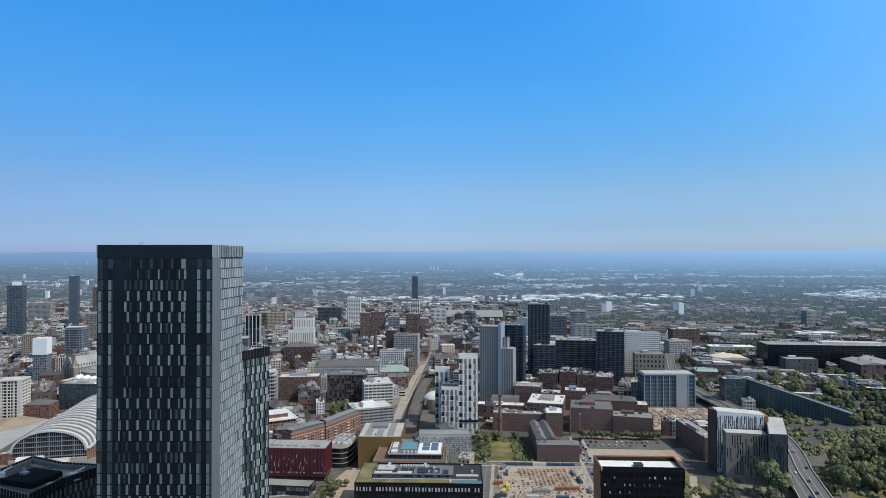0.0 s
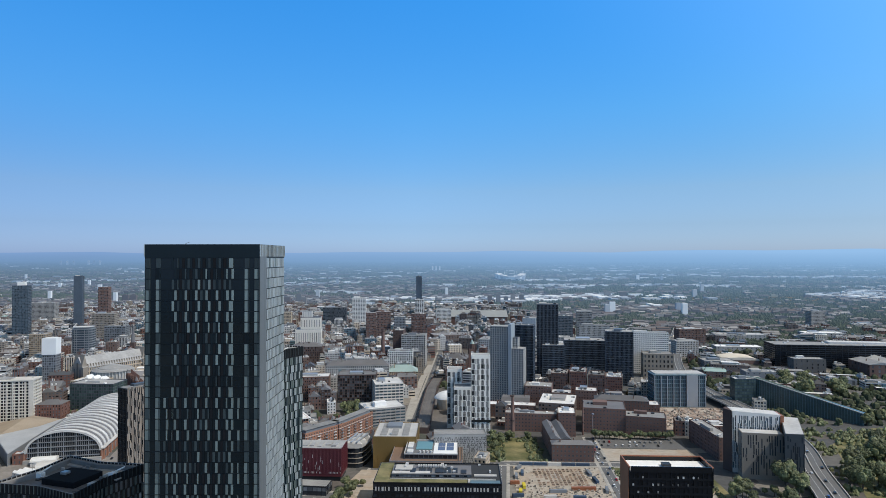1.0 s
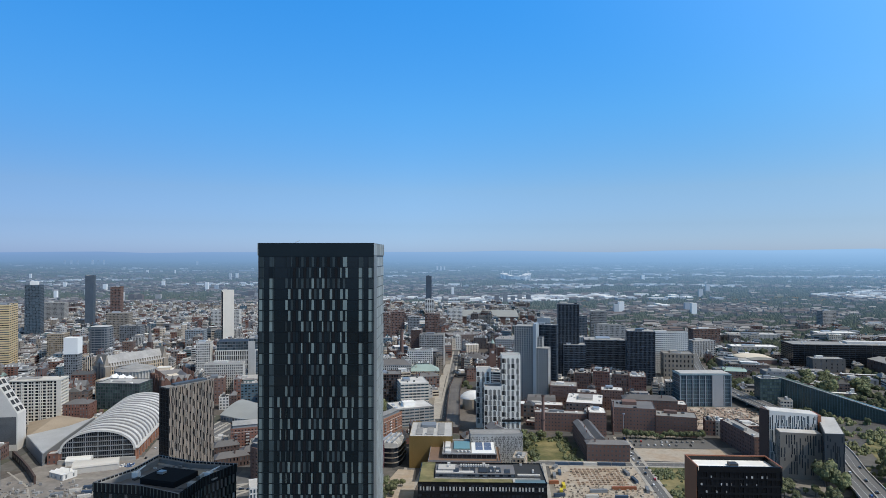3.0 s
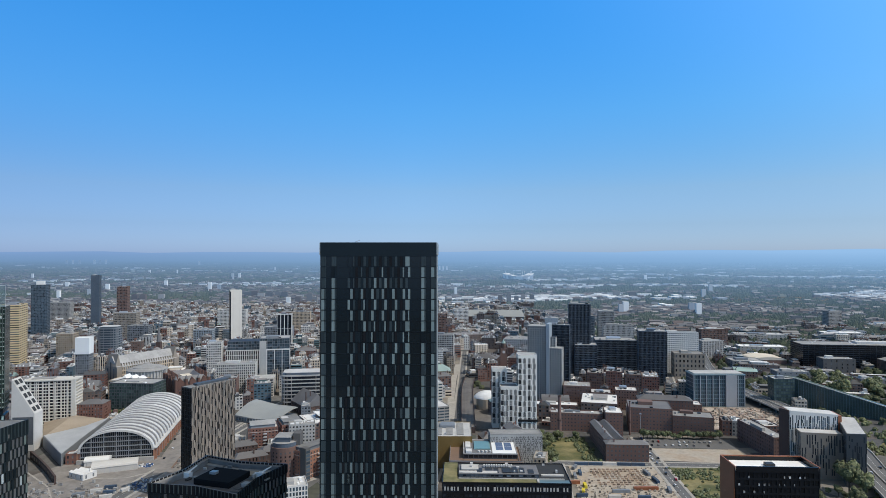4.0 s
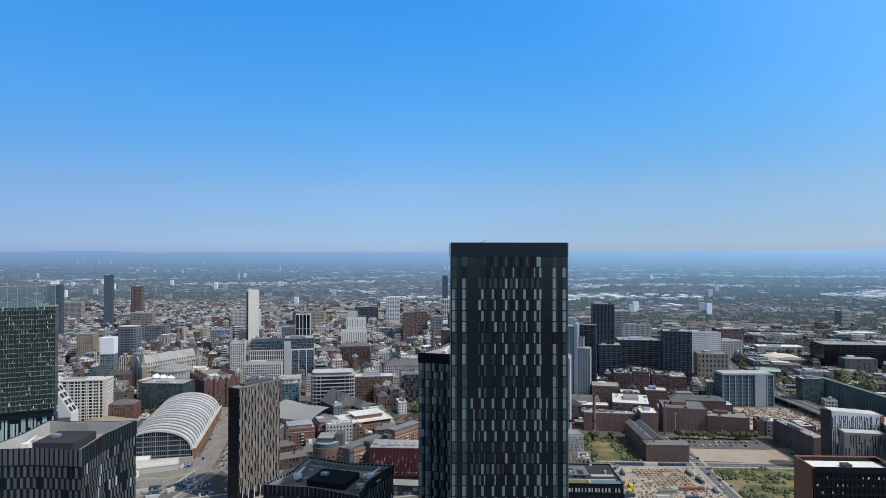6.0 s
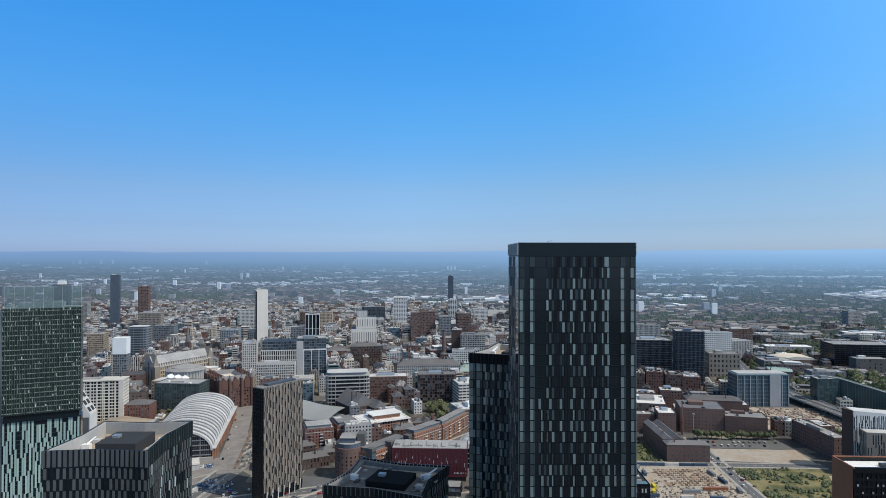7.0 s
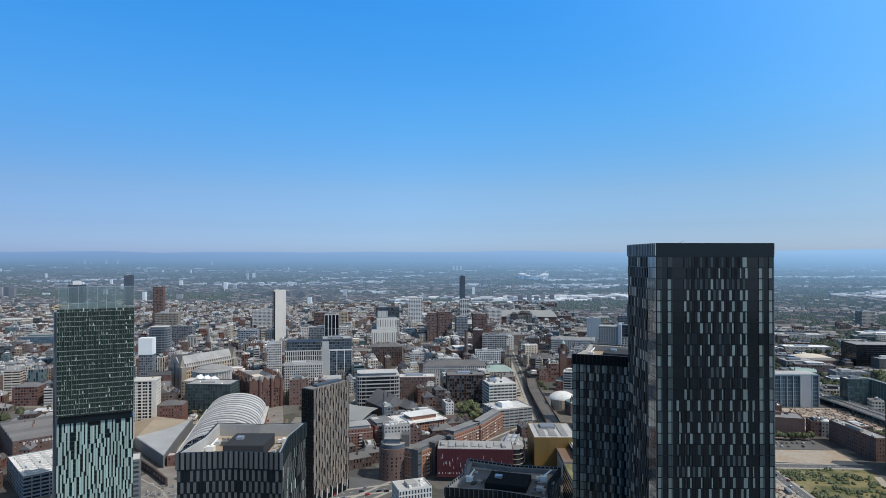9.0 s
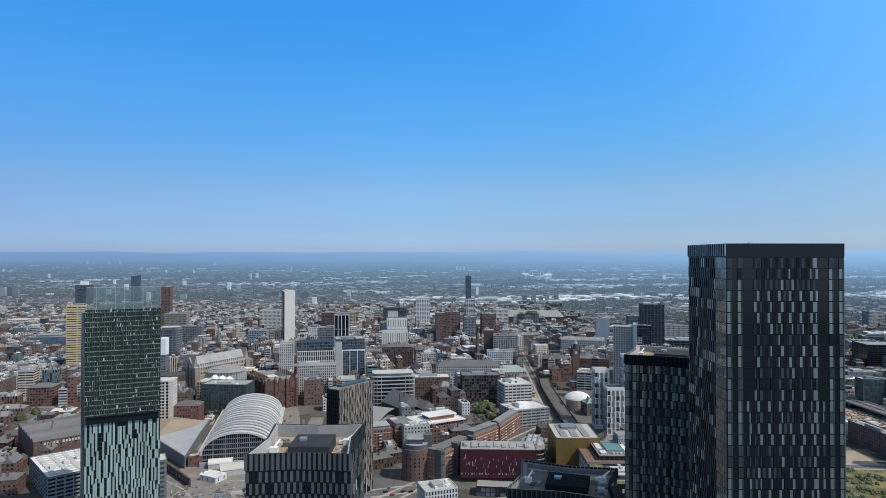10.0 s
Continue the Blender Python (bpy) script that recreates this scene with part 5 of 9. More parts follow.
g.box(-17.5, -13, 24, 44, 23, 24)
g.box(-17, -12, 10, 18, 23, 24.4)
part("fan_units", g, "roof_pale", t, kind="stuff")
mp = Geo()
mp.box(0, 6.2, 0, 9.8, 0, 0.25)
solar = mesh_of(mp, material("solar_cell", (0.1, 0.15, 0.26), rough=0.2, var=0.2), "solar_panel")
for i in range(2):
    for j in range(2):
        o = new("solar_panel", solar)
        o.parent, o.location = t, (9 + i * 7.5, 18 + j * 11, 23.4)
g = Geo()
g.box(5.5, 25.5, 9, 45, 23.0, 23.35)
part("panel_deck", g, "paint_white", t)
t = building("arts_centre", "wide dark glass arts centre with terraces and planted roof edges", -26, 455, 94, 44, 24.6, -1, wall="near_black", glass="glass_black", roof="plant_grey", bay=3.2, pier=0.5, band=1.5, clutter=0)
g = Geo()
g.box(-46.4, 22, 0.5, 7.0, 24.7, 25.7)
g.box(-46.4, -36, 7.0, 43, 24.7, 25.7)
part("planted_edge", g, "grass", t)
g = Geo()
g.box(-35, 43, 7.1, 8.0, 24.7, 26.0)
g.box(22.5, 24, 0.6, 7, 24.7, 26.0)
part("cream_upstand", g, "concrete_pale", t)
g = Geo()
g.box(24.2, 46, 0.5, 7, 24.7, 25.2)
part("glazed_roof", g, "teal_panel", t)
facade(t, 60, 20, 27.0, "black_panel", "glass", z0=24.8, x0=-35, y0=13, floor=2.2, bay=3, pier=0.5, band=0.7, name="upper_wall")
g = Geo()
g.box(-35, 25, 13, 33, 27.0, 27.4)
part("upper_roof", g, "slate", t)
g = Geo()
r3 = random.Random(61)
for k in range(9):
    x0, y0 = -34 + k * 6.4, 14 + r3.uniform(0, 2)
    g.box(x0, x0 + r3.uniform(3, 6.2), y0, y0 + r3.uniform(8, 16), 27.4, 27.4 + r3.uniform(0.2, 0.8))
part("roof_decks", g, "dark_metal", t, kind="stuff")
for deck in ((-34.5, -6, 13.6, 18, 27.42, 27.9), (-33, -20, 20, 31, 27.42, 28.3), (27, 44, 16, 19, 24.8, 25.6)):
    g = Geo()
    g.box(*deck)
    part("pale_deck", g, "concrete_pale", t)
g = Geo()
for k in range(14):
    x0, y0 = r3.uniform(-34, 42), r3.uniform(14, 40)
    zz = 27.6 if x0 < 23 and y0 < 32 else 24.8
    g.box(x0, x0 + r3.uniform(1.0, 3.0), y0, y0 + r3.uniform(1, 4), zz, zz + r3.uniform(0.8, 2.0))
for k in range(12):
    g.box(-16 + k * 1.9, -14.8 + k * 1.9, 26, 29, 27.9, 29.4)
part("roof_units", g, "roof_pale", t, kind="stuff")
g = Geo()
for k in range(38):
    x0 = -45.5 + k * 2.4
    if r3.random() < 0.8:
        g.box(x0, x0 + r3.choice([0.8, 1.1, 1.5]), -0.12, -0.02, 19.4, 22.2)
part("lit_windows", g, "concrete_pale", t, kind="stuff")

t = thing("arts_centre", "dark red ribbed metal arts block with perforated stripes", "building", -141, 529, -2)
take(-141, 529, 66, 26, -2)
g = Geo()
g.box(-32, 32, 0, 24, 4, 27.5)
part("block", g, "red_panel", t)
g = Geo()
for k in range(54):
    u = -31.6 + k * 1.19
    g.box(u, u + 0.35, -0.28, 0, 6, 27.7)
for k in range(20):
    v = 0.5 + k * 1.2
    g.box(32, 32.28, v, v + 0.35, 6, 27.7)
part("ribs", g, "red_panel", t, kind="stuff")
g = Geo()
r3 = random.Random(62)
for k in range(53):
    u = -31.2 + k * 1.19
    if r3.random() < 0.6:
        z = r3.uniform(8, 20)
        g.box(u + 0.1, u + 0.35, -0.12, 0.05, z, z + r3.uniform(1.5, 4))
    if r3.random() < 0.5:
        z = 6.5
        g.box(u + 0.05, u + 0.4, -0.12, 0.05, z, z + 1.4)
part("slots", g, "roof_pale", t, kind="stuff")
g = Geo()
g.box(-31, 31, 1, 23, 0, 4)
part("plinth", g, "glass_black", t)
g = Geo()
g.box(-31.5, 31.5, 0.6, 23.5, 27.5, 27.9)
part("roof", g, "roof_grey", t)
g = Geo()
for k in range(9):
    x0 = -29 + k * 6.5
    g.box(x0, x0 + r3.uniform(3, 5.5), r3.uniform(3, 8), r3.uniform(14, 21), 27.9, 27.9 + r3.uniform(0.6, 1.8))
part("roof_units", g, "roof_grey", t, kind="stuff")
t = thing("arts_centre", "dark curved glass hall with folded pale roof", "building", -104, 583, -8)
take(-104, 583, 26, 46, -8, False)
def ring(rx, ry, n=28):
    return [(rx * math.copysign(abs(math.cos(i * math.tau / n)) ** 0.6, math.cos(i * math.tau / n)), ry * math.copysign(abs(math.sin(i * math.tau / n)) ** 0.6, math.sin(i * math.tau / n))) for i in range(n)]
for k in range(4):
    g = Geo()
    g.prism(ring(11.4 - 0.3 * k, 21.4 - 0.3 * k), 4.4 * k, 4.4 * k + 3.9)
    part("glazing", g, "glass_black", t)
    g = Geo()
    g.prism(ring(12 - 0.3 * k, 22 - 0.3 * k), 4.4 * k + 3.9, 4.4 * k + 4.4)
    part("floor_edge", g, "stone_brown" if k < 3 else "roof_grey", t)
for k in range(6):
    g = Geo()
    g.gable(-9 + k * 0.6, 10 - (k % 2) * 3, -19 + k * 6.2, -13.6 + k * 6.2, 17.6, 20.4 + 0.6 * (k % 2), True, 1.5)
    part("roof_fold", g, "roof_pale" if k % 2 else "roof_grey", t)
for k in range(3):
    g = Geo()
    g.tube((-7 + 5 * k, -14, 20.5), (-4 + 5 * k, 14, 21.2), 0.9, 0.9, 8)
    part("roof_duct", g, "metal", t)
building("pavilion", "low grey metal roofed pavilion among trees", -138, 497, 46, 16, 7, -6, wall="glass_black", roof="roof_grey", bay=4, pier=0.4, band=0.5, clutter=0)

# ---- brick terraces ----
ter = dict(wall="brick_orange", bay=3.2, pier=1.7, band=1.7, floor=3.1, each=True)
def dress(b, w, d, h, seed):
    """Cream string courses, a set-back dark top storey and balconies on a block of flats."""
    r_ = random.Random(seed)
    for z in (h - 3.3, 3.4):
        g = Geo()
        g.box(-w / 2 - 0.12, w / 2 + 0.12, -0.12, d + 0.12, z, z + 0.35)
        part("string_course", g, "concrete_pale", b)
    g = Geo()
    g.box(-w / 2 + 2.4, w / 2 - 2.4, 2.4, d - 2, h + 0.1, h + 3.1)
    part("top_storey", g, "grey_panel", b)
    g = Geo()
    g.box(-w / 2 + 1.6, w / 2 - 1.6, 1.6, d - 1.4, h + 3.1, h + 3.4)
    part("top_roof", g, "roof_grey", b)
    for k in range(int(w / 11)):
        u = -w / 2 + 5 + k * 11 + r_.uniform(-1, 1)
        g = Geo()
        for f in range(1, int(h / 3.1)):
            g.box(u - 1.6, u + 1.6, -1.3, -0.02, f * 3.1, f * 3.1 + 0.2)
            g.box(u - 1.6, u + 1.6, -1.3, -1.22, f * 3.1 + 0.2, f * 3.1 + 1.1)
        part("balcony_stack", g, "roof_pale" if k % 2 else "grey_panel", b)
    return b


dress(building("apartment_block", "orange brick terrace with cream bands along the street", -117, 663, 62, 13, 18, 64, roof="roof_grey", **ter), 62, 13, 18, 117)
dress(building("apartment_block", "orange brick apartment row with grey roof", -143, 622, 48, 14, 18, 52, roof="slate", **ter), 48, 14, 18, 143)
dress(building("apartment_block", "long orange brick apartment block with grey stair towers", -176, 549, 52, 15, 23, 55, roof="roof_grey", **ter), 52, 15, 23, 176)
for k in range(3):
    t = thing("stair_tower", "dark grey clad stair tower between brick flats", "building", -188 + k * 14, 527 + k * 20, 55)
    take(-188 + k * 14, 527 + k * 20, 6, 6, 55)
    g = Geo()
    g.box(-2.6, 2.6, -0.8, 6, 0, 28)
    part("shaft", g, "stone_dark", t)
    g = Geo()
    for j in range(8):
        g.box(-2.0, 2.0, -0.95, -0.75, 2 + j * 3.1, 4 + j * 3.1)
    part("windows", g, "glass_blue", t, kind="stuff")


def round_block(x, y, r, h, label):
    b = thing("apartment_block", label, "building", x, y)
    take(x, y, 2 * r, 2 * r, 0, False)
    g = Geo()
    g.tube((0, 0, 0), (0, 0, h - 6), r, r, 28)
    part("drum", g, "brick_brown", b)
    g = Geo()
    for k in range(int((h - 9) / 3.1)):
        for i in range(20):
            a = math.tau * i / 20
            c, s = math.cos(a), math.sin(a)
            z = 3 + k * 3.1
            p = [(c * (r + 0.06) - s * e, s * (r + 0.06) + c * e) for e in (-0.6, 0.6)]
            g.quad((*p[0], z), (*p[1], z), (*p[1], z + 1.5), (*p[0], z + 1.5))
    part("windows", g, "glass", b, kind="stuff")
    g = Geo()
    g.tube((0, 0, h - 6), (0, 0, h - 2.6), r - 1.6, r - 1.6, 24)
    g.box(-r * 0.55, r * 0.5, -r * 0.5, r * 0.75, h - 2.6, h + 1.6)
    part("glazed_top", g, "far_dark", b)
    g = Geo()
    g.tube((0, 0, h - 2.6), (0, 0, h - 2.2), r - 1.3, r - 1.3, 24)
    g.box(-r * 0.6, r * 0.55, -r * 0.55, r * 0.8, h + 1.6, h + 2.1)
    part("roof", g, "roof_grey", b)
    g = Geo()
    g.box(r * 0.6, r * 1.15, -r * 0.1, r * 0.8, 0, h + 4)
    part("lift_tower", g, "stone_dark", b)


round_block(-211, 541, 12, 32.5, "round red brick corner block with a glazed blue top")
dress(building("apartment_block", "red brick flats with flat pale roof", -251, 611, 28, 22, 21, 20, roof="roof_pale", wall="brick_red", bay=3.2, pier=1.8, band=1.7, floor=3.1), 28, 22, 21, 251)
dress(building("apartment_block", "red brick flats with white stair strip", -226, 628, 22, 30, 20, 25, roof="roof_grey", wall="brick_red", bay=3.2, pier=1.8, band=1.7, floor=3.1), 22, 30, 20, 226)
t = building("office_building", "orange brick office with stacked white overhanging roofs", -188, 645, 48, 34, 20, 30, wall="brick_orange", roof="roof_white", bay=3, pier=1.2, band=1.4)
g = Geo()
g.box(-26, 26, -2, 36, 20.1, 20.8)
g.box(-14, 20, 6, 26, 25.0, 25.6)
part("overhanging_roof", g, "roof_white", t)
g = Geo()
g.box(-12, 18, 8, 24, 20.8, 25.0)
part("upper_storey", g, "brick_orange", t)
building("church", "dark stone church with steep slate roof", -226, 742, 30, 46, 12, 35, wall="brick_dark", roof="slate", top="gable", rise=14, bay=6, pier=4, band=3, floor=8)
building("church", "dark stone chapel with steep slate roof", -205, 735, 16, 22, 12, 35, wall="brick_dark", roof="slate", top="gable", rise=8, bay=6, pier=4, band=3, floor=8)


def curved_roof_hall(x, y, w, d, h, rise, rot, label, roof="roof_pale", wall="grey_panel", n=14):
    b = thing("concert_hall", label, "hall", x, y, rot)
    take(x, y, w, d, rot)
    g = Geo()
    g.box(-w / 2 + 0.5, w / 2 - 0.5, 0.5, d - 0.5, 0, h - 0.8)
    part("wall", g, wall, b)
    # one shell that sweeps up from a low eave to a high curved back
    g = Geo()
    m = 16
    for low in (0.0, 0.7):
        for i in range(n + 1):
            for j in range(m + 1):
                a, c = i / n, j / m
                g.v.append((-w / 2 + w * c, a * d, h + rise * math.sin(a * math.pi * 0.55) * (1.15 - 0.45 * c) + 0.7 * math.cos(c * math.tau) - low))
    s = (n + 1) * (m + 1)
    for i in range(n):
        for j in range(m):
            k = i * (m + 1) + j
            g.f.append((k, k + 1, k + m + 2, k + m + 1))
            g.f.append((s + k + m + 1, s + k + m + 2, s + k + 1, s + k))
    rim = [j for j in range(m)] + [i * (m + 1) + m for i in range(n)] + [n * (m + 1) + m - j for j in range(m)] + [(n - i) * (m + 1) for i in range(n)]
    g.f += [(a, s + a, s + c, c) for a, c in zip(rim, rim[1:] + rim[:1])]
    part("curved_roof", g, roof, b)
    b.children[1].data.polygons.foreach_set("use_smooth", [True] * len(g.f))
    g = Geo()
    for i in range(int(w / 4)):
        u = -w / 2 + 2 + i * 4
        g.box(u, u + 2.6, 0.35, 0.5, 2, h - 1.5)
    part("windows", g, "glass_blue", b, kind="stuff")
    return b


curved_roof_hall(-288, 704, 60, 38, 7, 9, -22, "concert hall with a smooth grey curved metal roof", roof="hall_metal")

# ---- hotels and offices of the centre ----
off = dict(bay=3.2, pier=1.0, band=1.4, floor=3.6)
def banded_office(label, x, y, w, d, h, rot, floor, band_mat, glass_mat, power):
    """Rounded plan; pale floor bands proud of recessed glass, columns between, a set-back top."""
    b = thing("office_building", label, "building", x, y, rot)
    take(x, y, w, d, rot)
    def plan(grow, n=40):
        out = []
        for i in range(n):
            c, q = math.cos(i * math.tau / n), math.sin(i * math.tau / n)
            out.append(((w / 2 + grow) * math.copysign(abs(c) ** power, c), d / 2 + (d / 2 + grow) * math.copysign(abs(q) ** power, q)))
        return out
    nf = round(h / floor)
    for k in range(nf):
        g = Geo()
        g.prism(plan(-0.9), k * floor, (k + 1) * floor - 1.3)
        part("glazing", g, glass_mat, b)
        g = Geo()
        g.prism(plan(0.0), (k + 1) * floor - 1.3, (k + 1) * floor)
        part("floor_band", g, band_mat, b)
    g = Geo()
    for px, py in plan(-0.3, 26):
        g.tube((px, py, 0), (px, py, nf * floor - 1), 0.35, 0.35, 5)
    part("columns", g, band_mat, b, kind="stuff")
    g = Geo()
    g.prism([(px * 0.86, d / 2 + (py - d / 2) * 0.8) for px, py in plan(0)], nf * floor, nf * floor + 3)
    part("top_storey", g, "grey_panel", b)
    g = Geo()
    g.prism([(px * 0.93, d / 2 + (py - d / 2) * 0.9) for px, py in plan(0)], nf * floor + 3, nf * floor + 3.5)
    part("roof", g, "roof_pale", b)
    return b


banded_office("white banded office with rounded corners and a set-back top", -251, 778, 55, 30, 43, 10, 4.6, "concrete", "glass_black", 0.28)
building("office_building", "white banded low office", -326, 842, 36, 28, 24, 10, wall="concrete_pale", roof="roof_pale", bay=5, pier=0.6, band=1.7)
building("office_building", "brown stone office with tan roof strip", -207, 828, 53, 26, 30, 6, wall="brick_brown", roof="roof_pale", bay=2.6, pier=1.2, band=1.5)
building("hotel", "dark brown hotel with pale upright ribs", -140, 811, 50, 30, 36, 4, wall="brick_dark", roof="roof_grey", bay=3.2, pier=0.6, band=0.6)
building("office_building", "blue glass and white office with stepped end", -95, 786, 36, 40, 30, 14, wall="stone_pale", glass="glass_blue", roof="roof_pale", bay=5, pier=0.5, band=1.7)
t = building("office_building", "grey office with blue bands and a white rooftop box", -90, 700, 46, 34, 20, 22, wall="concrete", glass="glass_blue", roof="roof_pale", bay=6, pier=0.4, band=1.7, floor=3.4)
g = Geo()
g.box(-10, 4, 10, 20, 20, 25)
part("rooftop_box", g, "roof_white", t)
b_h = building("hotel", "pale concrete hotel with long balconies and gridded end", -521, 700, 54, 22, 49, 11, wall="stone_pale", glass="glass_black", roof="roof_grey", bay=3.9, pier=0.35, band=1.0, floor=3.4, proud=1.1)
g = Geo()
for k in range(9):
    u = -26.8 + k * 6.4
    g.box(u, u + 1.5, -0.5, -0.02, 0, 48)
g.box(-27.3, 27.3, -1.2, 22.5, 49.1, 50.2)
g.box(22.6, 27.4, -1.3, -0.02, 0, 49)
part("stone_piers", g, "stone_pale", b_h, kind="stuff")
building("office_building", "dark green glass office with flat roof", -452, 747, 55, 30, 36.5, -3, wall="black_panel", glass="glass_green", roof="roof_grey", bay=3, pier=0.4, band=0.7)
t = thing("hotel_podium", "white framed podium with a roof that slants down beside the hotel", "building", -484, 604, 8)
take(-484, 604, 26, 20, 8)
g = Geo()
g.add([(-11, 0, 0), (10, 0, 0), (10, 16, 0), (-11, 16, 0), (-11, 0, 70), (10, 0, 36), (10, 16, 36), (-11, 16, 70)], [(3, 2, 1, 0), (4, 5, 6, 7), (0, 1, 5, 4), (1, 2, 6, 5), (2, 3, 7, 6), (3, 0, 4, 7)])
part("wall", g, "concrete_pale", t)
# flat dark patches stand in for the shaded recesses of the slanting roof
for k in range(5):
    a_, c_ = -9.5 + k * 4.0, 68.5 - k * 6.6
    for q in range(2):
        g = Geo()
        g.add([(a_, 1.5 + 7 * q, c_ - 0.6), (a_ + 2.6, 1.5 + 7 * q, c_ - 4.8), (a_ + 2.6, 6.5 + 7 * q, c_ - 4.8), (a_, 6.5 + 7 * q, c_ - 0.6)], [(0, 1, 2, 3)])
        for v in range(4):
            g.v[v] = (g.v[v][0], g.v[v][1], g.v[v][2] + 0.75)
        part("rooflight", g, "plant_grey", t)
g = Geo()
g.box(-10, 9, -0.1, -0.02, 6, 33)
part("glazing", g, "glass", t)
t = building("office_building", "low stone office with a white tented roof", -476, 775, 40, 26, 34, -3, wall="sandstone", roof="roof_pale", clutter=0, bay=3.4, pier=1.4, band=1.4)
g = Geo()
for k in range(3):
    g.gable(-8 + k * 9, 1 + k * 9, 5, 22, 34.2, 40.5 - k, False, 3)
part("tented_roof", g, "roof_white", t)
building("brick_building", "small brick and stone theatre with hipped roof", -482, 712, 28, 22, 20, 6, wall="brick_red", roof="slate", top="hip", rise=4, bay=3.2, pier=1.8, band=1.5)
b = thing("hotel", "ornate red terracotta hotel with gables, turrets and chimneys", "hotel", -408, 769, 37)
take(-408 - 6, 769 + 32, 46, 66, 37, False)
M["terracotta"] = material("brown_terracotta", (0.125, 0.064, 0.048), var=0.4, bump=0.2)
facade(b, 40, 62, 33, "terracotta", "glass", x0=0.0, floor=3.8, bay=3.3, pier=1.5, band=1.5, proud=0.5)
g = Geo()
g.box(0.5, 39.5, 0.5, 61.5, 32.9, 33.4)
part("roof", g, "slate", b)
g = Geo()
for a_ in ((1, 39, 1, 13), (1, 39, 48, 61)):
    g.gable(*a_, 33.4, 39.5, True, 4)
for a_ in ((1, 13, 13, 48), (27, 39, 13, 48)):
    g.gable(*a_, 33.4, 39.0, False, 0)
part("pitched_roofs", g, "slate", b, kind="stuff")
for u in (5.5, 20, 34.5):
    g = Geo()
    g.box(u - 3.6, u + 3.6, -0.7, 0.5, 24, 34)
    g.gable(u - 3.6, u + 3.6, -0.7, 5, 34, 38.5, False)
    part("gable", g, "terracotta", b)
for v in (9, 24, 39, 54):
    g = Geo()
    g.box(-0.7, 0.5, v - 3.4, v + 3.4, 24, 34)
    g.gable(-0.7, 5, v - 3.4, v + 3.4, 34, 38, True)
    part("gable", g, "terracotta", b)
for u, v in ((0, 0), (40, 0), (0, 62), (12.5, 0), (27.5, 0)):
    g = Geo()
    g.tube((u, v, 0), (u, v, 37), 2.0, 2.0, 10)
    part("turret", g, "terracotta", b)
    g = Geo()
    g.tube((u, v, 37), (u, v, 42), 2.2, 0.2, 10)
    part("turret_cap", g, "slate", b)
g = Geo()
for k in range(16):
    u, v = (2.5 + 35 * (k % 2), 4 + 7 * (k // 2))
    g.box(u, u + 1.4, v, v + 2.6, 34, 42.5)
part("chimneys", g, "terracotta", b, kind="stuff")
g = Geo()
g.box(14, 26, 16, 40, 33.4, 36.5)
part("roof_deck", g, "cream_roof", b)
# gothic hall with dormers
b = thing("town_hall", "long stone gothic hall with pale roof, dormers and gabled ends", "building", -515, 918, 62)
take(-515, 918, 112, 30, 62)
facade(b, 100, 24, 33, "sandstone", "glass", floor=6, bay=3.2, pier=1.3, band=1.8)
g = Geo()
g.gable(-50, 50, -0.5, 24.5, 32.9, 48, True)
part("roof", g, "roof_grey", b)
for k in range(22):
    u = -42 + k * 4
    g = Geo()
    g.gable(u - 0.9, u + 0.9, 0.2, 5, 33, 38, False)
    part("dormer", g, "stone_brown", b)
for sx in (-50, 44):
    g = Geo()
    g.box(sx - 1, sx + 7, -2, 26, 0, 34)
    g.gable(sx - 1, sx + 7, 1, 23, 34, 51, False)
    part("gabled_end", g, "stone_brown", b)
    for k in (-1, 0, 1):
        g = Geo()
        g.box(sx - 1.15, sx - 0.9, 12 + k * 7 - 1.3, 12 + k * 7 + 1.3, 8, 40 - abs(k) * 9)
        part("tall_window", g, "glass", b)
# round library
b = thing("library", "round pale stone library with a shallow grey dome", "building", -492, 868)
take(-492, 868, 56, 56, 0, False)
g = Geo()
g.tube((0, 0, 0), (0, 0, 33), 24.6, 24.6, 40)
part("drum", g, "concrete_pale", b)
g = Geo()
g.tube((0, 0, 33), (0, 0, 35.5), 27, 22, 40)
g.tube((0, 0, 35.5), (0, 0, 36.5), 19, 18.6, 40)
g.tube((0, 0, 36.5), (0, 0, 40), 18, 4, 40)
part("roof", g, "roof_grey", b)
g = Geo()
for i in range(40):
    a = math.tau * i / 40
    g.tube((26.3 * math.cos(a), 26.3 * math.sin(a), 2), (26.3 * math.cos(a), 26.3 * math.sin(a), 33), 0.6, 0.6, 6)
part("columns", g, "concrete_pale", b, kind="stuff")

t = building("office_building", "grey block with its upper storeys wrapped in white sheeting", -594, 884, 18, 16, 50, 8, wall="grey_panel", roof="roof_grey", bay=3, pier=1, band=1.2, clutter=0)
g = Geo()
g.box(-9.5, 9.5, -0.6, 15, 50.6, 74)
part("white_sheeting", g, "paint_white", t)
building("office_building", "beige concrete block with a grid of square windows", -730, 1060, 26, 26, 57, 10, wall="sandstone", roof="roof_grey", bay=3.4, pier=1.1, band=1.2, floor=3.6)
banded_office("dark banded glass office with rounded upper floors", -673, 1090, 34, 30, 62, 8, 4.2, "grey_panel", "glass_blue", 0.45)
building("office_building", "brown concrete office with strong horizontal bands", -758, 1310, 45, 26, 70, 10, wall="stone_brown", roof="roof_grey", bay=2.6, pier=0.7, band=1.8, floor=3.6)
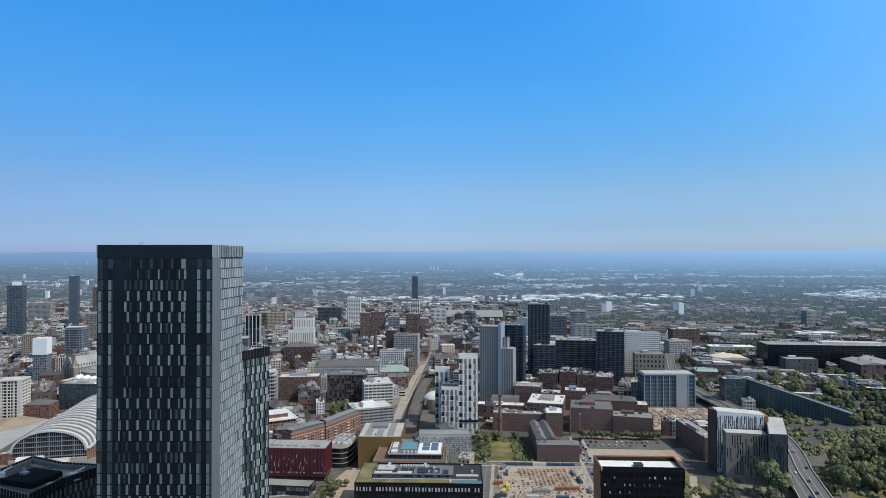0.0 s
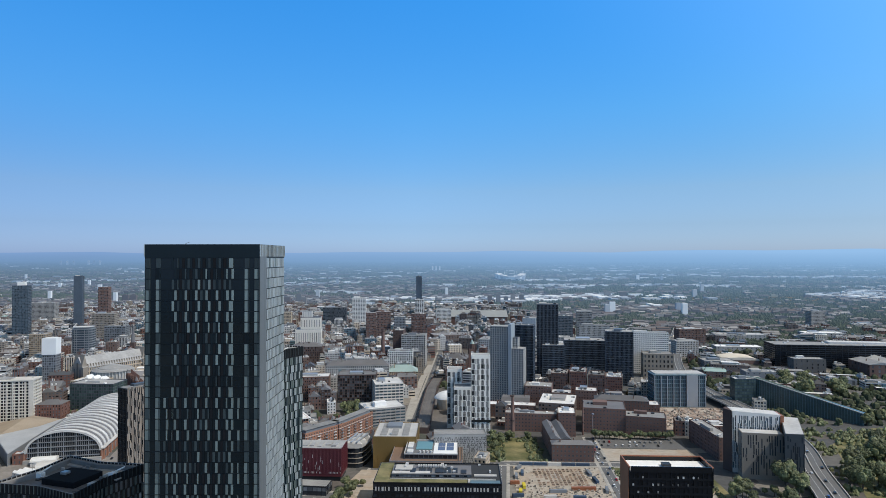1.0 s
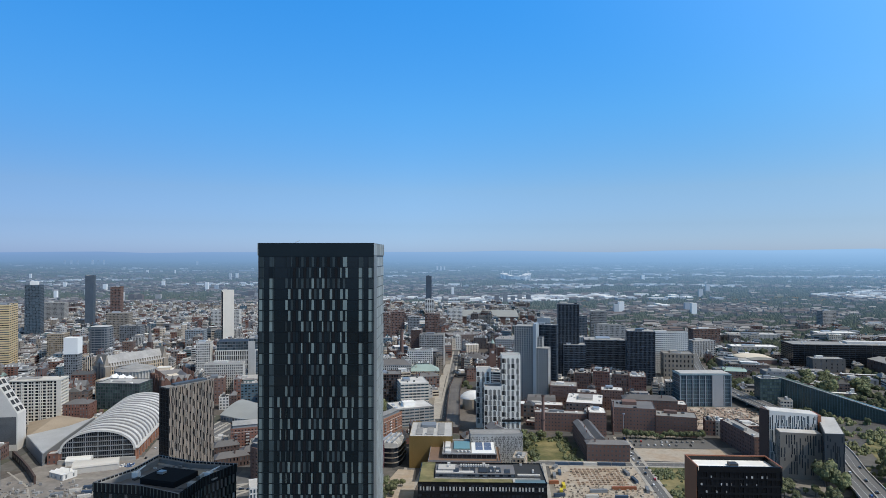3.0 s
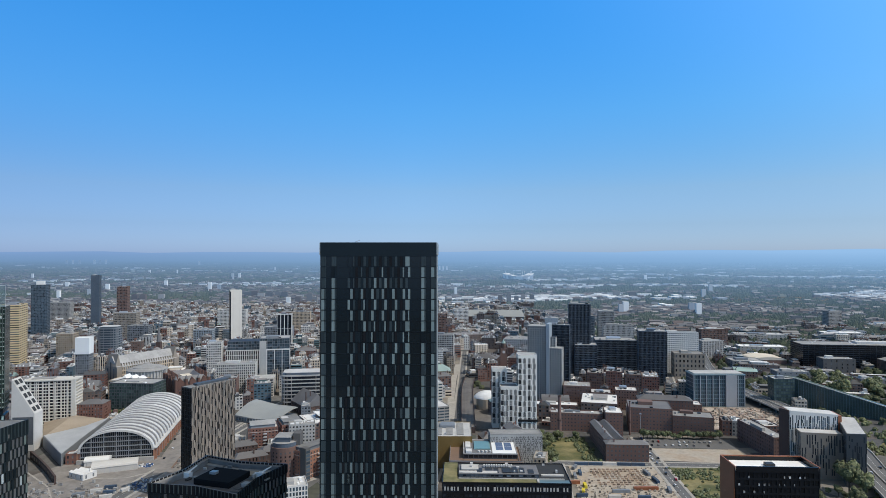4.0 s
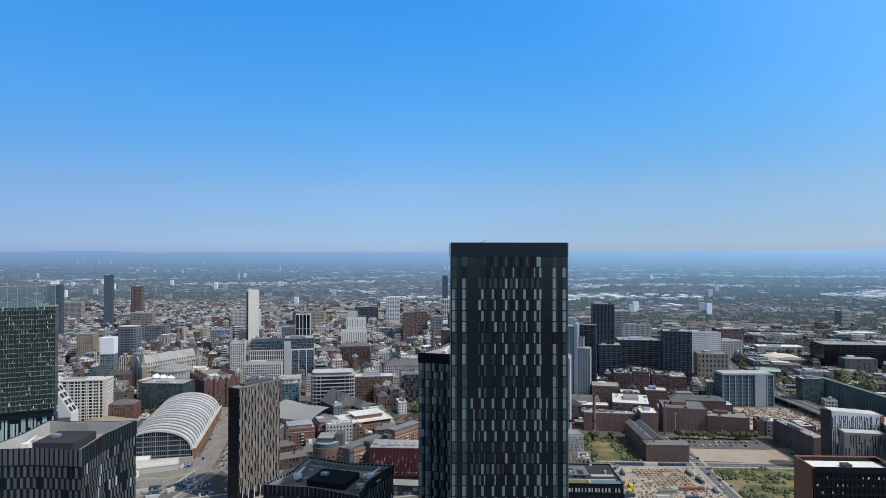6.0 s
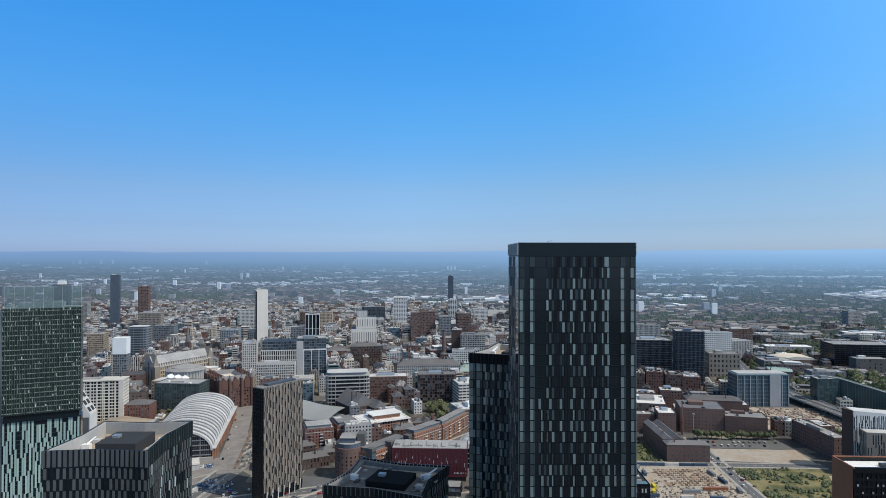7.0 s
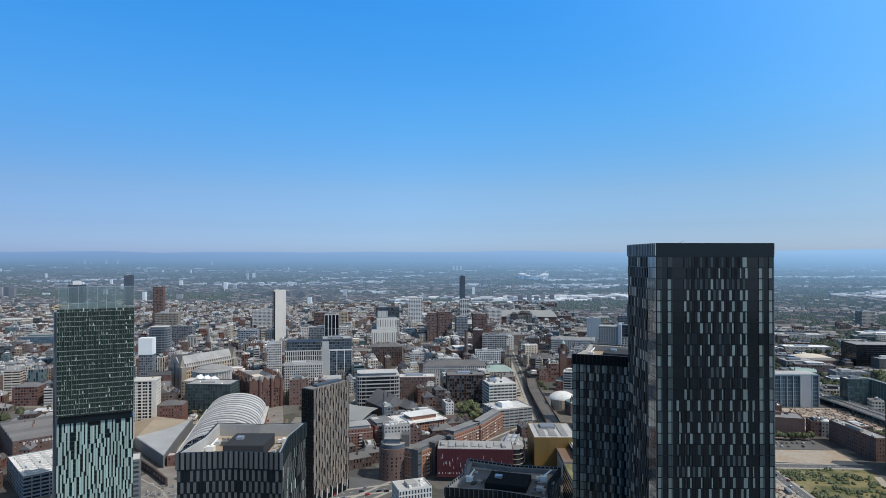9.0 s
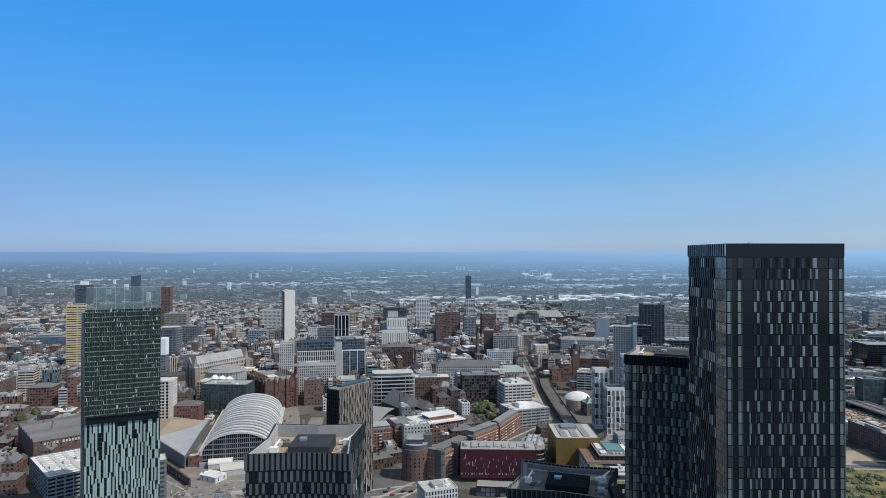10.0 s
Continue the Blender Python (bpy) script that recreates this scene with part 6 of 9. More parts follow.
building("office_building", "tall yellow-buff concrete tower with blank end", -761, 968, 30, 42, 113, 20, wall="buff_stone", roof="roof_grey", category="tower", bay=12, pier=1.2, band=2.2, floor=3.6)
t = building("office_building", "dark blue glass tower with a white service core", -1042, 1460, 33, 26, 123, 18, wall="far_dark", glass="glass_blue", category="tower", bay=3, pier=0.4, band=0.6)
g = Geo()
g.box(-7, 8, 4, 20, 123, 132)
part("rooftop_core", g, "white_stucco", t)
building("apartment_tower", "slim dark blue glass apartment tower", -995, 1610, 20, 20, 141, 15, wall="far_dark", glass="far_dark", category="tower", bay=3, pier=0.3, band=0.4)
building("apartment_tower", "red terracotta clad tower block", -866, 1500, 23, 22, 117, 10, wall="brick_brown", roof="roof_grey", category="tower", **off)
# pale slab; black strips stand in for its shaded left end
t = building("office_building", "tall pale concrete slab tower with end darkened as shade", -506, 1266, 23, 20, 121, 26, wall="cream_stone", glass="cream_stone", category="tower", bay=11, pier=9.5, band=2.0, floor=12)
g = Geo()
g.box(-11.9, -11.5, 1, 19, 20, 121)
g.box(-11.9, -9.8, -0.35, 1, 20, 119)
part("dark_glazing", g, "glass_black", t)
g = Geo()
g.box(-24, 28, -2, 30, 0, 20)
part("podium", g, "concrete_pale", t)
# white stepped bank
t = thing("office_building", "stepped white stone block with tall ribbed windows", "building", -280, 1136, 8)
take(-280, 1136, 62, 42, 8)
facade(t, 46, 38, 58, "cream_stone", "glass", floor=52, bay=3.4, pier=2.3, band=12)
facade(t, 36, 28, 79, "cream_stone", "glass", z0=58, x0=-14, y0=4, floor=23, bay=4.6, pier=3.5, band=8, name="upper_wall")
facade(t, 18, 16, 90, "concrete_pale", "grey_panel", z0=79, x0=-12, y0=12, floor=12, bay=5, pier=4, band=1, name="plant_box")
building("apartment_tower", "white and blue gridded apartment tower", -244, 1512, 33, 22, 90, 4, wall="white_stucco", glass="glass_blue", category="tower", bay=4, pier=1.4, band=1.4, floor=3.2)
building("apartment_tower", "very slim dark apartment tower on the skyline", -121, 1925, 17, 17, 130, 0, wall="far_dark", glass="far_dark", category="tower", bay=3, pier=0.3, band=0.4)
building("apartment_tower", "white framed block at the foot of the slim dark tower", -116, 1860, 26, 20, 62, 0, wall="white_stucco", glass="glass_black", bay=6, pier=1.2, band=1.2)
building("hotel", "dark glass hotel with bold white uprights", -386, 1188, 27, 22, 79, 10, wall="white_stucco", glass="glass_black", category="tower", bay=6.5, pier=1.1, band=0.3, floor=30)
t = building("office_building", "grey and teal glass corner tower with white grid", -327, 917, 42, 34, 69, 12, wall="grey_panel", glass="glass_blue", roof="roof_grey", bay=3.4, pier=0.3, band=0.5, floor=3.8)
g = Geo()
g.box(-21.6, -12, -0.5, 30, 0, 66)
part("end_slab", g, "concrete", t)
g = Geo()
g.box(-12, 21.6, -0.6, -0.02, 52, 54)
for k in range(4):
    g.box(-12 + k * 11, -11 + k * 11, -0.6, -0.02, 0, 52)
part("white_frame", g, "white_stucco", t, kind="stuff")
building("office_building", "cream gridded office block", -428, 945, 21, 24, 58, 12, wall="concrete_pale", glass="glass", bay=3, pier=1.2, band=1.3)
t = building("office_building", "wide office with dark glass upper floors over white ribs", -388, 965, 56, 36, 44, 10, wall="white_stucco", glass="glass_black", roof="roof_grey", bay=2.8, pier=1.1, band=1.0, floor=8)
facade(t, 52, 30, 58, "grey_panel", "glass_blue", z0=44.4, x0=-26, y0=3, floor=4.5, bay=4, pier=0.3, band=0.8, name="upper_wall")
building("office_building", "cream gridded office block with flat roof", -362, 852, 51, 24, 42, 10, wall="concrete_pale", roof="roof_grey", bay=2.6, pier=1.0, band=1.1, floor=3.4)
building("brick_building", "orange brick block with dark side wall", -355, 800, 24, 26, 32, 14, wall="brick_brown", roof="roof_grey", bay=4, pier=2.4, band=2)
building("brick_building", "long grey stone warehouse with mansard roof and many chimneys", -154, 905, 92, 26, 32, 4, wall="concrete", roof="slate", top="hip", rise=7, bay=3, pier=1.3, band=1.3, clutter=28)
building("office_building", "white gridded office block", -100, 1003, 40, 22, 38, 0, wall="white_stucco", bay=3, pier=1.0, band=1.2)
building("hotel", "grey concrete hotel with brick flank", -84, 1082, 42, 30, 54, -4, wall="concrete", bay=3, pier=0.9, band=1.2)
building("brick_building", "dark brick block beside the concrete hotel", -112, 1100, 18, 30, 60, -4, wall="brick_dark", bay=4, pier=3, band=2.6)
building("brick_building", "stone hall with green copper roof", -90, 925, 46, 30, 20, 4, wall="sandstone", roof="copper", top="hip", rise=8, **off)
for x, y, w, h, wall in ((-200, 1400, 22, 64, "brick_brown"), (-172, 1405, 32, 66, "brick_brown"), (-92, 1400, 32, 62, "brick_brown"), (-134, 1390, 26, 56, "grey_panel"), (-40, 1690, 40, 48, "white_stucco"), (-430, 1500, 44, 56, "sandstone"), (-470, 1560, 60, 50, "brick_brown"), (-320, 1600, 60, 60, "black_panel"), (-620, 1560, 70, 56, "concrete_pale"), (-700, 1250, 40, 50, "grey_panel"), (-560, 1230, 36, 44, "blue_panel"), (-820, 1200, 60, 30, "concrete_pale"), (-420, 1270, 56, 46, "grey_panel"), (-1180, 1750, 60, 60, "concrete"), (955, 1672, 38, 45, "concrete"), (500, 1350, 60, 34, "brick_brown"), (430, 1190, 44, 30, "concrete")):
    building("office_building", {"brick_brown": "brown brick block", "grey_panel": "grey panelled office block", "white_stucco": "white stuccoed office block", "sandstone": "buff stone block", "black_panel": "black glass block", "concrete_pale": "pale concrete block", "blue_panel": "blue-grey panelled block", "concrete": "grey concrete block"}[wall] + " above the town's roofs", x, y, w, 24, h, 6, wall=wall, **off)
# railway station shed
b = thing("railway_station", "railway station with long ridged pale train shed roofs", "building", 45, 1735, -4)
take(45, 1735, 190, 160, -4)
g = Geo()
g.box(-90, 90, 2, 150, 0, 24)
part("brick_wall", g, "brick_brown", b)
for k in range(5):
    g = Geo()
    g.gable(-92, 92, 30 * k, 30 + 30 * k, 24, 31, True, 3)
    part("train_shed", g, "hall_metal", b)
# railway warehouse, car park, halls at the foot of the hotel tower
building("warehouse", "huge brown brick railway warehouse with ridged grey roof", -522, 599, 100, 80, 22, 43, wall="brick_brown", roof="slate", top="gable", rise=2.6, ridges=6, bay=4, pier=2.4, band=2.4, floor=4, clutter=12)
sign = thing("roof_lettering", "row of weathered cream letters along the warehouse wall", "sign", -522, 599, 43)
for k in range(34):
    if k % 7 != 5:
        g = Geo()
        g.box(-42 + k * 2.5, -40.4 + k * 2.5, -0.35, -0.02, 17.6, 19.8)
        part("letter_bar", g, "concrete_pale", sign)
t = building("car_park", "multi-storey car park with white deck roof", -472, 505, 60, 68, 18, 44, wall="grey_panel", glass="glass_black", roof="roof_white", bay=6, pier=0.8, band=1.3, floor=3.2, clutter=0)
g = Geo()
for k in range(6):
    g.box(-26 + k * 9.4, -22.5 + k * 9.4, 4, 64, 18.2, 18.9)
for k in range(9):
    g.box(-27, 27, 5 + k * 7, 5.5 + k * 7, 18.2, 19.3)
part("deck_ramps", g, "roof_pale", t, kind="stuff")
g = Geo()
for k in range(5):
    g.box(-24 + k * 11, -20 + k * 11, 20 + 7 * (k % 3), 25 + 7 * (k % 3), 18.2, 21.0)
part("stair_heads", g, "white_stucco", t, kind="stuff")
building("brick_building", "dark brick warehouse with slate roof", -560, 480, 30, 60, 14, 44, wall="brick_dark", roof="slate", top="gable", rise=4, bay=4, pier=2.4, band=2.2)
b = thing("exhibition_annexe", "low grey metal clad annexe beside the arched hall", "building", 0, 0)
g = Geo()
g.prism([(-419, 560), (-433, 624), (-446, 690), (-452, 653), (-474, 618)], 0, 11)
part("wall", g, "grey_panel", b)
g = Geo()
g.prism([(-419.5, 561), (-433.6, 624), (-446.5, 688), (-452.6, 653), (-473, 618)], 11, 11.5)
part("roof", g, "annexe_roof", b)
b = thing("exhibition_foyer", "exhibition foyer with a buff tent-like roof", "building", 0, 0)
g = Geo()
g.prism([(-475, 619), (-453, 654), (-448, 690), (-494, 706), (-511, 676)], 0, 9)
part("wall", g, "sandstone", b)
g = Geo()
P = [(-475, 619, 9), (-453, 654, 9), (-448, 690, 9), (-494, 706, 9), (-511, 676, 9)]
for i in range(5):
    g.add([P[i], P[(i + 1) % 5], (-480, 670, 15)], [(0, 1, 2)])
part("roof", g, "sandstone", b)
take(-450, 640, 60, 120, 25, False)
b.children[1].data.materials[0] = M["cream_roof"]
building("brick_building", "small dark red brick lodge at the hall's corner", -412, 566, 12, 10, 9, 13, wall="brick_red", roof="roof_pale", bay=4, pier=2.5, band=2, clutter=0)
t = thing("retaining_wall", "dark brick retaining wall with blind arches along a street", "wall", 0, 0)
W = [(-462, 583), (-440, 562), (-418, 540), (-396, 516)]
g, ar = Geo(), Geo()
for (xa, ya), (xb, yb) in zip(W, W[1:]):
    dv = Vector((xb - xa, yb - ya)).normalized()
    nv = Vector((-dv.y, dv.x)) * 0.8
    g.prism([(xa - nv.x, ya - nv.y), (xb - nv.x, yb - nv.y), (xb + nv.x, yb + nv.y), (xa + nv.x, ya + nv.y)], 0, 7)
    for q in range(4):
        p = Vector((xa, ya)) + dv * (4 + q * 7) - nv * 1.05
        ar.quad((p.x - dv.x * 2, p.y - dv.y * 2, 0.5), (p.x + dv.x * 2, p.y + dv.y * 2, 0.5), (p.x + dv.x * 1.6, p.y + dv.y * 1.6, 5), (p.x - dv.x * 1.6, p.y - dv.y * 1.6, 5))
part("masonry", g, "brick_dark", t)
part("arches", ar, "glass_black", t, kind="stuff")
building("shed", "low white ridged shed beside the forecourt", -386, 528, 18, 13, 5, -25, wall="white_stucco", roof="roof_white", top="gable", rise=1.2, ridges=3, clutter=0, bay=6, pier=5, band=2)
building("brick_building", "brown brick Victorian offices with stone bands", -702, 790, 30, 24, 24, 8, wall="brick_red", roof="slate", top="hip", rise=4, **off)
building("office_building", "long pale office range with rows of windows", -790, 870, 90, 24, 24, 8, wall="concrete_pale", bay=3, pier=1.2, band=1.4)
building("church", "stone church with square tower", -570, 705, 36, 20, 14, 10, wall="sandstone", roof="slate", top="gable", rise=7, bay=5, pier=3, band=3, floor=7)
# churches
for x, y, h in ((-297, 1330, 64), (-600, 1130, 70)):
    b = thing("church_spire", "dark stone church spire above the roofs", "church", x, y)
    g = Geo()
    g.box(-4, 4, -4, 4, 0, h * 0.5)
    part("tower", g, "brick_dark", b)
    g = Geo()
    g.tube((0, 0, h * 0.5), (0, 0, h), 4.2, 0.2, 8)
    part("spire", g, "slate", b)
    take(x, y, 10, 10, 0, False)
b = thing("clock_tower", "brown brick clock tower with a small green cupola", "tower", 15, 975)
take(15, 975, 16, 16, 0, False)
g = Geo()
g.box(-5.5, 5.5, -5.5, 5.5, 0, 47)
part("shaft", g, "brick_brown", b)
for sx in (-1, 1):
    for sy in (-1, 1):
        g = Geo()
        g.tube((sx * 5.2, sy * 5.2, 40), (sx * 5.2, sy * 5.2, 52), 1.2, 0.6, 8)
        part("corner_turret", g, "brick_dark", b)
g = Geo()
g.tube((0, -5.6, 42), (0, -5.45, 42), 2.2, 2.2, 20)
part("clock_face", g, "roof_pale", b)
g = Geo()
g.tube((0, 0, 47), (0, 0, 55), 4.6, 3.4, 8)
part("lantern", g, "brick_dark", b)
g = Geo()
g.tube((0, 0, 55), (0, 0, 61), 3.6, 0.4, 10)
part("cupola", g, "copper", b)
building("hotel", "large dark red brick hotel beside the clock tower", 46, 985, 46, 44, 30, -14, wall="brick_red", roof="slate", top="hip", rise=6, ridges=3, bay=3, pier=1.5, band=1.4, floor=4, clutter=20)
building("hotel", "dark brick hotel wing with many chimneys", -14, 1000, 40, 34, 27, -14, wall="brick_dark", roof="slate", top="hip", rise=6, ridges=2, bay=3, pier=1.5, band=1.4, floor=4, clutter=16)
# white dome at the rail yard
b = thing("domed_pavilion", "white shell-domed pavilion beside the railway", "building", -21.5, 785)
take(-21.5, 785, 36, 30, 0, False)
g = Geo()
N = 20
for i in range(6):
    a0, a1 = i / 6 * math.pi / 2, (i + 1) / 6 * math.pi / 2
    for j in range(N):
        c0, c1 = math.tau * j / N, math.tau * (j + 1) / N
        P = [(17 * math.cos(a) * math.cos(c), 13 * math.cos(a) * math.sin(c), 13 + 9 * math.sin(a) ** 1.3) for a, c in ((a0, c0), (a0, c1), (a1, c1), (a1, c0))]
        g.quad(*P)
part("dome", g, "roof_white", b)
g = Geo()
g.tube((0, 0, 0), (0, 0, 13), 13.5, 13.5, 20)
part("drum", g, "sandstone", b)
building("office_building", "low white office with blue glazing at a street corner", -188, 472, 26, 20, 15, 20, wall="white_stucco", glass="glass_blue", roof="roof_pale", bay=2.4, pier=0.9, band=0.9)
for x, y, w, h, r in ((-246, 560, 30, 9, 30), (-262, 590, 24, 10, 30), (-232, 575, 20, 10, 30)):
    building("house", "dark brick house with hipped slate roof", x, y, w, 14, h, r, wall="brick_dark", roof="slate", top="hip", rise=4, bay=3, pier=1.7, band=1.6)

# ---- sheds and works beyond the motorway ----
b = thing("warehouse", "long shed with a shallow cream arched roof", "building", 497, 1112, -4)
take(497, 1112, 62, 50, -4)
g = Geo()
g.box(-29, 29, 0.5, 49.5, 0, 7)
part("wall", g, "brick_brown", b)
g = Geo()
for i in range(10):
    a0, a1 = math.pi * i / 10, math.pi * (i + 1) / 10
    g.add([(-30 * math.cos(a0), 0, 7 + 5 * math.sin(a0)), (-30 * math.cos(a1), 0, 7 + 5 * math.sin(a1)), (-30 * math.cos(a1), 50, 7 + 5 * math.sin(a1)), (-30 * math.cos(a0), 50, 7 + 5 * math.sin(a0))], [(0, 1, 2, 3)])
    g.add([(0, 0.2, 7), (-30 * math.cos(a0), 0.2, 7 + 5 * math.sin(a0)), (-30 * math.cos(a1), 0.2, 7 + 5 * math.sin(a1))], [(0, 2, 1)])
part("arched_roof", g, "cream_roof", b)
low = dict(bay=9, pier=6.5, band=2.6, floor=6)
building("warehouse", "low grey sheet-roofed works shed", 445, 1082, 52, 36, 10, -4, wall="grey_panel", roof="roof_grey", clutter=2, **low)
building("office_building", "blue-green glass block joined to the glazed wedge", 357, 799, 26, 18, 34, -3, wall="glass_blue", glass="glass_green", roof="roof_pale", keep=False, bay=3, pier=0.3, band=0.7, clutter=3)
building("brick_building", "red-brown brick hall with white framed end", 660, 990, 40, 60, 20, -4, wall="brick_brown", roof="roof_grey", top="gable", rise=4, **low)
building("warehouse", "white vaulted shed behind the brick hall", 694, 1004, 26, 70, 19, -4, wall="white_stucco", roof="roof_pale", top="gable", rise=5, **low)
building("office_building", "dark grey works block with pale roof units", 569, 1030, 50, 24, 22, -6, wall="stone_dark", roof="roof_grey", clutter=8, **low)
for x, y, w, d, h, roof in ((520, 960, 44, 30, 8, "roof_pale"), (470, 985, 50, 26, 9, "roof_grey"), (430, 940, 40, 24, 7, "roof_white"), (560, 930, 40, 24, 8, "slate"), (400, 1010, 46, 22, 8, "roof_grey"), (420, 1300, 70, 30, 10, "roof_pale"), (560, 1260, 90, 34, 9, "roof_white"), (700, 1300, 70, 40, 10, "roof_pale"), (480, 1420, 60, 30, 9, "cream_roof"), (650, 1450, 110, 40, 10, "roof_pale"), (860, 1480, 90, 40, 10, "roof_white"), (380, 1560, 90, 30, 9, "roof_pale"), (820, 1290, 60, 30, 9, "roof_grey"), (250, 1600, 80, 34, 10, "roof_white"), (930, 1250, 80, 30, 9, "roof_pale")):
    building("warehouse", {"roof_pale": "low pale-roofed industrial shed among trees", "roof_grey": "low grey-roofed works shed among trees", "roof_white": "low white-roofed distribution shed among trees", "slate": "low slate-roofed works among trees", "cream_roof": "low cream-roofed shed among trees"}[roof], x, y, w, d, h, -6, wall="grey_panel" if w < 60 else "concrete", roof=roof, clutter=5, **low)
for x, y, w, d, h, wall in ((-270, 1082, 52, 30, 34, "brick_dark"), (-318, 1070, 34, 30, 28, "brick_red"), (-225, 1090, 30, 30, 28, "brick_brown")):
    building("brick_building", "tall Victorian warehouse with slate roof and chimneys", x, y, w, d, h, 8, wall=wall, roof="slate", top="hip", rise=5, ridges=2, clutter=14, bay=3, pier=1.5, band=1.4, floor=4)

# ---- roads, yards, fields ----
M["worn_road"] = material("worn_pale_road", (0.235, 0.215, 0.195), var=0.6, grain=0.3, stain=0.08)
M["rail_bed"] = material("rail_ballast", (0.15, 0.135, 0.12), var=0.6, grain=0.3)
plot("pavement", "pale paved square beside the exhibition hall", [(-450, 466), (-318, 466), (-306, 560), (-330, 740), (-345, 740), (-335, 590), (-420, 570)], "worn_road", 0.10, "pavement")
plot("construction_yard", "bare sandy construction yard with stored materials", [(35, 470), (112, 470), (116, 520), (118, 570), (40, 573)], "sand", 0.12, "ground")
plot("vacant_lot", "bare earth lot beyond the street", [(128, 585), (212, 575), (215, 618), (132, 622)], "sand", 0.12, "ground")
plot("scrub", "scrubby green waste ground with a worn path", [(126, 478), (206, 476), (209, 562), (129, 568)], "grass", 0.12, "grass")
plot("forecourt", "sunlit pale paved forecourt between the arts buildings", [(-112, 470), (-78, 470), (-80, 555), (-96, 556), (-104, 520)], "sand", 0.5, "pavement")
plot("car_park_ground", "grey asphalt car park below the mill", [(128, 624), (216, 620), (222, 652), (132, 655)], "asphalt", 0.12, "car park")
plot("demolition_site", "reddish bare earth of a cleared building site", [(215, 690), (330, 690), (345, 790), (228, 792)], "rubble", 0.12, "ground")
plot("field", "rough grass field with yellowing patches behind the mill", [(20, 580), (72, 580), (66, 655), (24, 660)], "grass", 0.12, "grass")
plot("verge", "green verge with shrubs by the motorway", [(300, 470), (520, 470), (560, 700), (450, 700), (370, 640)], "grass", 0.08, "grass")
plot("rail_yard", "brown railway land with tracks", [(-84, 690), (-12, 690), (26, 900), (-62, 900)], "rail_bed", 0.12, "ground")
plot("street_corner", "pale paved street corner with worn asphalt", [(-262, 470), (-196, 470), (-176, 535), (-160, 575), (-170, 580), (-205, 528), (-262, 545)], "asphalt", 0.1, "road")
strip("pavement", "sunlit pale pavement curving round the corner block", [(-232, 509), (-218, 509.5), (-206, 512), (-196, 519), (-183, 534)], 6, "paving", 0.24, "pavement")
TAKEN.extend([(-318, 570, 18, 35, 0), (-330, 630, 20, 35, 0), (-345, 690, 20, 35, 0), (-368, 750, 18, 35, 0), (-384, 800, 16, 20, 0), (-215, 510, 40, 34, 0), (-139, 752, 15, 40, 0), (165, 520, 46, 50, 0), (-345, 500, 30, 26, 0), (-425, 530, 45, 40, 0), (-178, 500, 34, 26, 0), (-60, 470, 14, 40, 0), (245, 490, 50, 32, 0), (90, 520, 62, 60, 0), (172, 605, 50, 55, 0), (280, 740, 66, 54, 0), (45, 618, 30, 44, 0), (-42, 800, 13, 130, 0.1), (430, 585, 120, 120, 0), (-380, 545, 70, 40, 0), (-330, 660, 20, 90, 0.2)])
for i_, (a, b_, wd) in enumerate((((-62, 640), (-40, 1250), 8), ((20, 460), (30, 575), 9), ((25, 576), (215, 570), 9), ((118, 480), (128, 660), 8), ((-330, 480), (-300, 800), 12), ((-240, 480), (-60, 720), 11), ((-480, 480), (-700, 1200), 12), ((-320, 560), (-180, 1500), 12), ((-160, 480), (-95, 500), 14), ((-95, 440), (-82, 560), 12), ((-310, 480), (-210, 515), 12), ((250, 900), (420, 1500), 12))):
    strip("road", "grey asphalt city street", [a, b_], wd, "asphalt", 0.16 + i_ * 0.015)
    dv = (Vector(b_) - Vector(a)).normalized()
    nv = Vector((-dv.y, dv.x))
    for sgn in (-1, 1):
        o = nv * sgn * (wd / 2 + 1.5)
        strip("pavement", "pale flagged pavement with a raised kerb", [(a[0] + o.x, a[1] + o.y), (b_[0] + o.x, b_[1] + o.y)], 2.8, "paving", 0.3 + i_ * 0.006, "pavement")
    ln = Geo()
    for k in range(int((Vector(b_) - Vector(a)).length / 7)):
        p = Vector(a) + dv * (k * 7 + 1)
        q = p + dv * 3
        ln.quad((p.x - nv.x * 0.12, p.y - nv.y * 0.12, 0.175 + i_ * 0.015), (p.x + nv.x * 0.12, p.y + nv.y * 0.12, 0.175 + i_ * 0.015), (q.x + nv.x * 0.12, q.y + nv.y * 0.12, 0.175 + i_ * 0.015), (q.x - nv.x * 0.12, q.y - nv.y * 0.12, 0.175 + i_ * 0.015))
    tagged(new("lane_markings", mesh_of(ln, M["paint_white"], "lane_markings")), "broken white centre line of a city street", "road marking", kind="stuff")
    n = int((Vector(b_) - Vector(a)).length / 14) + 1
    for k in range(n + 1):
        p = Vector(a).lerp(Vector(b_), k / n)
        TAKEN.append((p.x, p.y, wd * 0.6, wd * 0.6, 0))


def bezier(p, k):
    out = []
    for i in range(len(p) - 1):
        p0, p1, p2, p3 = (Vector(p[max(0, min(len(p) - 1, i + j))]) for j in (-1, 0, 1, 2))
        for s in range(k):
            t = s / k
            out.append(0.5 * ((2 * p1) + (p2 - p0) * t + (2 * p0 - 5 * p1 + 4 * p2 - p3) * t * t + (3 * p1 - p0 - 3 * p2 + p3) * t ** 3))
    out.append(Vector(p[-1]))
    return out


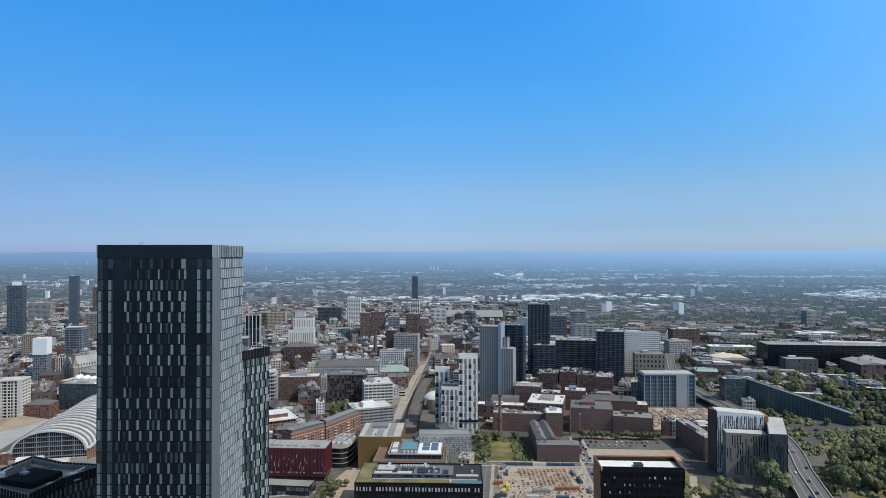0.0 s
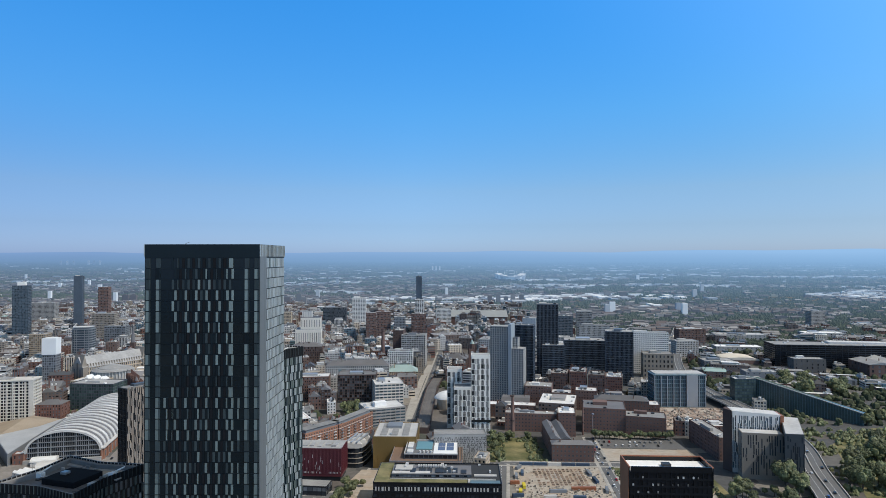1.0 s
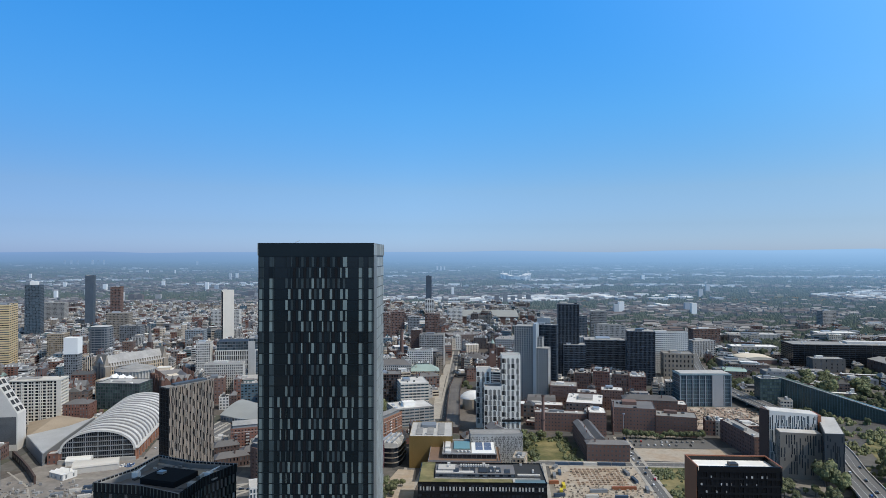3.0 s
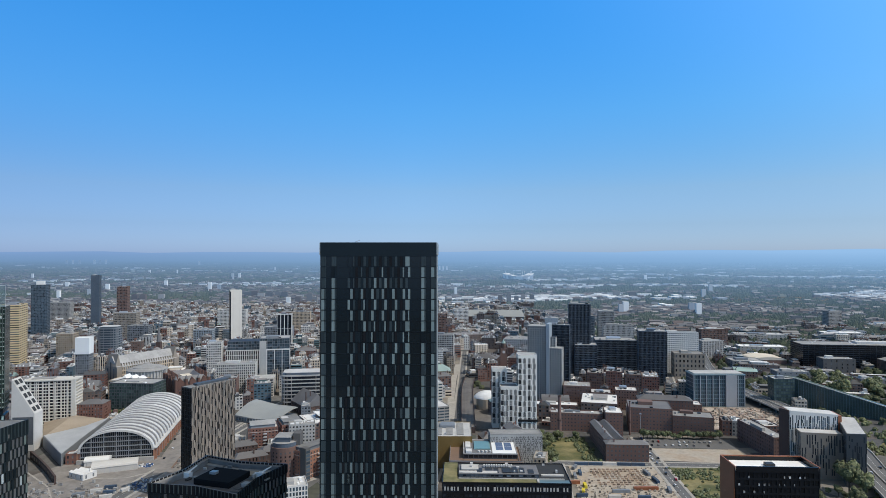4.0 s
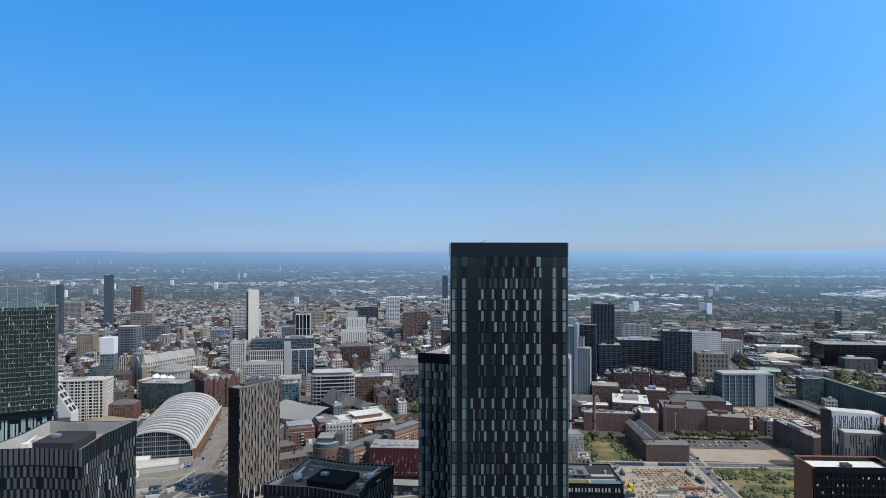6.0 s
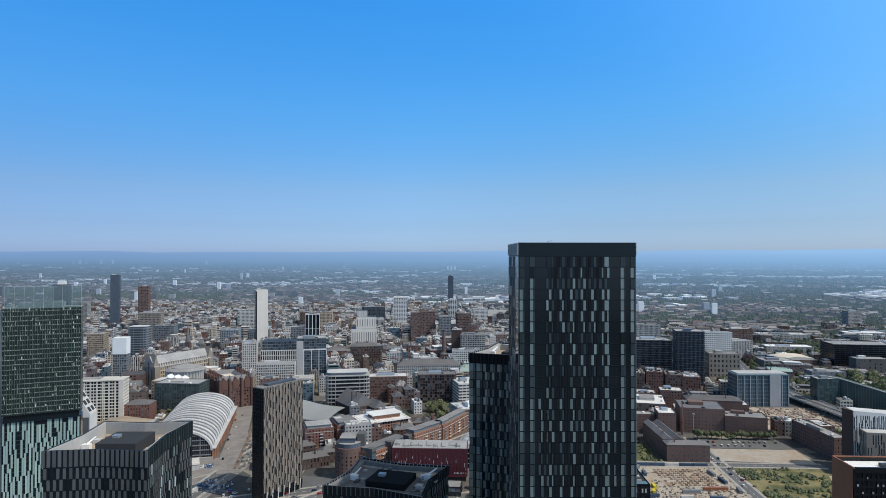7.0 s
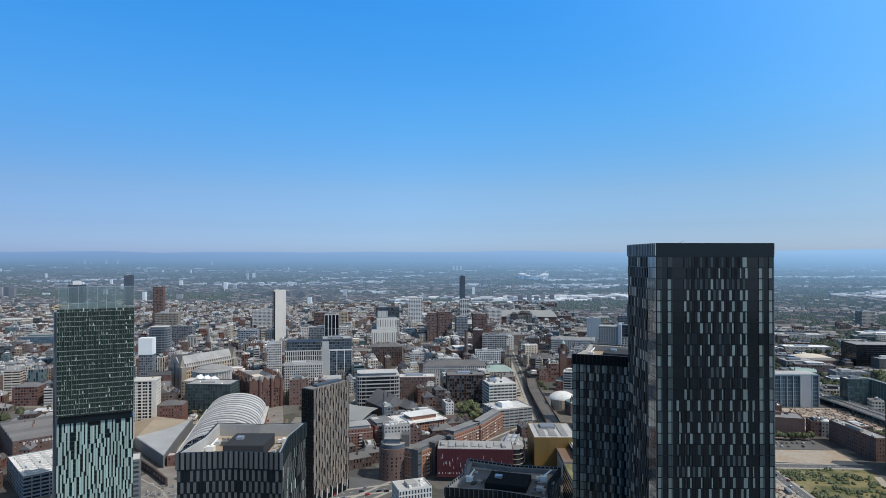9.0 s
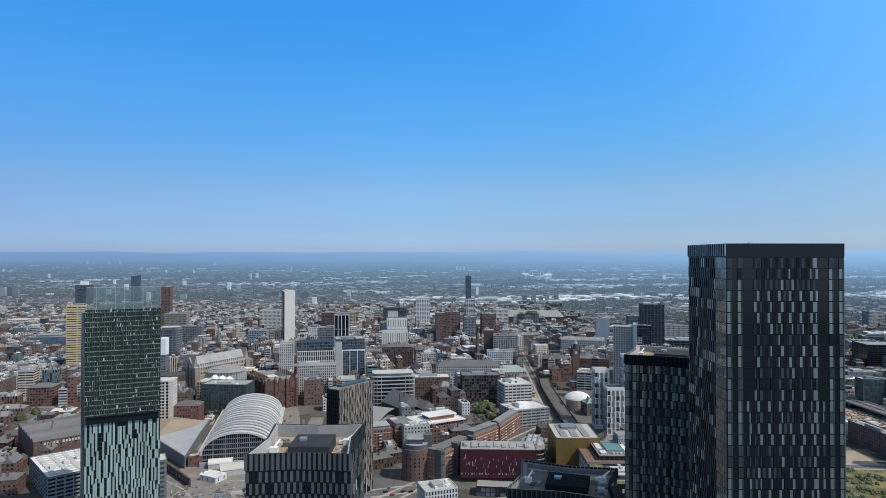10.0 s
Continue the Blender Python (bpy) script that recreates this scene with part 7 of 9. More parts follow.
MW = bezier([(238, 380), (271, 470), (294, 540), (320, 610), (336, 690), (335, 780), (330, 880), (345, 1000), (390, 1150), (450, 1320), (560, 1600)], 8)
strip("motorway", "elevated dual carriageway of pale worn asphalt", MW, 23, "asphalt", 7.0)
for off_, wd, nm in ((-11.8, 0.6, "parapet"), (11.8, 0.6, "parapet"), (0, 0.9, "central_barrier")):
    pts = []
    for i, p in enumerate(MW):
        d = (MW[min(len(MW) - 1, i + 1)] - MW[max(0, i - 1)]).normalized()
        pts.append(p + Vector((-d.y, d.x)) * off_)
    gg = Geo()
    for a, b_ in zip(pts, pts[1:]):
        d = (b_ - a).normalized()
        nn = Vector((-d.y, d.x)) * wd / 2
        q = [a + nn, a - nn, b_ - nn, b_ + nn]
        gg.add([(v.x, v.y, 6.0) for v in q] + [(v.x, v.y, 8.0) for v in q], [(4, 5, 6, 7), (0, 1, 5, 4), (1, 2, 6, 5), (2, 3, 7, 6), (3, 0, 4, 7)])
    tagged(new(nm, mesh_of(gg, M["concrete"], nm)), "concrete motorway edge barrier", "barrier", kind="structure")
mark = Geo()
for i, (a, b_) in enumerate(zip(MW, MW[1:])):
    d = (b_ - a).normalized()
    nn = Vector((-d.y, d.x))
    for o in (-5.6, 5.6):
        for s in (0.1, 0.6):
            p = a.lerp(b_, s) + nn * o
            q = p + d * 3
            e = nn * 0.12
            mark.quad((p.x - e.x, p.y - e.y, 7.02), (p.x + e.x, p.y + e.y, 7.02), (q.x + e.x, q.y + e.y, 7.02), (q.x - e.x, q.y - e.y, 7.02))
tagged(new("lane_markings", mesh_of(mark, M["paint_white"], "lane_markings")), "broken white lane lines on the motorway", "road marking", kind="stuff")
piers = Geo()
for i in range(0, len(MW), 3):
    p = MW[i]
    piers.tube((p.x - 5, p.y, 0), (p.x - 5, p.y, 6.8), 1, 1, 8)
    piers.tube((p.x + 5, p.y, 0), (p.x + 5, p.y, 6.8), 1, 1, 8)
tagged(new("motorway_piers", mesh_of(piers, M["concrete"], "motorway_piers")), "concrete columns under the motorway", "column", kind="stuff")
for p in MW:
    TAKEN.append((p.x, p.y, 16, 16, 0))


# ---- cars, site cabins, containers, tents ----
def car(paint):
    c = thing("car", "small parked or driving " + paint[0] + " car", "car", 0, 0, group="cars about the streets")
    g = Geo()
    g.prism([(-2.1, -0.86), (2.1, -0.86), (2.2, 0), (2.1, 0.86), (-2.1, 0.86), (-2.2, 0)], 0.3, 0.85)
    g.box(-1.6, 1.0, -0.75, 0.75, 1.32, 1.42)
    part("body", g, paint[1], c)
    g = Geo()
    g.add([(-1.9, -0.8, 0.85), (1.3, -0.8, 0.85), (1.3, 0.8, 0.85), (-1.9, 0.8, 0.85), (-1.5, -0.7, 1.34), (0.7, -0.7, 1.34), (0.7, 0.7, 1.34), (-1.5, 0.7, 1.34)],
          [(4, 5, 6, 7), (0, 1, 5, 4), (1, 2, 6, 5), (2, 3, 7, 6), (3, 0, 4, 7)])
    part("windows", g, "glass_black", c)
    g = Geo()
    g.tube((0, -0.1, 0), (0, 0.1, 0), 0.33, 0.33, 10)
    wheel = mesh_of(g, M["dark_metal"], "wheel")
    for wx in (-1.3, 1.3):
        for wy in (-0.8, 0.8):
            o = new("wheel", wheel)
            o.parent, o.location = c, (wx, wy, 0.33)
    return c


paints = [("white", material("car_white", (0.75, 0.75, 0.75), rough=0.25)), ("black", material("car_black", (0.015, 0.015, 0.017), rough=0.25)), ("silver", material("car_silver", (0.45, 0.46, 0.48), rough=0.25, metal=0.5)), ("red", material("car_red", (0.4, 0.02, 0.02), rough=0.25)), ("blue", material("car_blue", (0.03, 0.08, 0.25), rough=0.25))]
models = []
rng = random.Random(71)
places = []
for k in range(15):
    if rng.random() < 0.8:
        places.append((135 + k * 5.2, 643 - k * 0.2, 0.12, 85))
for k in range(10):
    if rng.random() < 0.7:
        places.append((135 + k * 7, 631 - k * 0.2, 0.12, 85))
for k in range(9):
    places.append((119 + (k % 2) * 4.5 + k * 0.9, 520 + k * 14, 0.2, 82))
for i, s in ((6, 1), (9, 1), (10, -1), (13, -1), (15, 1), (17, -1), (20, 1), (22, -1), (26, 1), (30, -1), (34, 1), (38, -1), (44, 1), (47, -1), (52, 1), (57, -1), (62, 1)):
    p, q = MW[i], MW[i + 1]
    d = (q - p).normalized()
    n2 = Vector((-d.y, d.x))
    o = s * rng.choice([3.2, 8.0])
    places.append((p.x + n2.x * o, p.y + n2.y * o, 7.02, math.degrees(math.atan2(d.y, d.x))))
for k in range(7):
    y = 585 + k * 27 + rng.uniform(-6, 6)
    places.append((-337 - (y - 585) * 0.25 + rng.uniform(-5, 9), y, 0.38, 103))
for k in range(12):
    places.append((-255 + rng.uniform(-5, 60), 478 + rng.uniform(0, 45), 0.2, rng.choice([20, 70, 25])))
for k in range(10):
    places.append((-395 + k * 4.5, 546 + k * 1.2, 0.2, 100))
for k in range(8):
    places.append((-205 + k * 9, 510 + k * 14, 0.25, 60))
for k in range(26):
    places.append((-312 + rng.uniform(0, 90), 476 + rng.uniform(0, 34), 0.3, rng.choice([20, 22, 110])))
for k in range(10):
    places.append((121 + rng.uniform(-2, 2) + k * 1.1, 586 + k * 7.5, 0.3, 84))
for i, (x, y, z, r) in enumerate(places):
    kind = rng.choices(range(5), [4, 3, 3, 1, 1])[0]
    hit = [m for m in models if m[0] == kind]
    if hit:
        copy_thing(hit[0][1], pose(x, y, z, 0, 0, r))
    else:
        c = car(paints[kind])
        c.matrix_world = pose(x, y, z, 0, 0, r)
        models.append((kind, c))

crate = [("blue", material("container_blue", (0.045, 0.075, 0.12), each=0.6)), ("white", M["concrete_pale"]), ("orange", M["orange_metal"]), ("yellow", material("container_yellow", (0.6, 0.48, 0.04))), ("grey", M["grey_panel"])]


def container(colour, x, y, rot, ln=12.0, z=0.12):
    c = thing("shipping_container", crate[colour][0] + " steel site container on bare ground", "container", x, y, rot, "containers of the yard", z=z)
    g = Geo()
    g.box(-ln / 2, ln / 2, -1.2, 1.2, 0, 2.6)
    part("box", g, crate[colour][1], c)
    g = Geo()
    for k in range(int(ln / 0.8)):
        u = -ln / 2 + 0.4 + k * 0.8
        g.box(u, u + 0.35, -1.27, -1.2, 0.15, 2.45)
        g.box(u, u + 0.35, 1.2, 1.27, 0.15, 2.45)
    part("ribs", g, crate[colour][1], c, kind="stuff")


for k in range(5):
    container(0 if k != 2 else 1, 52 + k * 12.8, 571 - k * 0.3, -2)
for x, y, r, c, ln in ((44, 562, 60, 4, 9), (46, 548, 85, 0, 9), (40, 540, 85, 4, 9), (37, 524, 5, 2, 8), (44, 517, 88, 3, 8), (40, 505, 80, 3, 6), (37, 496, 10, 0, 9), (92, 511, 2, 2, 20), (104, 548, 95, 4, 12), (106, 530, 95, 0, 12), (110, 508, 80, 4, 10), (70, 505, 3, 4, 14), (85, 492, 0, 0, 10), (62, 493, 5, 1, 10)):
    container(c, x, y, r, ln)
g = Geo()
st = random.Random(72)
for i in range(12):
    for j in range(9):
        x, y = 57 + i * 3.6, 521 + j * 4.6
        if st.random() < 0.9:
            g.box(x, x + 2.2, y, y + 0.7, 0.12, 0.12 + st.uniform(0.5, 1.4))
            g.box(x + 0.3, x + 1.6, y + 1.4, y + 2.0, 0.12, 0.12 + st.uniform(0.4, 1.0))
tagged(new("stacked_materials", mesh_of(g, material("stacked_timber", (0.3, 0.215, 0.155), island=1.0), "stacked_materials")), "rows of stacked building materials on the sandy yard", "building materials", kind="stuff")
g = Geo()
for k in range(560):
    x, y = st.uniform(36, 116), st.choice([st.uniform(472, 520), st.uniform(472, 566)])
    if 56 < x < 99 and y > 519:
        continue
    s = st.uniform(0.4, 1.9)
    g.box(x, x + s, y, y + st.uniform(0.4, 1.8), 0.12, 0.12 + st.uniform(0.2, 1.3))
for k in range(420):
    x, y = st.uniform(222, 335), st.uniform(695, 785)
    g.box(x, x + st.uniform(0.5, 3), y, y + st.uniform(0.5, 3), 0.12, 0.12 + st.uniform(0.3, 1.6))
tagged(new("site_clutter", mesh_of(g, material("site_clutter", (0.3, 0.26, 0.215), island=1.5), "site_clutter")), "scattered skips, pallets and stores on the building sites", "building materials", kind="stuff")


def marquee(x, y, w, d, h, rot, mat, label):
    c = thing("marquee", label, "tent", x, y, rot)
    g = Geo()
    g.box(-w / 2, w / 2, 0, d, 0, h)
    part("sides", g, mat, c)
    g = Geo()
    n = 8
    for i in range(n + 1):
        a = math.pi * i / n
        yy, zz = d / 2 - (d / 2 + 0.4) * math.cos(a), h + 3.4 * math.sin(a)
        g.v += [(-w / 2 - 0.4, yy, zz), (w / 2 + 0.4, yy, zz)]
    g.f = [(2 * i, 2 * i + 1, 2 * i + 3, 2 * i + 2) for i in range(n)] + [tuple(range(0, 2 * n + 2, 2)), tuple(range(2 * n + 1, 0, -2))]
    part("roof", g, mat, c)
    g = Geo()
    for k in range(int(w / 4)):
        g.box(-w / 2 + 2 + k * 4, -w / 2 + 2.25 + k * 4, -0.15, -0.02, 0, h)
    part("poles", g, "metal", c, kind="stuff")


strip("path", "worn pale path across the waste ground", [(186, 478), (196, 515), (207, 545)], 6, "sand", 0.16, "path")
for k, (x, y, r, c) in enumerate(((-352, 500, 20, 1), (-340, 497, 10, 0), (-330, 503, 70, 1), (-345, 508, 15, 0), (-362, 492, 30, 4), (-338, 488, 25, 1))):
    container(c, x, y, r, 9)
marquee(-363, 547, 36, 15, 5, 24, "concrete_pale", "long cream marquee in front of the exhibition hall")
marquee(-388, 562, 20, 10, 4, 14, "white_stucco", "white canopy tent by the hall entrance")
g = Geo()
for k in range(140):
    x, y = st.choice([(st.uniform(-332, -304), st.uniform(500, 530)), (st.uniform(-334, -312), st.uniform(503, 520)), (st.uniform(-352, -338), st.uniform(558, 567))])
    g.box(x, x + st.uniform(0.5, 1.8), y, y + st.uniform(0.5, 1.8), 0.1, 0.1 + st.uniform(0.3, 1.3))
tagged(new("stacked_barriers", mesh_of(g, material("stacked_barriers", (0.09, 0.17, 0.34), island=1.4, col2=(0.45, 0.45, 0.45)), "stacked_barriers")), "blue and grey barriers and crates stacked on the forecourt", "barriers", kind="stuff")
strip("street", "broad pale paved street along the exhibition hall", [(-318, 545), (-334, 600), (-348, 660), (-366, 730), (-386, 800)], 19, "worn_road", 0.36)
strip("kerb_strip", "brown brick-paved strip beside the street", [(-316, 556), (-324, 600), (-336, 660), (-352, 730)], 3, "timber_deck", 0.4, "pavement")
g = Geo()
for k in range(90):
    y = st.uniform(556, 700)
    x = -313 - (y - 548) * 0.2 + st.uniform(-1, 12)
    g.box(x, x + st.uniform(0.6, 2.6), y, y + st.uniform(1.5, 7), 0.1, 0.1 + st.choice([st.uniform(0.5, 2.0), st.uniform(1.5, 3.2)]))
tagged(new("site_cabins", mesh_of(g, material("site_cabins", (0.42, 0.4, 0.37), island=1.7, col2=(0.12, 0.11, 0.1)), "site_cabins")), "grey and white cabins, skips and hoardings along the street", "cabins", kind="stuff")
g = Geo()
for k in range(170):
    x, y = st.uniform(-420, -330), st.choice([st.uniform(476, 520), st.uniform(476, 500)])
    g.box(x, x + st.uniform(0.5, 3.2), y, y + st.uniform(0.5, 2.4), 0.1, 0.1 + st.uniform(0.3, 2.4))
tagged(new("yard_stores", mesh_of(g, material("yard_stores", (0.5, 0.5, 0.49), island=1.6, col2=(0.16, 0.15, 0.14)), "yard_stores")), "white and grey pallets, cabins and stores in the works yard", "building materials", kind="stuff")
for pts in ([(-440, 545), (-400, 512), (-380, 486)], [(-372, 530), (-345, 532), (-332, 545)]):
    strip("kerb_strip", "pale stone kerb round the works yard", pts, 1.6, "paving", 0.22, "pavement")
strip("street", "pale worn street running beside the railway viaduct", [(-68, 690), (-67.5, 760), (-66.5, 857), (-62.5, 977), (-55, 1100)], 9, "paving", 0.4)
VIA = [(-48, 672), (-47, 720), (-46, 800), (-44, 880), (-37, 960), (-20, 1060)]
vd = thing("railway_viaduct", "brown brick railway viaduct with arches and stone parapets", "viaduct", 0, 0)
g, ar = Geo(), Geo()
for (xa, ya), (xb, yb) in zip(VIA, VIA[1:]):
    dv = Vector((xb - xa, yb - ya)).normalized()
    nv = Vector((-dv.y, dv.x)) * 7.4
    g.prism([(xa - nv.x, ya - nv.y), (xb - nv.x, yb - nv.y), (xb + nv.x, yb + nv.y), (xa + nv.x, ya + nv.y)][::1], 0, 6.5)
    for sgn in (-1, 1):
        m2 = nv * sgn
        e2 = nv.normalized() * 0.35
        g.prism([(xa + m2.x - e2.x, ya + m2.y - e2.y), (xb + m2.x - e2.x, yb + m2.y - e2.y), (xb + m2.x + e2.x, yb + m2.y + e2.y), (xa + m2.x + e2.x, ya + m2.y + e2.y)], 6.5, 7.8)
        ln = (Vector((xb, yb)) - Vector((xa, ya))).length
        for q in range(int(ln / 9)):
            p = Vector((xa, ya)) + dv * (4 + q * 9) + m2 * 1.01
            ar.quad((p.x - dv.x * 2.8, p.y - dv.y * 2.8, 0.2), (p.x + dv.x * 2.8, p.y + dv.y * 2.8, 0.2), (p.x + dv.x * 2.2, p.y + dv.y * 2.2, 5), (p.x - dv.x * 2.2, p.y - dv.y * 2.2, 5))
part("masonry", g, "brick_dark", vd, kind="stuff")
g = Geo()
for (xa, ya), (xb, yb) in zip(VIA, VIA[1:]):
    dv = Vector((xb - xa, yb - ya)).normalized()
    nv = Vector((-dv.y, dv.x)) * 6.9
    g.prism([(xa - nv.x, ya - nv.y), (xb - nv.x, yb - nv.y), (xb + nv.x, yb + nv.y), (xa + nv.x, ya + nv.y)], 6.4, 6.6)
part("track_bed", g, "rail_bed", vd)
part("arches", ar, "glass_black", vd, kind="stuff")
for o in (-4.6, 0.0, 4.6):
    g = Geo()
    for (xa, ya), (xb, yb) in zip(VIA, VIA[1:]):
        dv = Vector((xb - xa, yb - ya)).normalized()
        nv = Vector((-dv.y, dv.x))
        for r_ in (-0.75, 0.75):
            a_, b_ = Vector((xa, ya)) + nv * (o + r_), Vector((xb, yb)) + nv * (o + r_)
            g.tube((a_.x, a_.y, 6.65), (b_.x, b_.y, 6.65), 0.12, 0.12, 4)
    part("track", g, "dark_metal", vd, kind="stuff")
g = Geo()
for k in range(7):
    x = -58 + k * 5
    g.tube((x + 40, 690, 0.2), (x + 56, 760, 0.2), 0.12, 0.12, 4)
tagged(new("railway_tracks", mesh_of(g, M["dark_metal"], "railway_tracks")), "rusty railway tracks running through the town", "railway", kind="stuff")


mast = thing("floodlight_mast", "slim grey steel lighting mast at the car park", "lamp mast", 133, 662)
g = Geo()
g.tube((0, 0, 0), (0, 0, 24), 0.35, 0.18, 8)
part("pole", g, "metal", mast)
g = Geo()
g.tube((0, 0, 23.4), (0, 0, 24.6), 1.3, 1.3, 10)
part("lamp_ring", g, "grey_panel", mast)


# ---- trees ----
def tree_model(seed, mat, h, r):
    rg = random.Random(seed)
    t = thing("tree", "broad leafy tree in full green summer leaf", "tree", 0, 0, group="city trees")
    g = Geo()
    g.tube((0, 0, 0), (0.2, 0, h * 0.45), 0.4, 0.25, 7)
    for k in range(5):
        a = rg.uniform(0, math.tau)
        g.tube((0.1, 0, h * rg.uniform(0.25, 0.42)), (r * 0.55 * math.cos(a), r * 0.55 * math.sin(a), h * rg.uniform(0.55, 0.75)), 0.2, 0.07, 5)
    part("trunk", g, "bark", t)
    g = Geo()
    lobes = [(0.0, 0.0, h * 0.6, r * 0.62)]
    for k in range(9):
        a, e = k * 2.4 + rg.uniform(-0.4, 0.4), rg.uniform(-0.35, 0.9)
        q = r * 0.56 * math.cos(e)
        lobes.append((q * math.cos(a), q * math.sin(a), h * 0.58 + h * 0.24 * math.sin(e), r * rg.uniform(0.34, 0.5)))
    for lx, ly, lz, lr in lobes:
        for k in range(42):
            v = Vector((rg.gauss(0, 1), rg.gauss(0, 1), rg.gauss(0.25, 1))).normalized()
            p = Vector((lx, ly, lz)) + v * lr * rg.uniform(0.82, 1.08)
            if p.z < h * 0.2:
                continue
            sz = rg.uniform(0.32, 0.72)
            a, b = v.orthogonal().normalized(), None
            a.rotate(Matrix.Rotation(rg.uniform(0, math.tau), 3, v))
            b = v.cross(a)
            tilt = v * rg.uniform(-0.5, 0.5) * sz
            g.add([tuple(p + a * sz + tilt), tuple(p + b * sz), tuple(p - a * sz - tilt), tuple(p - b * sz), tuple(p + v * sz * 0.5)],
                  [(0, 1, 4), (1, 2, 4), (2, 3, 4), (3, 0, 4)])
        # shaded heart of the lobe
        ring = [[(lx + lr * 0.86 * math.cos(e) * math.cos(i * math.tau / 7), ly + lr * 0.86 * math.cos(e) * math.sin(i * math.tau / 7), lz + lr * 0.86 * math.sin(e)) for i in range(7)] for e in (-1.1, -0.4, 0.4, 1.1)]
        g.add(sum(ring, []), [tuple(range(6, -1, -1)), tuple(range(21, 28))] + [(7 * j + i, 7 * j + (i + 1) % 7, 7 * j + 7 + (i + 1) % 7, 7 * j + 7 + i) for j in range(3) for i in range(7)])
    part("crown", g, mat, t)
    return t


kinds = [tree_model(81, "leaves", 12, 5.5), tree_model(82, "leaves_pale", 11, 5), tree_model(83, "leaves", 9, 4.2), tree_model(84, "leaves_pale", 14, 6.2)]
used = set()
rng = random.Random(85)


def plant(x, y, s=None, k=None):
    k = rng.randrange(4) if k is None else k
    s = s or rng.uniform(0.7, 1.25)
    m = pose(x, y, 0.0, 0, 0, rng.uniform(0, 360))
    if k not in used:
        used.add(k)
        kinds[k].matrix_world = m
    else:
        o = copy_thing(kinds[k], m)
        o.scale = (s, s, s * rng.uniform(0.85, 1.15))


for k in range(16):
    plant(133 + k * 5.2, 652 + rng.uniform(-2, 3), 0.75, rng.choice([0, 2]))
for k in range(165):
    x, y = rng.uniform(300, 545), rng.uniform(465, 650)
    if min((Vector((x, y)) - p).length for p in MW) > 22 and (x > 390 or y < 600):
        plant(x, y, rng.uniform(1.0, 1.75))
EXTRA = []
for k in range(260):
    x, y = rng.uniform(350, 700), rng.uniform(700, 960)
    if min((Vector((x, y)) - p).length for p in MW) > 19 and is_free(x, y, 3):
        EXTRA.append((x, y))
for x, y in EXTRA[:40]:
    plant(x, y, rng.uniform(0.7, 1.3))
for k in range(36):
    s = rng.random()
    plant(22 + rng.uniform(-3, 14) if s < 0.5 else rng.uniform(25, 66), 585 + rng.uniform(0, 70) if s < 0.5 else 652 + rng.uniform(-6, 6), rng.uniform(0.25, 0.8))
for k in range(30):
    plant(rng.uniform(-152, -126), rng.uniform(715, 790), rng.uniform(0.7, 1.1))
for k in range(10):
    plant(-101 + rng.uniform(-9, 6), 478 + rng.uniform(-10, 22), rng.uniform(0.5, 0.9))
for k in range(14):
    plant(rng.uniform(200, 275), rng.uniform(465, 505), rng.uniform(0.5, 1.0))
shrubs = Geo()
for k in range(620):
    if k < 420:
        x, y = rng.uniform(127, 200), rng.uniform(479, 561)
        if noise.noise((x / 16, y / 16, 0.7)) < -0.12:
            continue
    else:
        x, y = rng.choice([rng.uniform(20, 34), rng.uniform(58, 72), rng.uniform(20, 72)]), rng.uniform(582, 658)
        if 34 < x < 58 and y < 640:
            continue
    s = rng.uniform(0.7, 2.4)
    for _ in range(3):
        cx, cy = x + rng.uniform(-1, 1) * s * 0.7, y + rng.uniform(-1, 1) * s * 0.7
        ring = [(cx + s * 0.7 * math.cos(i * 1.257 + s) * rng.uniform(0.7, 1.2), cy + s * 0.7 * math.sin(i * 1.257 + s) * rng.uniform(0.7, 1.2), s * rng.uniform(0.3, 0.8)) for i in range(5)]
        shrubs.add(ring + [(cx, cy, s * rng.uniform(0.9, 1.4))] + [(a, b_, 0) for a, b_, _ in ring], [(i, (i + 1) % 5, 5) for i in range(5)] + [(6 + i, 6 + (i + 1) % 5, (i + 1) % 5, i) for i in range(5)])
under = Geo()
for k in range(2600):
    x, y = rng.uniform(296, 600), rng.uniform(462, 780)
    if min(abs(x - p.x) + abs(y - p.y) for p in MW) < 22 or (y > 690 and not is_free(x, y, 4)) or noise.noise((x / 45, y / 45, 3.3)) < -0.25:
        continue
    s = rng.uniform(1.6, 4.2)
    for _ in range(2):
        cx, cy = x + rng.uniform(-1, 1) * s * 0.6, y + rng.uniform(-1, 1) * s * 0.6
        ring = [(cx + s * 0.7 * math.cos(i * 1.257 + s) * rng.uniform(0.7, 1.2), cy + s * 0.7 * math.sin(i * 1.257 + s) * rng.uniform(0.7, 1.2), s * rng.uniform(0.3, 0.9)) for i in range(5)]
        under.add(ring + [(cx, cy, s * rng.uniform(1.0, 1.5))] + [(a, b_, 0) for a, b_, _ in ring], [(i, (i + 1) % 5, 5) for i in range(5)] + [(6 + i, 6 + (i + 1) % 5, (i + 1) % 5, i) for i in range(5)])
tagged(new("undergrowth", mesh_of(under, M["leaves_pale"], "undergrowth")), "dense light green undergrowth between the verge trees", "shrubs", kind="stuff")
tagged(new("shrubs", mesh_of(shrubs, M["leaves"], "shrubs")), "low tangled green shrubs over the waste ground", "shrubs", kind="stuff")
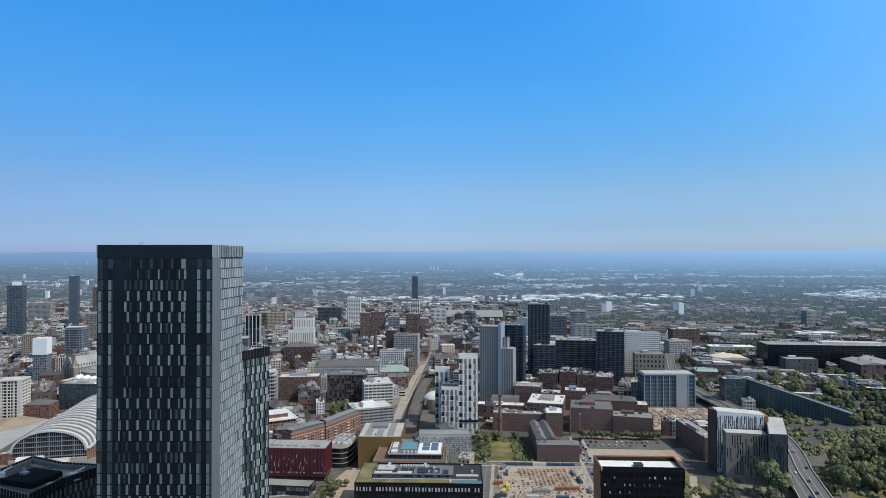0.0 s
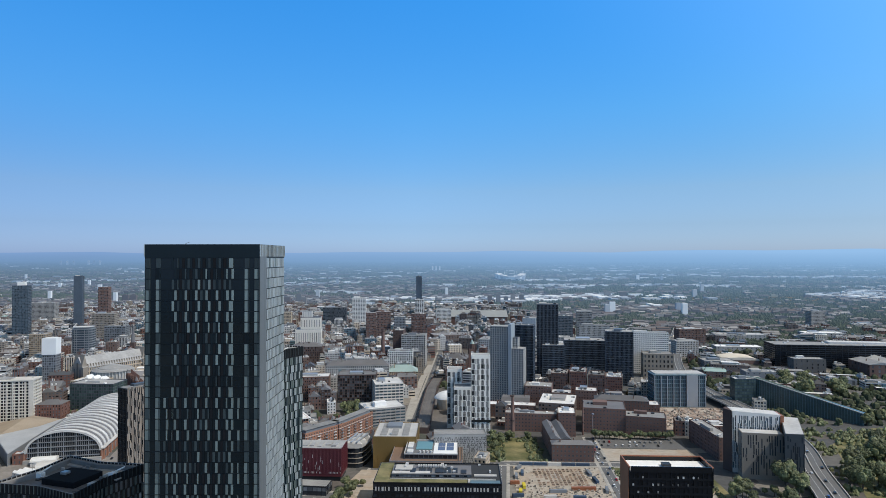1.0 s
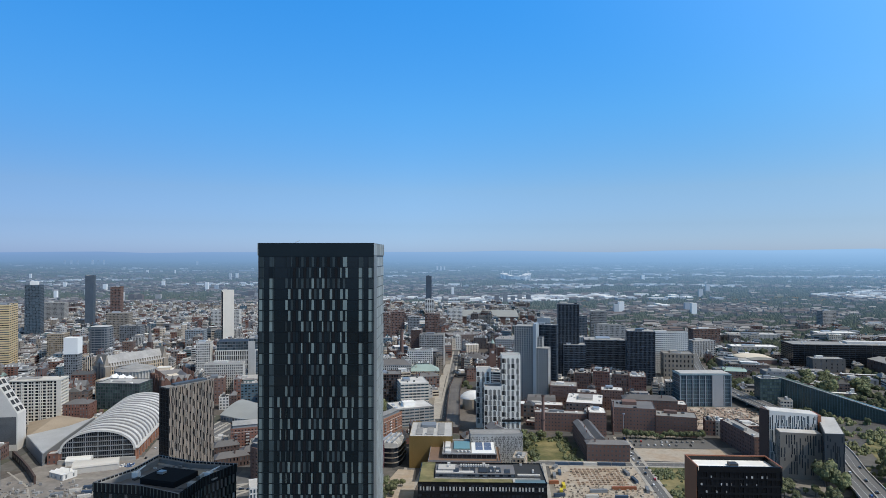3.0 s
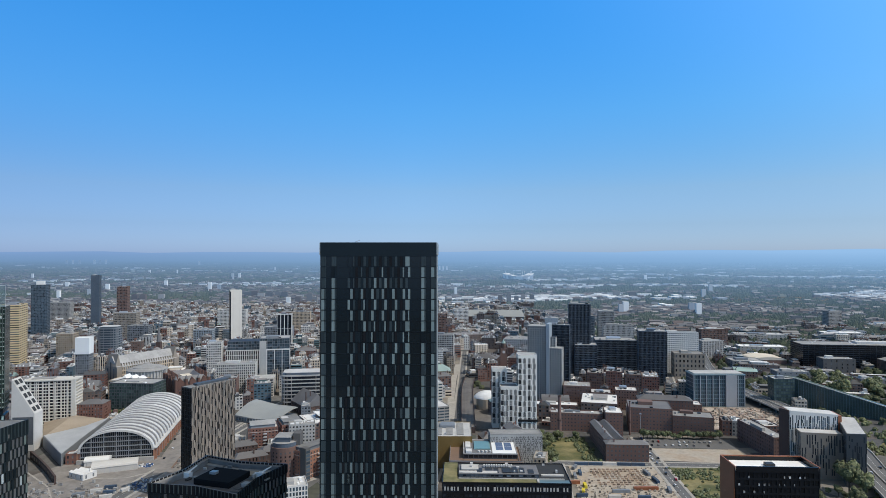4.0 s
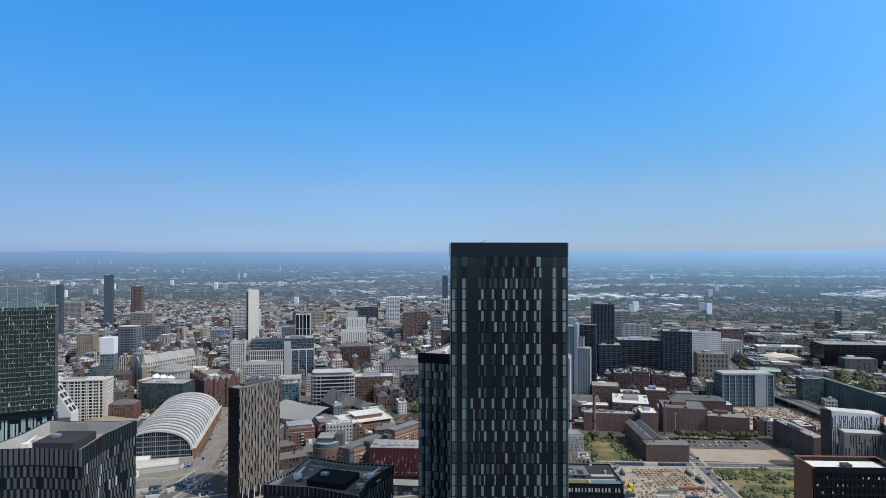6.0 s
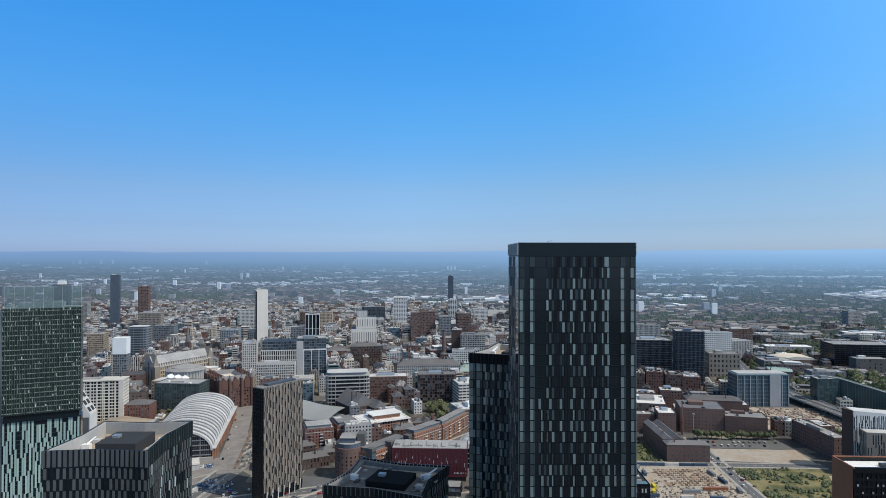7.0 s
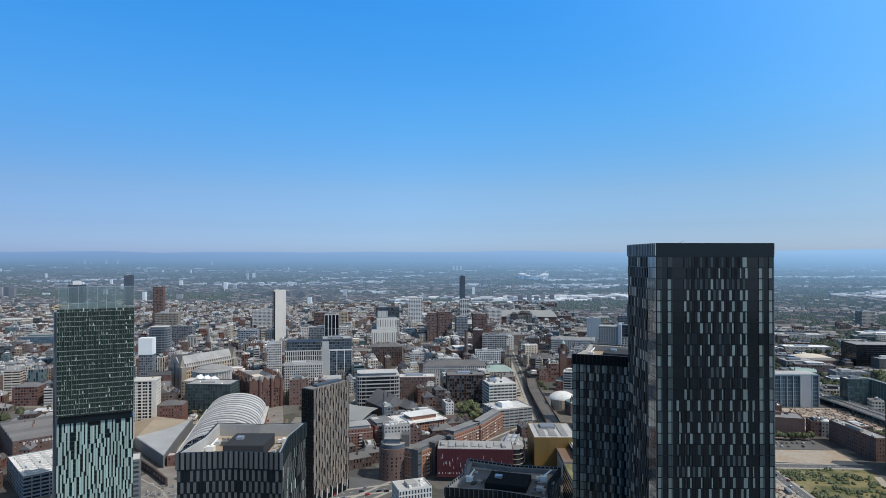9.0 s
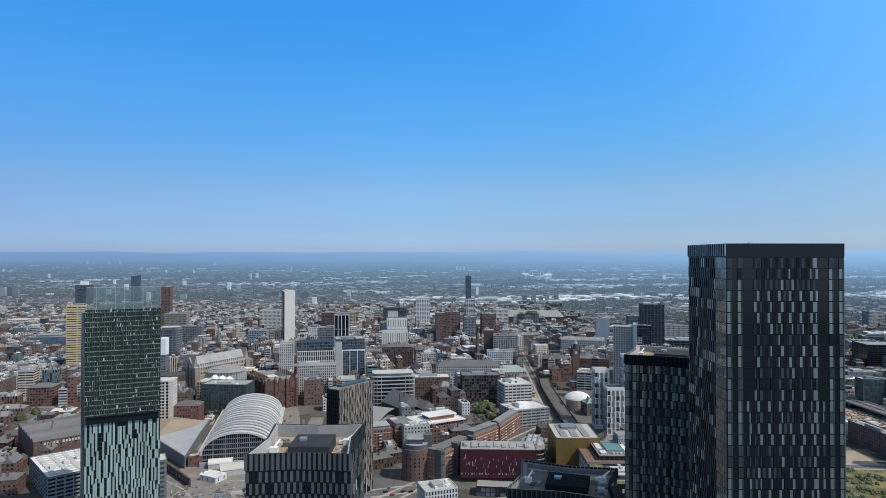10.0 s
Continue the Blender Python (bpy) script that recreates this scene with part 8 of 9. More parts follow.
for x, y, s in ((-95, 507, 1.0), (-103, 512, 0.9), (-97, 497, 1.1), (-89, 515, 0.6)):
    plant(x, y, s, 1)
for x, y, s in ((251, 503, 1.9), (258, 497, 1.6), (212, 493, 1.5), (205, 488, 1.2)):
    plant(x, y, s, 3)
for k in range(26):
    x, y = rng.uniform(455, 545), rng.uniform(850, 945)
    if is_free(x, y, 2) or k < 14:
        plant(x, y, rng.uniform(1.3, 2.0))
for k in range(12):
    plant(-505 + k * 4, 748 + rng.uniform(-2, 2), 0.6)

# ---- ordinary town ----
STYLES = [
    ("brick_building", "red brick city building with slate roof", "brick_red", "slate"),
    ("brick_building", "brown brick warehouse with grey roof", "brick_brown", "slate"),
    ("brick_building", "brown brick city block with flat roof", "brick_brown", "roof_grey"),
    ("office_building", "grey concrete office with flat roof", "concrete", "roof_grey"),
    ("office_building", "pale office block with white roof", "concrete_pale", "roof_pale"),
    ("office_building", "white stuccoed building with pale roof", "white_stucco", "roof_white"),
    ("brick_building", "buff stone city building with grey roof", "sandstone", "roof_grey"),
    ("office_building", "dark panelled office with flat roof", "grey_panel", "roof_grey"),
    ("brick_building", "dark brick Victorian block", "brick_dark", "slate"),
]
FAR, GREEN = {}, []
M["town_roofs"] = material("town_roofs", (0.3, 0.29, 0.275), var=0.4, grain=0.4, island=1.1, col2=(0.2, 0.19, 0.185))
M["town_pale_roofs"] = material("town_pale_roofs", (0.6, 0.59, 0.57), var=0.3, grain=0.4, island=0.7)
M["town_slate"] = material("town_slate_roofs", (0.105, 0.108, 0.115), rough=0.5, var=0.4, island=1.0, col2=(0.2, 0.195, 0.19))
M["town_copper"] = material("town_copper_roofs", (0.27, 0.37, 0.34), var=0.3, island=0.5)
M["town_units"] = material("town_roof_units", (0.46, 0.46, 0.45), var=0.3, island=1.7)
M["town_brick"] = material("town_brick", (0.225, 0.11, 0.083), var=0.35, island=0.8, col2=(0.13, 0.098, 0.086))
M["town_stone"] = material("town_stone", (0.37, 0.31, 0.245), var=0.35, island=0.7, col2=(0.25, 0.215, 0.18))
M["town_pale"] = material("town_pale_walls", (0.56, 0.55, 0.53), var=0.2, island=0.6, col2=(0.5, 0.425, 0.34))
M["town_dark"] = material("town_dark_walls", (0.075, 0.078, 0.085), rough=0.5, var=0.25, island=0.9, col2=(0.15, 0.16, 0.175))
M["town_glass"] = material("town_glass_walls", (0.13, 0.205, 0.215), rough=0.25, var=0.25, island=0.9, col2=(0.07, 0.115, 0.15))
TOWN_WALL = {"brick_red": "town_brick", "brick_brown": "town_brick", "brick_dark": "town_brick", "sandstone": "town_stone", "concrete": "town_pale", "concrete_pale": "town_pale", "white_stucco": "town_pale", "grey_panel": "town_dark"}


def add_block(x, y, w, d, h, rot, wall, top, rg):
    """One far block of the town, added to the joined meshes of its materials; x, y: the middle of its front."""
    a = radians(rot)
    c, s = math.cos(a), math.sin(a)

    def put(mat, g):
        o = FAR.setdefault(mat, Geo())
        o.add([(x + px * c - py * s, y + px * s + py * c, pz) for px, py, pz in g.v], g.f)

    parapet = 0.9 if top == "flat" else 0.0
    g = Geo()
    g.box(-w / 2, w / 2, 0, d, 0, h + parapet)
    put(wall, g)
    panes = Geo()
    style = rg.choices(["grid", "ribbon", "tall"], [5, 3, 1] if wall in ("town_pale", "town_dark", "town_glass") else [9, 0.6, 1])[0]
    floor = rg.uniform(3.3, 4.1)
    nf = max(1, int((h - 0.6) / floor))
    bay = rg.uniform(2.8, 4.6) if style == "grid" else rg.uniform(8, 14) if style == "ribbon" else rg.uniform(2.4, 3.4)
    fill = rg.uniform(0.42, 0.66) if style == "grid" else 0.93 if style == "ribbon" else 0.55
    tall = rg.uniform(0.45, 0.62)
    for side in range(3):
        ln = w if side == 0 else d
        n = max(1, round(ln / bay))
        st = ln / n
        for k in range(nf):
            z0 = h - (k + 1) * floor + floor * 0.22
            if z0 < 0.3:
                continue
            z1 = z0 + floor * (0.97 if style == "tall" else tall)
            for i in range(n):
                u0, u1 = (i + 0.5 - fill / 2) * st, (i + 0.5 + fill / 2) * st
                if side == 0:
                    panes.quad((-w / 2 + u0, -0.05, z0), (-w / 2 + u1, -0.05, z0), (-w / 2 + u1, -0.05, z1), (-w / 2 + u0, -0.05, z1))
                elif side == 1:
                    panes.quad((w / 2 + 0.05, u0, z0), (w / 2 + 0.05, u1, z0), (w / 2 + 0.05, u1, z1), (w / 2 + 0.05, u0, z1))
                else:
                    panes.quad((-w / 2 - 0.05, u1, z0), (-w / 2 - 0.05, u0, z0), (-w / 2 - 0.05, u0, z1), (-w / 2 - 0.05, u1, z1))
    put("glass", panes)
    g = Geo()
    if top in ("gable", "hip"):
        n = max(1, round(min(w, d) / rg.uniform(11, 17)))
        rise = min(w, d) / n * rg.uniform(0.24, 0.36)
        hip = min(w, d) / n * 0.45 if top == "hip" else 0.0
        for i in range(n):
            if w > d:
                g.gable(-w / 2 - 0.2, w / 2 + 0.2, -0.2 + i * d / n, 0.2 + (i + 1) * d / n - 0.4 * (i < n - 1), h, h + rise, True, hip)
            else:
                g.gable(-w / 2 - 0.2 + i * w / n, -w / 2 + 0.2 + (i + 1) * w / n - 0.4 * (i < n - 1), -0.2, d + 0.2, h, h + rise, False, hip)
        put(rg.choices(["town_slate", "town_roofs", "town_copper"], [9, 3, 0.35])[0], g)
        g = Geo()
        for _ in range(rg.choice([3, 5, 7])):
            cx, cy = rg.uniform(-w / 2 + 1, w / 2 - 2), rg.uniform(1, d - 2)
            g.box(cx, cx + rg.uniform(0.7, 1.1), cy, cy + rg.uniform(1.0, 2.4), h - 0.5, h + rise + rg.uniform(0.6, 1.8))
        put(wall, g)
        g = Geo()
        for _ in range(rg.choice([0, 2, 4])):
            # rooflights and dormers
            cx, cy = rg.uniform(-w / 2 + 1.5, w / 2 - 3.5), rg.uniform(0.8, d * 0.3)
            g.box(cx, cx + rg.uniform(1.2, 2.4), cy, cy + 2, h, h + rise * 0.62)
        put("town_units", g)
    elif top == "mansard":
        q, r0 = rg.uniform(2.2, 3.4), rg.uniform(3.0, 4.2)
        P = [(-w / 2 + 0.2, 0.2), (w / 2 - 0.2, 0.2), (w / 2 - 0.2, d - 0.2), (-w / 2 + 0.2, d - 0.2)]
        Q = [(-w / 2 + q, q), (w / 2 - q, q), (w / 2 - q, d - q), (-w / 2 + q, d - q)]
        g.add([(*p, h) for p in P] + [(*p, h + r0) for p in Q], [(i, (i + 1) % 4, 4 + (i + 1) % 4, 4 + i) for i in range(4)])
        put("town_slate", g)
        g = Geo()
        g.add([(*p, h + r0) for p in Q], [(0, 1, 2, 3)])
        put("town_roofs", g)
        g = Geo()
        for i in range(max(2, int(w / 4))):
            u = -w / 2 + (i + 0.5) * w / max(2, int(w / 4))
            g.box(u - 0.7, u + 0.7, 0.5, 2.4, h + 0.3, h + r0 - 0.5)
        for _ in range(4):
            cx, cy = rg.uniform(-w / 2 + q, w / 2 - q - 2), rg.uniform(q, max(q + 0.1, d - q - 2))
            g.box(cx, cx + rg.uniform(1, 3), cy, cy + rg.uniform(1, 3), h + r0 - 0.1, h + r0 + rg.uniform(0.8, 2.4))
        put("town_units", g)
    else:
        g.box(-w / 2 + 0.35, w / 2 - 0.35, 0.35, d - 0.35, h + parapet - 0.5, h + parapet + 0.03)
        roof = rg.choices(["town_roofs", "town_pale_roofs", "town_slate"], [5, 3.4, 2])[0]
        put(roof, g)
        zr = h + parapet
        if rg.random() < 0.65 and w > 10 and d > 10:
            # set-back top storey or plant room
            a1, a2, c1, c2 = rg.uniform(0.08, 0.35) * w, rg.uniform(0.08, 0.4) * w, rg.uniform(0.12, 0.35) * d, rg.uniform(0.05, 0.3) * d
            up = rg.uniform(2.2, 4.2)
            g = Geo()
            g.box(-w / 2 + a1, w / 2 - a2, c1, d - c2, zr, zr + up)
            put(rg.choice([wall, "town_dark", "town_units", "town_pale"]), g)
            g = Geo()
            g.box(-w / 2 + a1 - 0.3, w / 2 - a2 + 0.3, c1 - 0.3, d - c2 + 0.3, zr + up, zr + up + 0.25)
            put(rg.choice(["town_roofs", "town_pale_roofs"]), g)
        g = Geo()
        for _ in range(rg.choice([5, 9, 13, 18])):
            sx, sy = rg.uniform(0.8, 3.2), rg.uniform(0.8, 3.0)
            cx, cy = rg.uniform(-w / 2 + 1, max(-w / 2 + 1.1, w / 2 - 1 - sx)), rg.uniform(1, max(1.1, d - 1 - sy))
            g.box(cx, cx + sx, cy, cy + sy, zr, zr + rg.uniform(0.6, 3.0))
        put("town_units", g)
        if rg.random() < 0.35:
            # a stair head in a contrasting tone
            g = Geo()
            cx = rg.uniform(-w / 2 + 0.5, w / 2 - 4.5)
            g.box(cx, cx + 4, d - 5, d - 0.5, zr - 0.2, zr + rg.uniform(3, 6))
            put(rg.choice(["town_pale", "town_dark", "town_brick", "town_glass"]), g)


rng = random.Random(91)
count = 0


def lot(x, y, w, d, h, rot, kind):
    """One building of a street block, if its ground is free; x, y: the middle of its front."""
    global count
    a = radians(rot)
    for fu in (-0.42, 0.0, 0.42):
        for fv in (0.15, 0.5, 0.85):
            px, py = fu * w, fv * d
            if not is_free(x + px * math.cos(a) - py * math.sin(a), y + px * math.sin(a) + py * math.cos(a), 2.5):
                if w > 15:
                    for side in (-1, 1):
                        lot(x + side * w / 4 * math.cos(a), y + side * w / 4 * math.sin(a), w / 2 - 0.2, d, h, rot, kind)
                return
    nm, lb, wall, roof = STYLES[kind]
    pitched = rng.random() < (0.85 if roof == "slate" else 0.5 if wall in ("brick_brown", "sandstone", "brick_red") else 0.12) and max(w, d) < 45
    if y < 690 or (abs(x + 240) < 190 and y < 780):
        building(nm, lb, x, y, w, d, h, rot, wall=wall, roof=roof, top=("hip" if rng.random() < 0.4 else "gable") if pitched else "flat", rise=rng.uniform(3, 5), ridges=max(1, round(min(w, d) / 14)) if pitched else 1,
                 bay=3.4, pier=1.7, band=1.7, group="ordinary city buildings", keep=False, clutter=rng.choice([5, 8, 11]), floor=3.6, seed=count)
        count += 1
    else:
        top = rng.choices(["gable", "hip", "mansard"], [4, 3, 2])[0] if pitched else "flat"
        add_block(x, y, w, d, h, rot, "town_glass" if wall in ("concrete", "grey_panel") and rng.random() < 0.42 else TOWN_WALL[wall], top, rng)


for region in (0, 1):
    turn = radians(14 if region == 0 else -14)
    rot = math.degrees(turn)
    for gy in range(0, 34):
        for gx in range(-28, 28):
            bw, bd = rng.uniform(74, 86), rng.uniform(47, 56)
            px, py = gx * 92 + rng.uniform(-3, 3) + (30 if gy % 2 else 0), 440 + gy * 64 + rng.uniform(-3, 3)
            x = px * math.cos(turn) - (py - 900) * math.sin(turn)
            y = 900 + px * math.sin(turn) + (py - 900) * math.cos(turn)
            if (region == 0) != (x < 0) or not 470 < y < (1680 if x > 200 else 2350):
                continue
            if x - 40 > 0.72 * y + 80 or x < -0.72 * y - 260:
                continue
            near, centre = x > 230, -850 < x < 100 and 760 < y < 1700
            cs, sn = math.cos(turn), math.sin(turn)

            def spot(u, v):
                return x + u * cs - v * sn, y + u * sn + v * cs

            if near:
                if rng.random() < 0.4:
                    for _ in range(26):
                        GREEN.append(spot(rng.uniform(-bw / 2, bw / 2), rng.uniform(0, bd)))
                    continue
                v = 0.0
                while v < bd - 8:
                    r = rng.random()
                    if r < 0.35:
                        # a brick terrace along the street
                        lot(*spot(rng.uniform(-8, 8), v), rng.uniform(40, 70), 9, rng.choice([6, 6, 7]), rot, rng.choice([0, 1, 0]))
                        v += 20
                    elif r < 0.7:
                        # a shed or works
                        ww = rng.uniform(28, 62)
                        lot(*spot(rng.uniform(-10, 10), v), ww, rng.uniform(16, 26), rng.choice([7, 8, 10]), rot, rng.choice([3, 2, 7, 0, 1, 4]))
                        v += 32
                    else:
                        for side in (-1, 1):
                            lot(*spot(side * bw / 4, v), rng.uniform(14, 28), 14, rng.choice([8, 11, 14, 17]), rot, rng.choice([0, 2, 3, 2]))
                        v += 24
                    for _ in range(7):
                        GREEN.append(spot(rng.uniform(-bw / 2, bw / 2), v - 5 + rng.uniform(-3, 3)))
                continue
            weights = [2, 3, 3, 2, 0.8, 0.3, 1.4, 1, 3] if y < 800 else [1.5, 1.8, 1.8, 3, 2.8, 2.2, 2.6, 2.4, 2.2]
            mean = rng.choice([14, 18, 22, 28]) if centre else rng.choice([8, 10, 12, 15])
            r = rng.random()
            if r < 0.09:
                # an open square or car park with a few trees
                for _ in range(16):
                    GREEN.append(spot(rng.uniform(-bw / 2, bw / 2), rng.uniform(0, bd)))
                lot(*spot(-bw / 4, bd * 0.6), bw / 2.4, bd / 3, mean * 0.6, rot, 2)
                continue
            if r < 0.14:
                kind = rng.choices(range(9), weights)[0]
                lot(*spot(0, 0), bw, bd * 0.95, mean + rng.uniform(2, 9), rot, kind)
                continue
            rows = ((0, rng.uniform(15, 19)), (bd - rng.uniform(15, 19), None))
            for v0, depth in rows:
                depth = depth or bd - v0
                u = -bw / 2
                while u < bw / 2 - 9:
                    ww = min(rng.choice([rng.uniform(7, 12), rng.uniform(9, 17), rng.uniform(13, 28)]), bw / 2 - u)
                    kind = rng.choices(range(9), weights)[0]
                    if rng.random() > 0.04:
                        lot(*spot(u + ww / 2, v0 + rng.uniform(0, 0.6)), ww, depth + rng.uniform(-2, 2), max(6, mean + rng.choice([-9, -6, -4, -2, 0, 2, 5, 9])), rot, kind)
                    u += ww
            if bd > 46 and rng.random() < 0.6:
                # sheds and outbuildings in the yard, with a few trees
                for _ in range(rng.choice([0, 2, 4])):
                    GREEN.append(spot(rng.uniform(-bw / 2, bw / 2), bd * 0.42 + rng.uniform(-4, 12)))
                lot(*spot(rng.uniform(-15, 15), bd * 0.42), rng.uniform(14, 30), 9, rng.choice([4, 5, 7]), rot, rng.choice([1, 2, 3]))
for mat, geo in FAR.items():
    nm = "city_roofs" if "roof" in mat or mat in ("town_slate", "town_copper", "town_units") else "city_windows" if mat == "glass" else "city_walls"
    tagged(new(nm, mesh_of(geo, M[mat], nm)), "dense mass of city buildings of brick, stone and concrete", "city blocks", kind="stuff")

# ---- far town, sheds and woods ----


def clump(g, x, y, z, s, rg):
    if y > 1350:
        p = [(x + s * rg.uniform(0.7, 1.1) * c, y + s * rg.uniform(0.7, 1.1) * q, z + s * rg.uniform(0.1, 0.5)) for c, q in ((1, 0), (0, 1), (-1, 0), (0, -1))]
        top = (x + s * rg.uniform(-0.3, 0.3), y + s * rg.uniform(-0.3, 0.3), z + s * rg.uniform(1.0, 1.4))
        low = [(a, b, z - 0.5) for a, b, _ in p]
        g.add(p + [top] + low, [(i, (i + 1) % 4, 4) for i in range(4)] + [(5 + i, 5 + (i + 1) % 4, (i + 1) % 4, i) for i in (0, 2, 3)])
        return
    p = [(x + s * rg.uniform(0.7, 1.1) * c, y + s * rg.uniform(0.7, 1.1) * q, z + s * rg.uniform(0.1, 0.5)) for c, q in ((1, 0), (0.3, 0.95), (-0.8, 0.6), (-0.8, -0.6), (0.3, -0.95))]
    q = [(x + (a - x) * rg.uniform(0.55, 0.85), y + (b - y) * rg.uniform(0.55, 0.85), z + s * rg.uniform(0.85, 1.2)) for a, b, _ in p]
    top = (x + s * rg.uniform(-0.3, 0.3), y + s * rg.uniform(-0.3, 0.3), z + s * rg.uniform(1.2, 1.5))
    low = [(x + (a - x) * 0.8, y + (b - y) * 0.8, z - 0.5) for a, b, _ in p]
    ring = range(5)
    g.add(p + q + [top] + low, [(5 + i, 5 + (i + 1) % 5, 10) for i in ring] + [(i, (i + 1) % 5, 5 + (i + 1) % 5, 5 + i) for i in ring] + [(11 + i, 11 + (i + 1) % 5, (i + 1) % 5, i) for i in ring])


rg = random.Random(101)
houses, sheds, woods = Geo(), Geo(), Geo()
# the far slope stands for flat land running on for 25 km: where each distance lies on it, and how small things are there
SLOPE = []
for i in range(1200):
    y = 1500 + i * 2.2
    z = ground_height(y)
    if z > 184:
        break
    SLOPE.append((190 * y / (190 - z), y, z))


def on_slope(far):
    lo, hi = 0, len(SLOPE) - 2
    while lo < hi:
        mid = (lo + hi + 1) // 2
        if SLOPE[mid][0] <= far:
            lo = mid
        else:
            hi = mid - 1
    (f0, y0, z0), (f1, y1, z1) = SLOPE[lo], SLOPE[lo + 1]
    q = min(1.0, max(0.0, (far - f0) / (f1 - f0)))
    y = y0 + q * (y1 - y0)
    return y, z0 + q * (z1 - z0), y / far, (y1 - y0) / (f1 - f0)


def belt(x, y, z, w, d, h):
    """A ragged strip of trees: a row of crowns side by side."""
    n = max(1, round(w / (h * 1.6)))
    for i in range(n):
        clump(woods, x + (i - n / 2 + rg.uniform(-0.3, 0.3)) * w / n, y + rg.uniform(-0.5, 0.5) * d, z - h * 0.25, h * rg.uniform(0.7, 1.15), rg)


for k in range(27000):
    u = rg.random()
    far = 1 / (1 / 1560 + u * (1 / 21000 - 1 / 1560))
    y, z, s, flat = on_slope(far)
    x = rg.uniform(-0.86, 0.80) * y - 60
    if y < (1700 if x > 200 else 2380) and not (x > 200 or rg.random() < 0.06):
        continue
    if not is_free(x, y, 8):
        continue
    X = x / s
    big = 1 + max(0, far - 2500) / 4500
    green = noise.noise((X / 620, far / 330, 0.5)) * 0.7 + noise.noise((X / 2200, far / 900, 4.5)) * 0.6
    works = noise.noise((X / 800, far / 520, 9.5)) + 0.4 * noise.noise((X / 2600, far / 1500, 2.5))
    if green > (0.06 if far < 3200 else 0.0) and rg.random() < 0.88 or rg.random() < (0.22 if x > 200 else 0.16):
        w = rg.uniform(14, 60) * big
        belt(x, y, z, w * s, rg.uniform(5, 30) * flat, rg.uniform(6, 10) * s * (1 + 0.25 * (big - 1)))
        continue
    if far > 2300 and works > (0.24 if x < 100 else 0.1) and rg.random() < (0.3 if far < 2800 else 0.6):
        w, d, h = rg.choice([rg.uniform(14, 40), rg.uniform(25, 75)]) * (1 + (big - 1) * 0.45), rg.uniform(20, 60) if x < 200 else rg.uniform(30, 85), rg.uniform(6, 11) * (1 + (big - 1) * 0.08)
        sheds.box(x - w * s / 2, x + w * s / 2, y, y + max(d * flat, 2), z - 2 * s, z + h * s)
        continue
    if rg.random() < 0.004 and far < 9000:
        w, h = rg.uniform(12, 22), rg.uniform(24, 46)
        sheds.box(x - w * s / 2, x + w * s / 2, y, y + 12 * s, z - 2 * s, z + h * s)
        continue
    w, d, h = rg.uniform(9, 34) * (1 + (big - 1) * 0.5), rg.uniform(8, 12), rg.choice([5, 5, 6, 6, 7, 8, 11])
    houses.box(x - w * s / 2, x + w * s / 2, y, y + d * s, z - 2 * s, z + h * s)
    houses.gable(x - w * s / 2 - 0.2 * s, x + w * s / 2 + 0.2 * s, y - 0.2, y + d * s + 0.2, z + h * s, z + (h + 3) * s, rg.random() < 0.75)
    if rg.random() < 0.75:
        clump(woods, x + rg.uniform(-24, 24) * s, y - rg.uniform(2, 8) * s, z - 1.5 * s, rg.uniform(4, 7.5) * s * big ** 0.35, rg)
for x, y in EXTRA[40:]:
    for _ in range(4):
        clump(woods, x + rg.uniform(-4, 4), y + rg.uniform(-4, 4), rg.uniform(0, 3), rg.uniform(2.5, 4.8), rg)
for x, y in GREEN:
    if not is_free(x, y, 5):
        continue
    clump(woods, x, y, 0, rg.uniform(3.5, 6.5), rg)
for k in range(5200):
    x, y = rg.uniform(250, 1180), rg.uniform(820, 1700)
    if x < 0.78 * y and is_free(x, y, 9) and noise.noise((x / 110, y / 110, 2.5)) > 0.1:
        clump(woods, x, y, 0, rg.uniform(3.5, 7.5), rg)
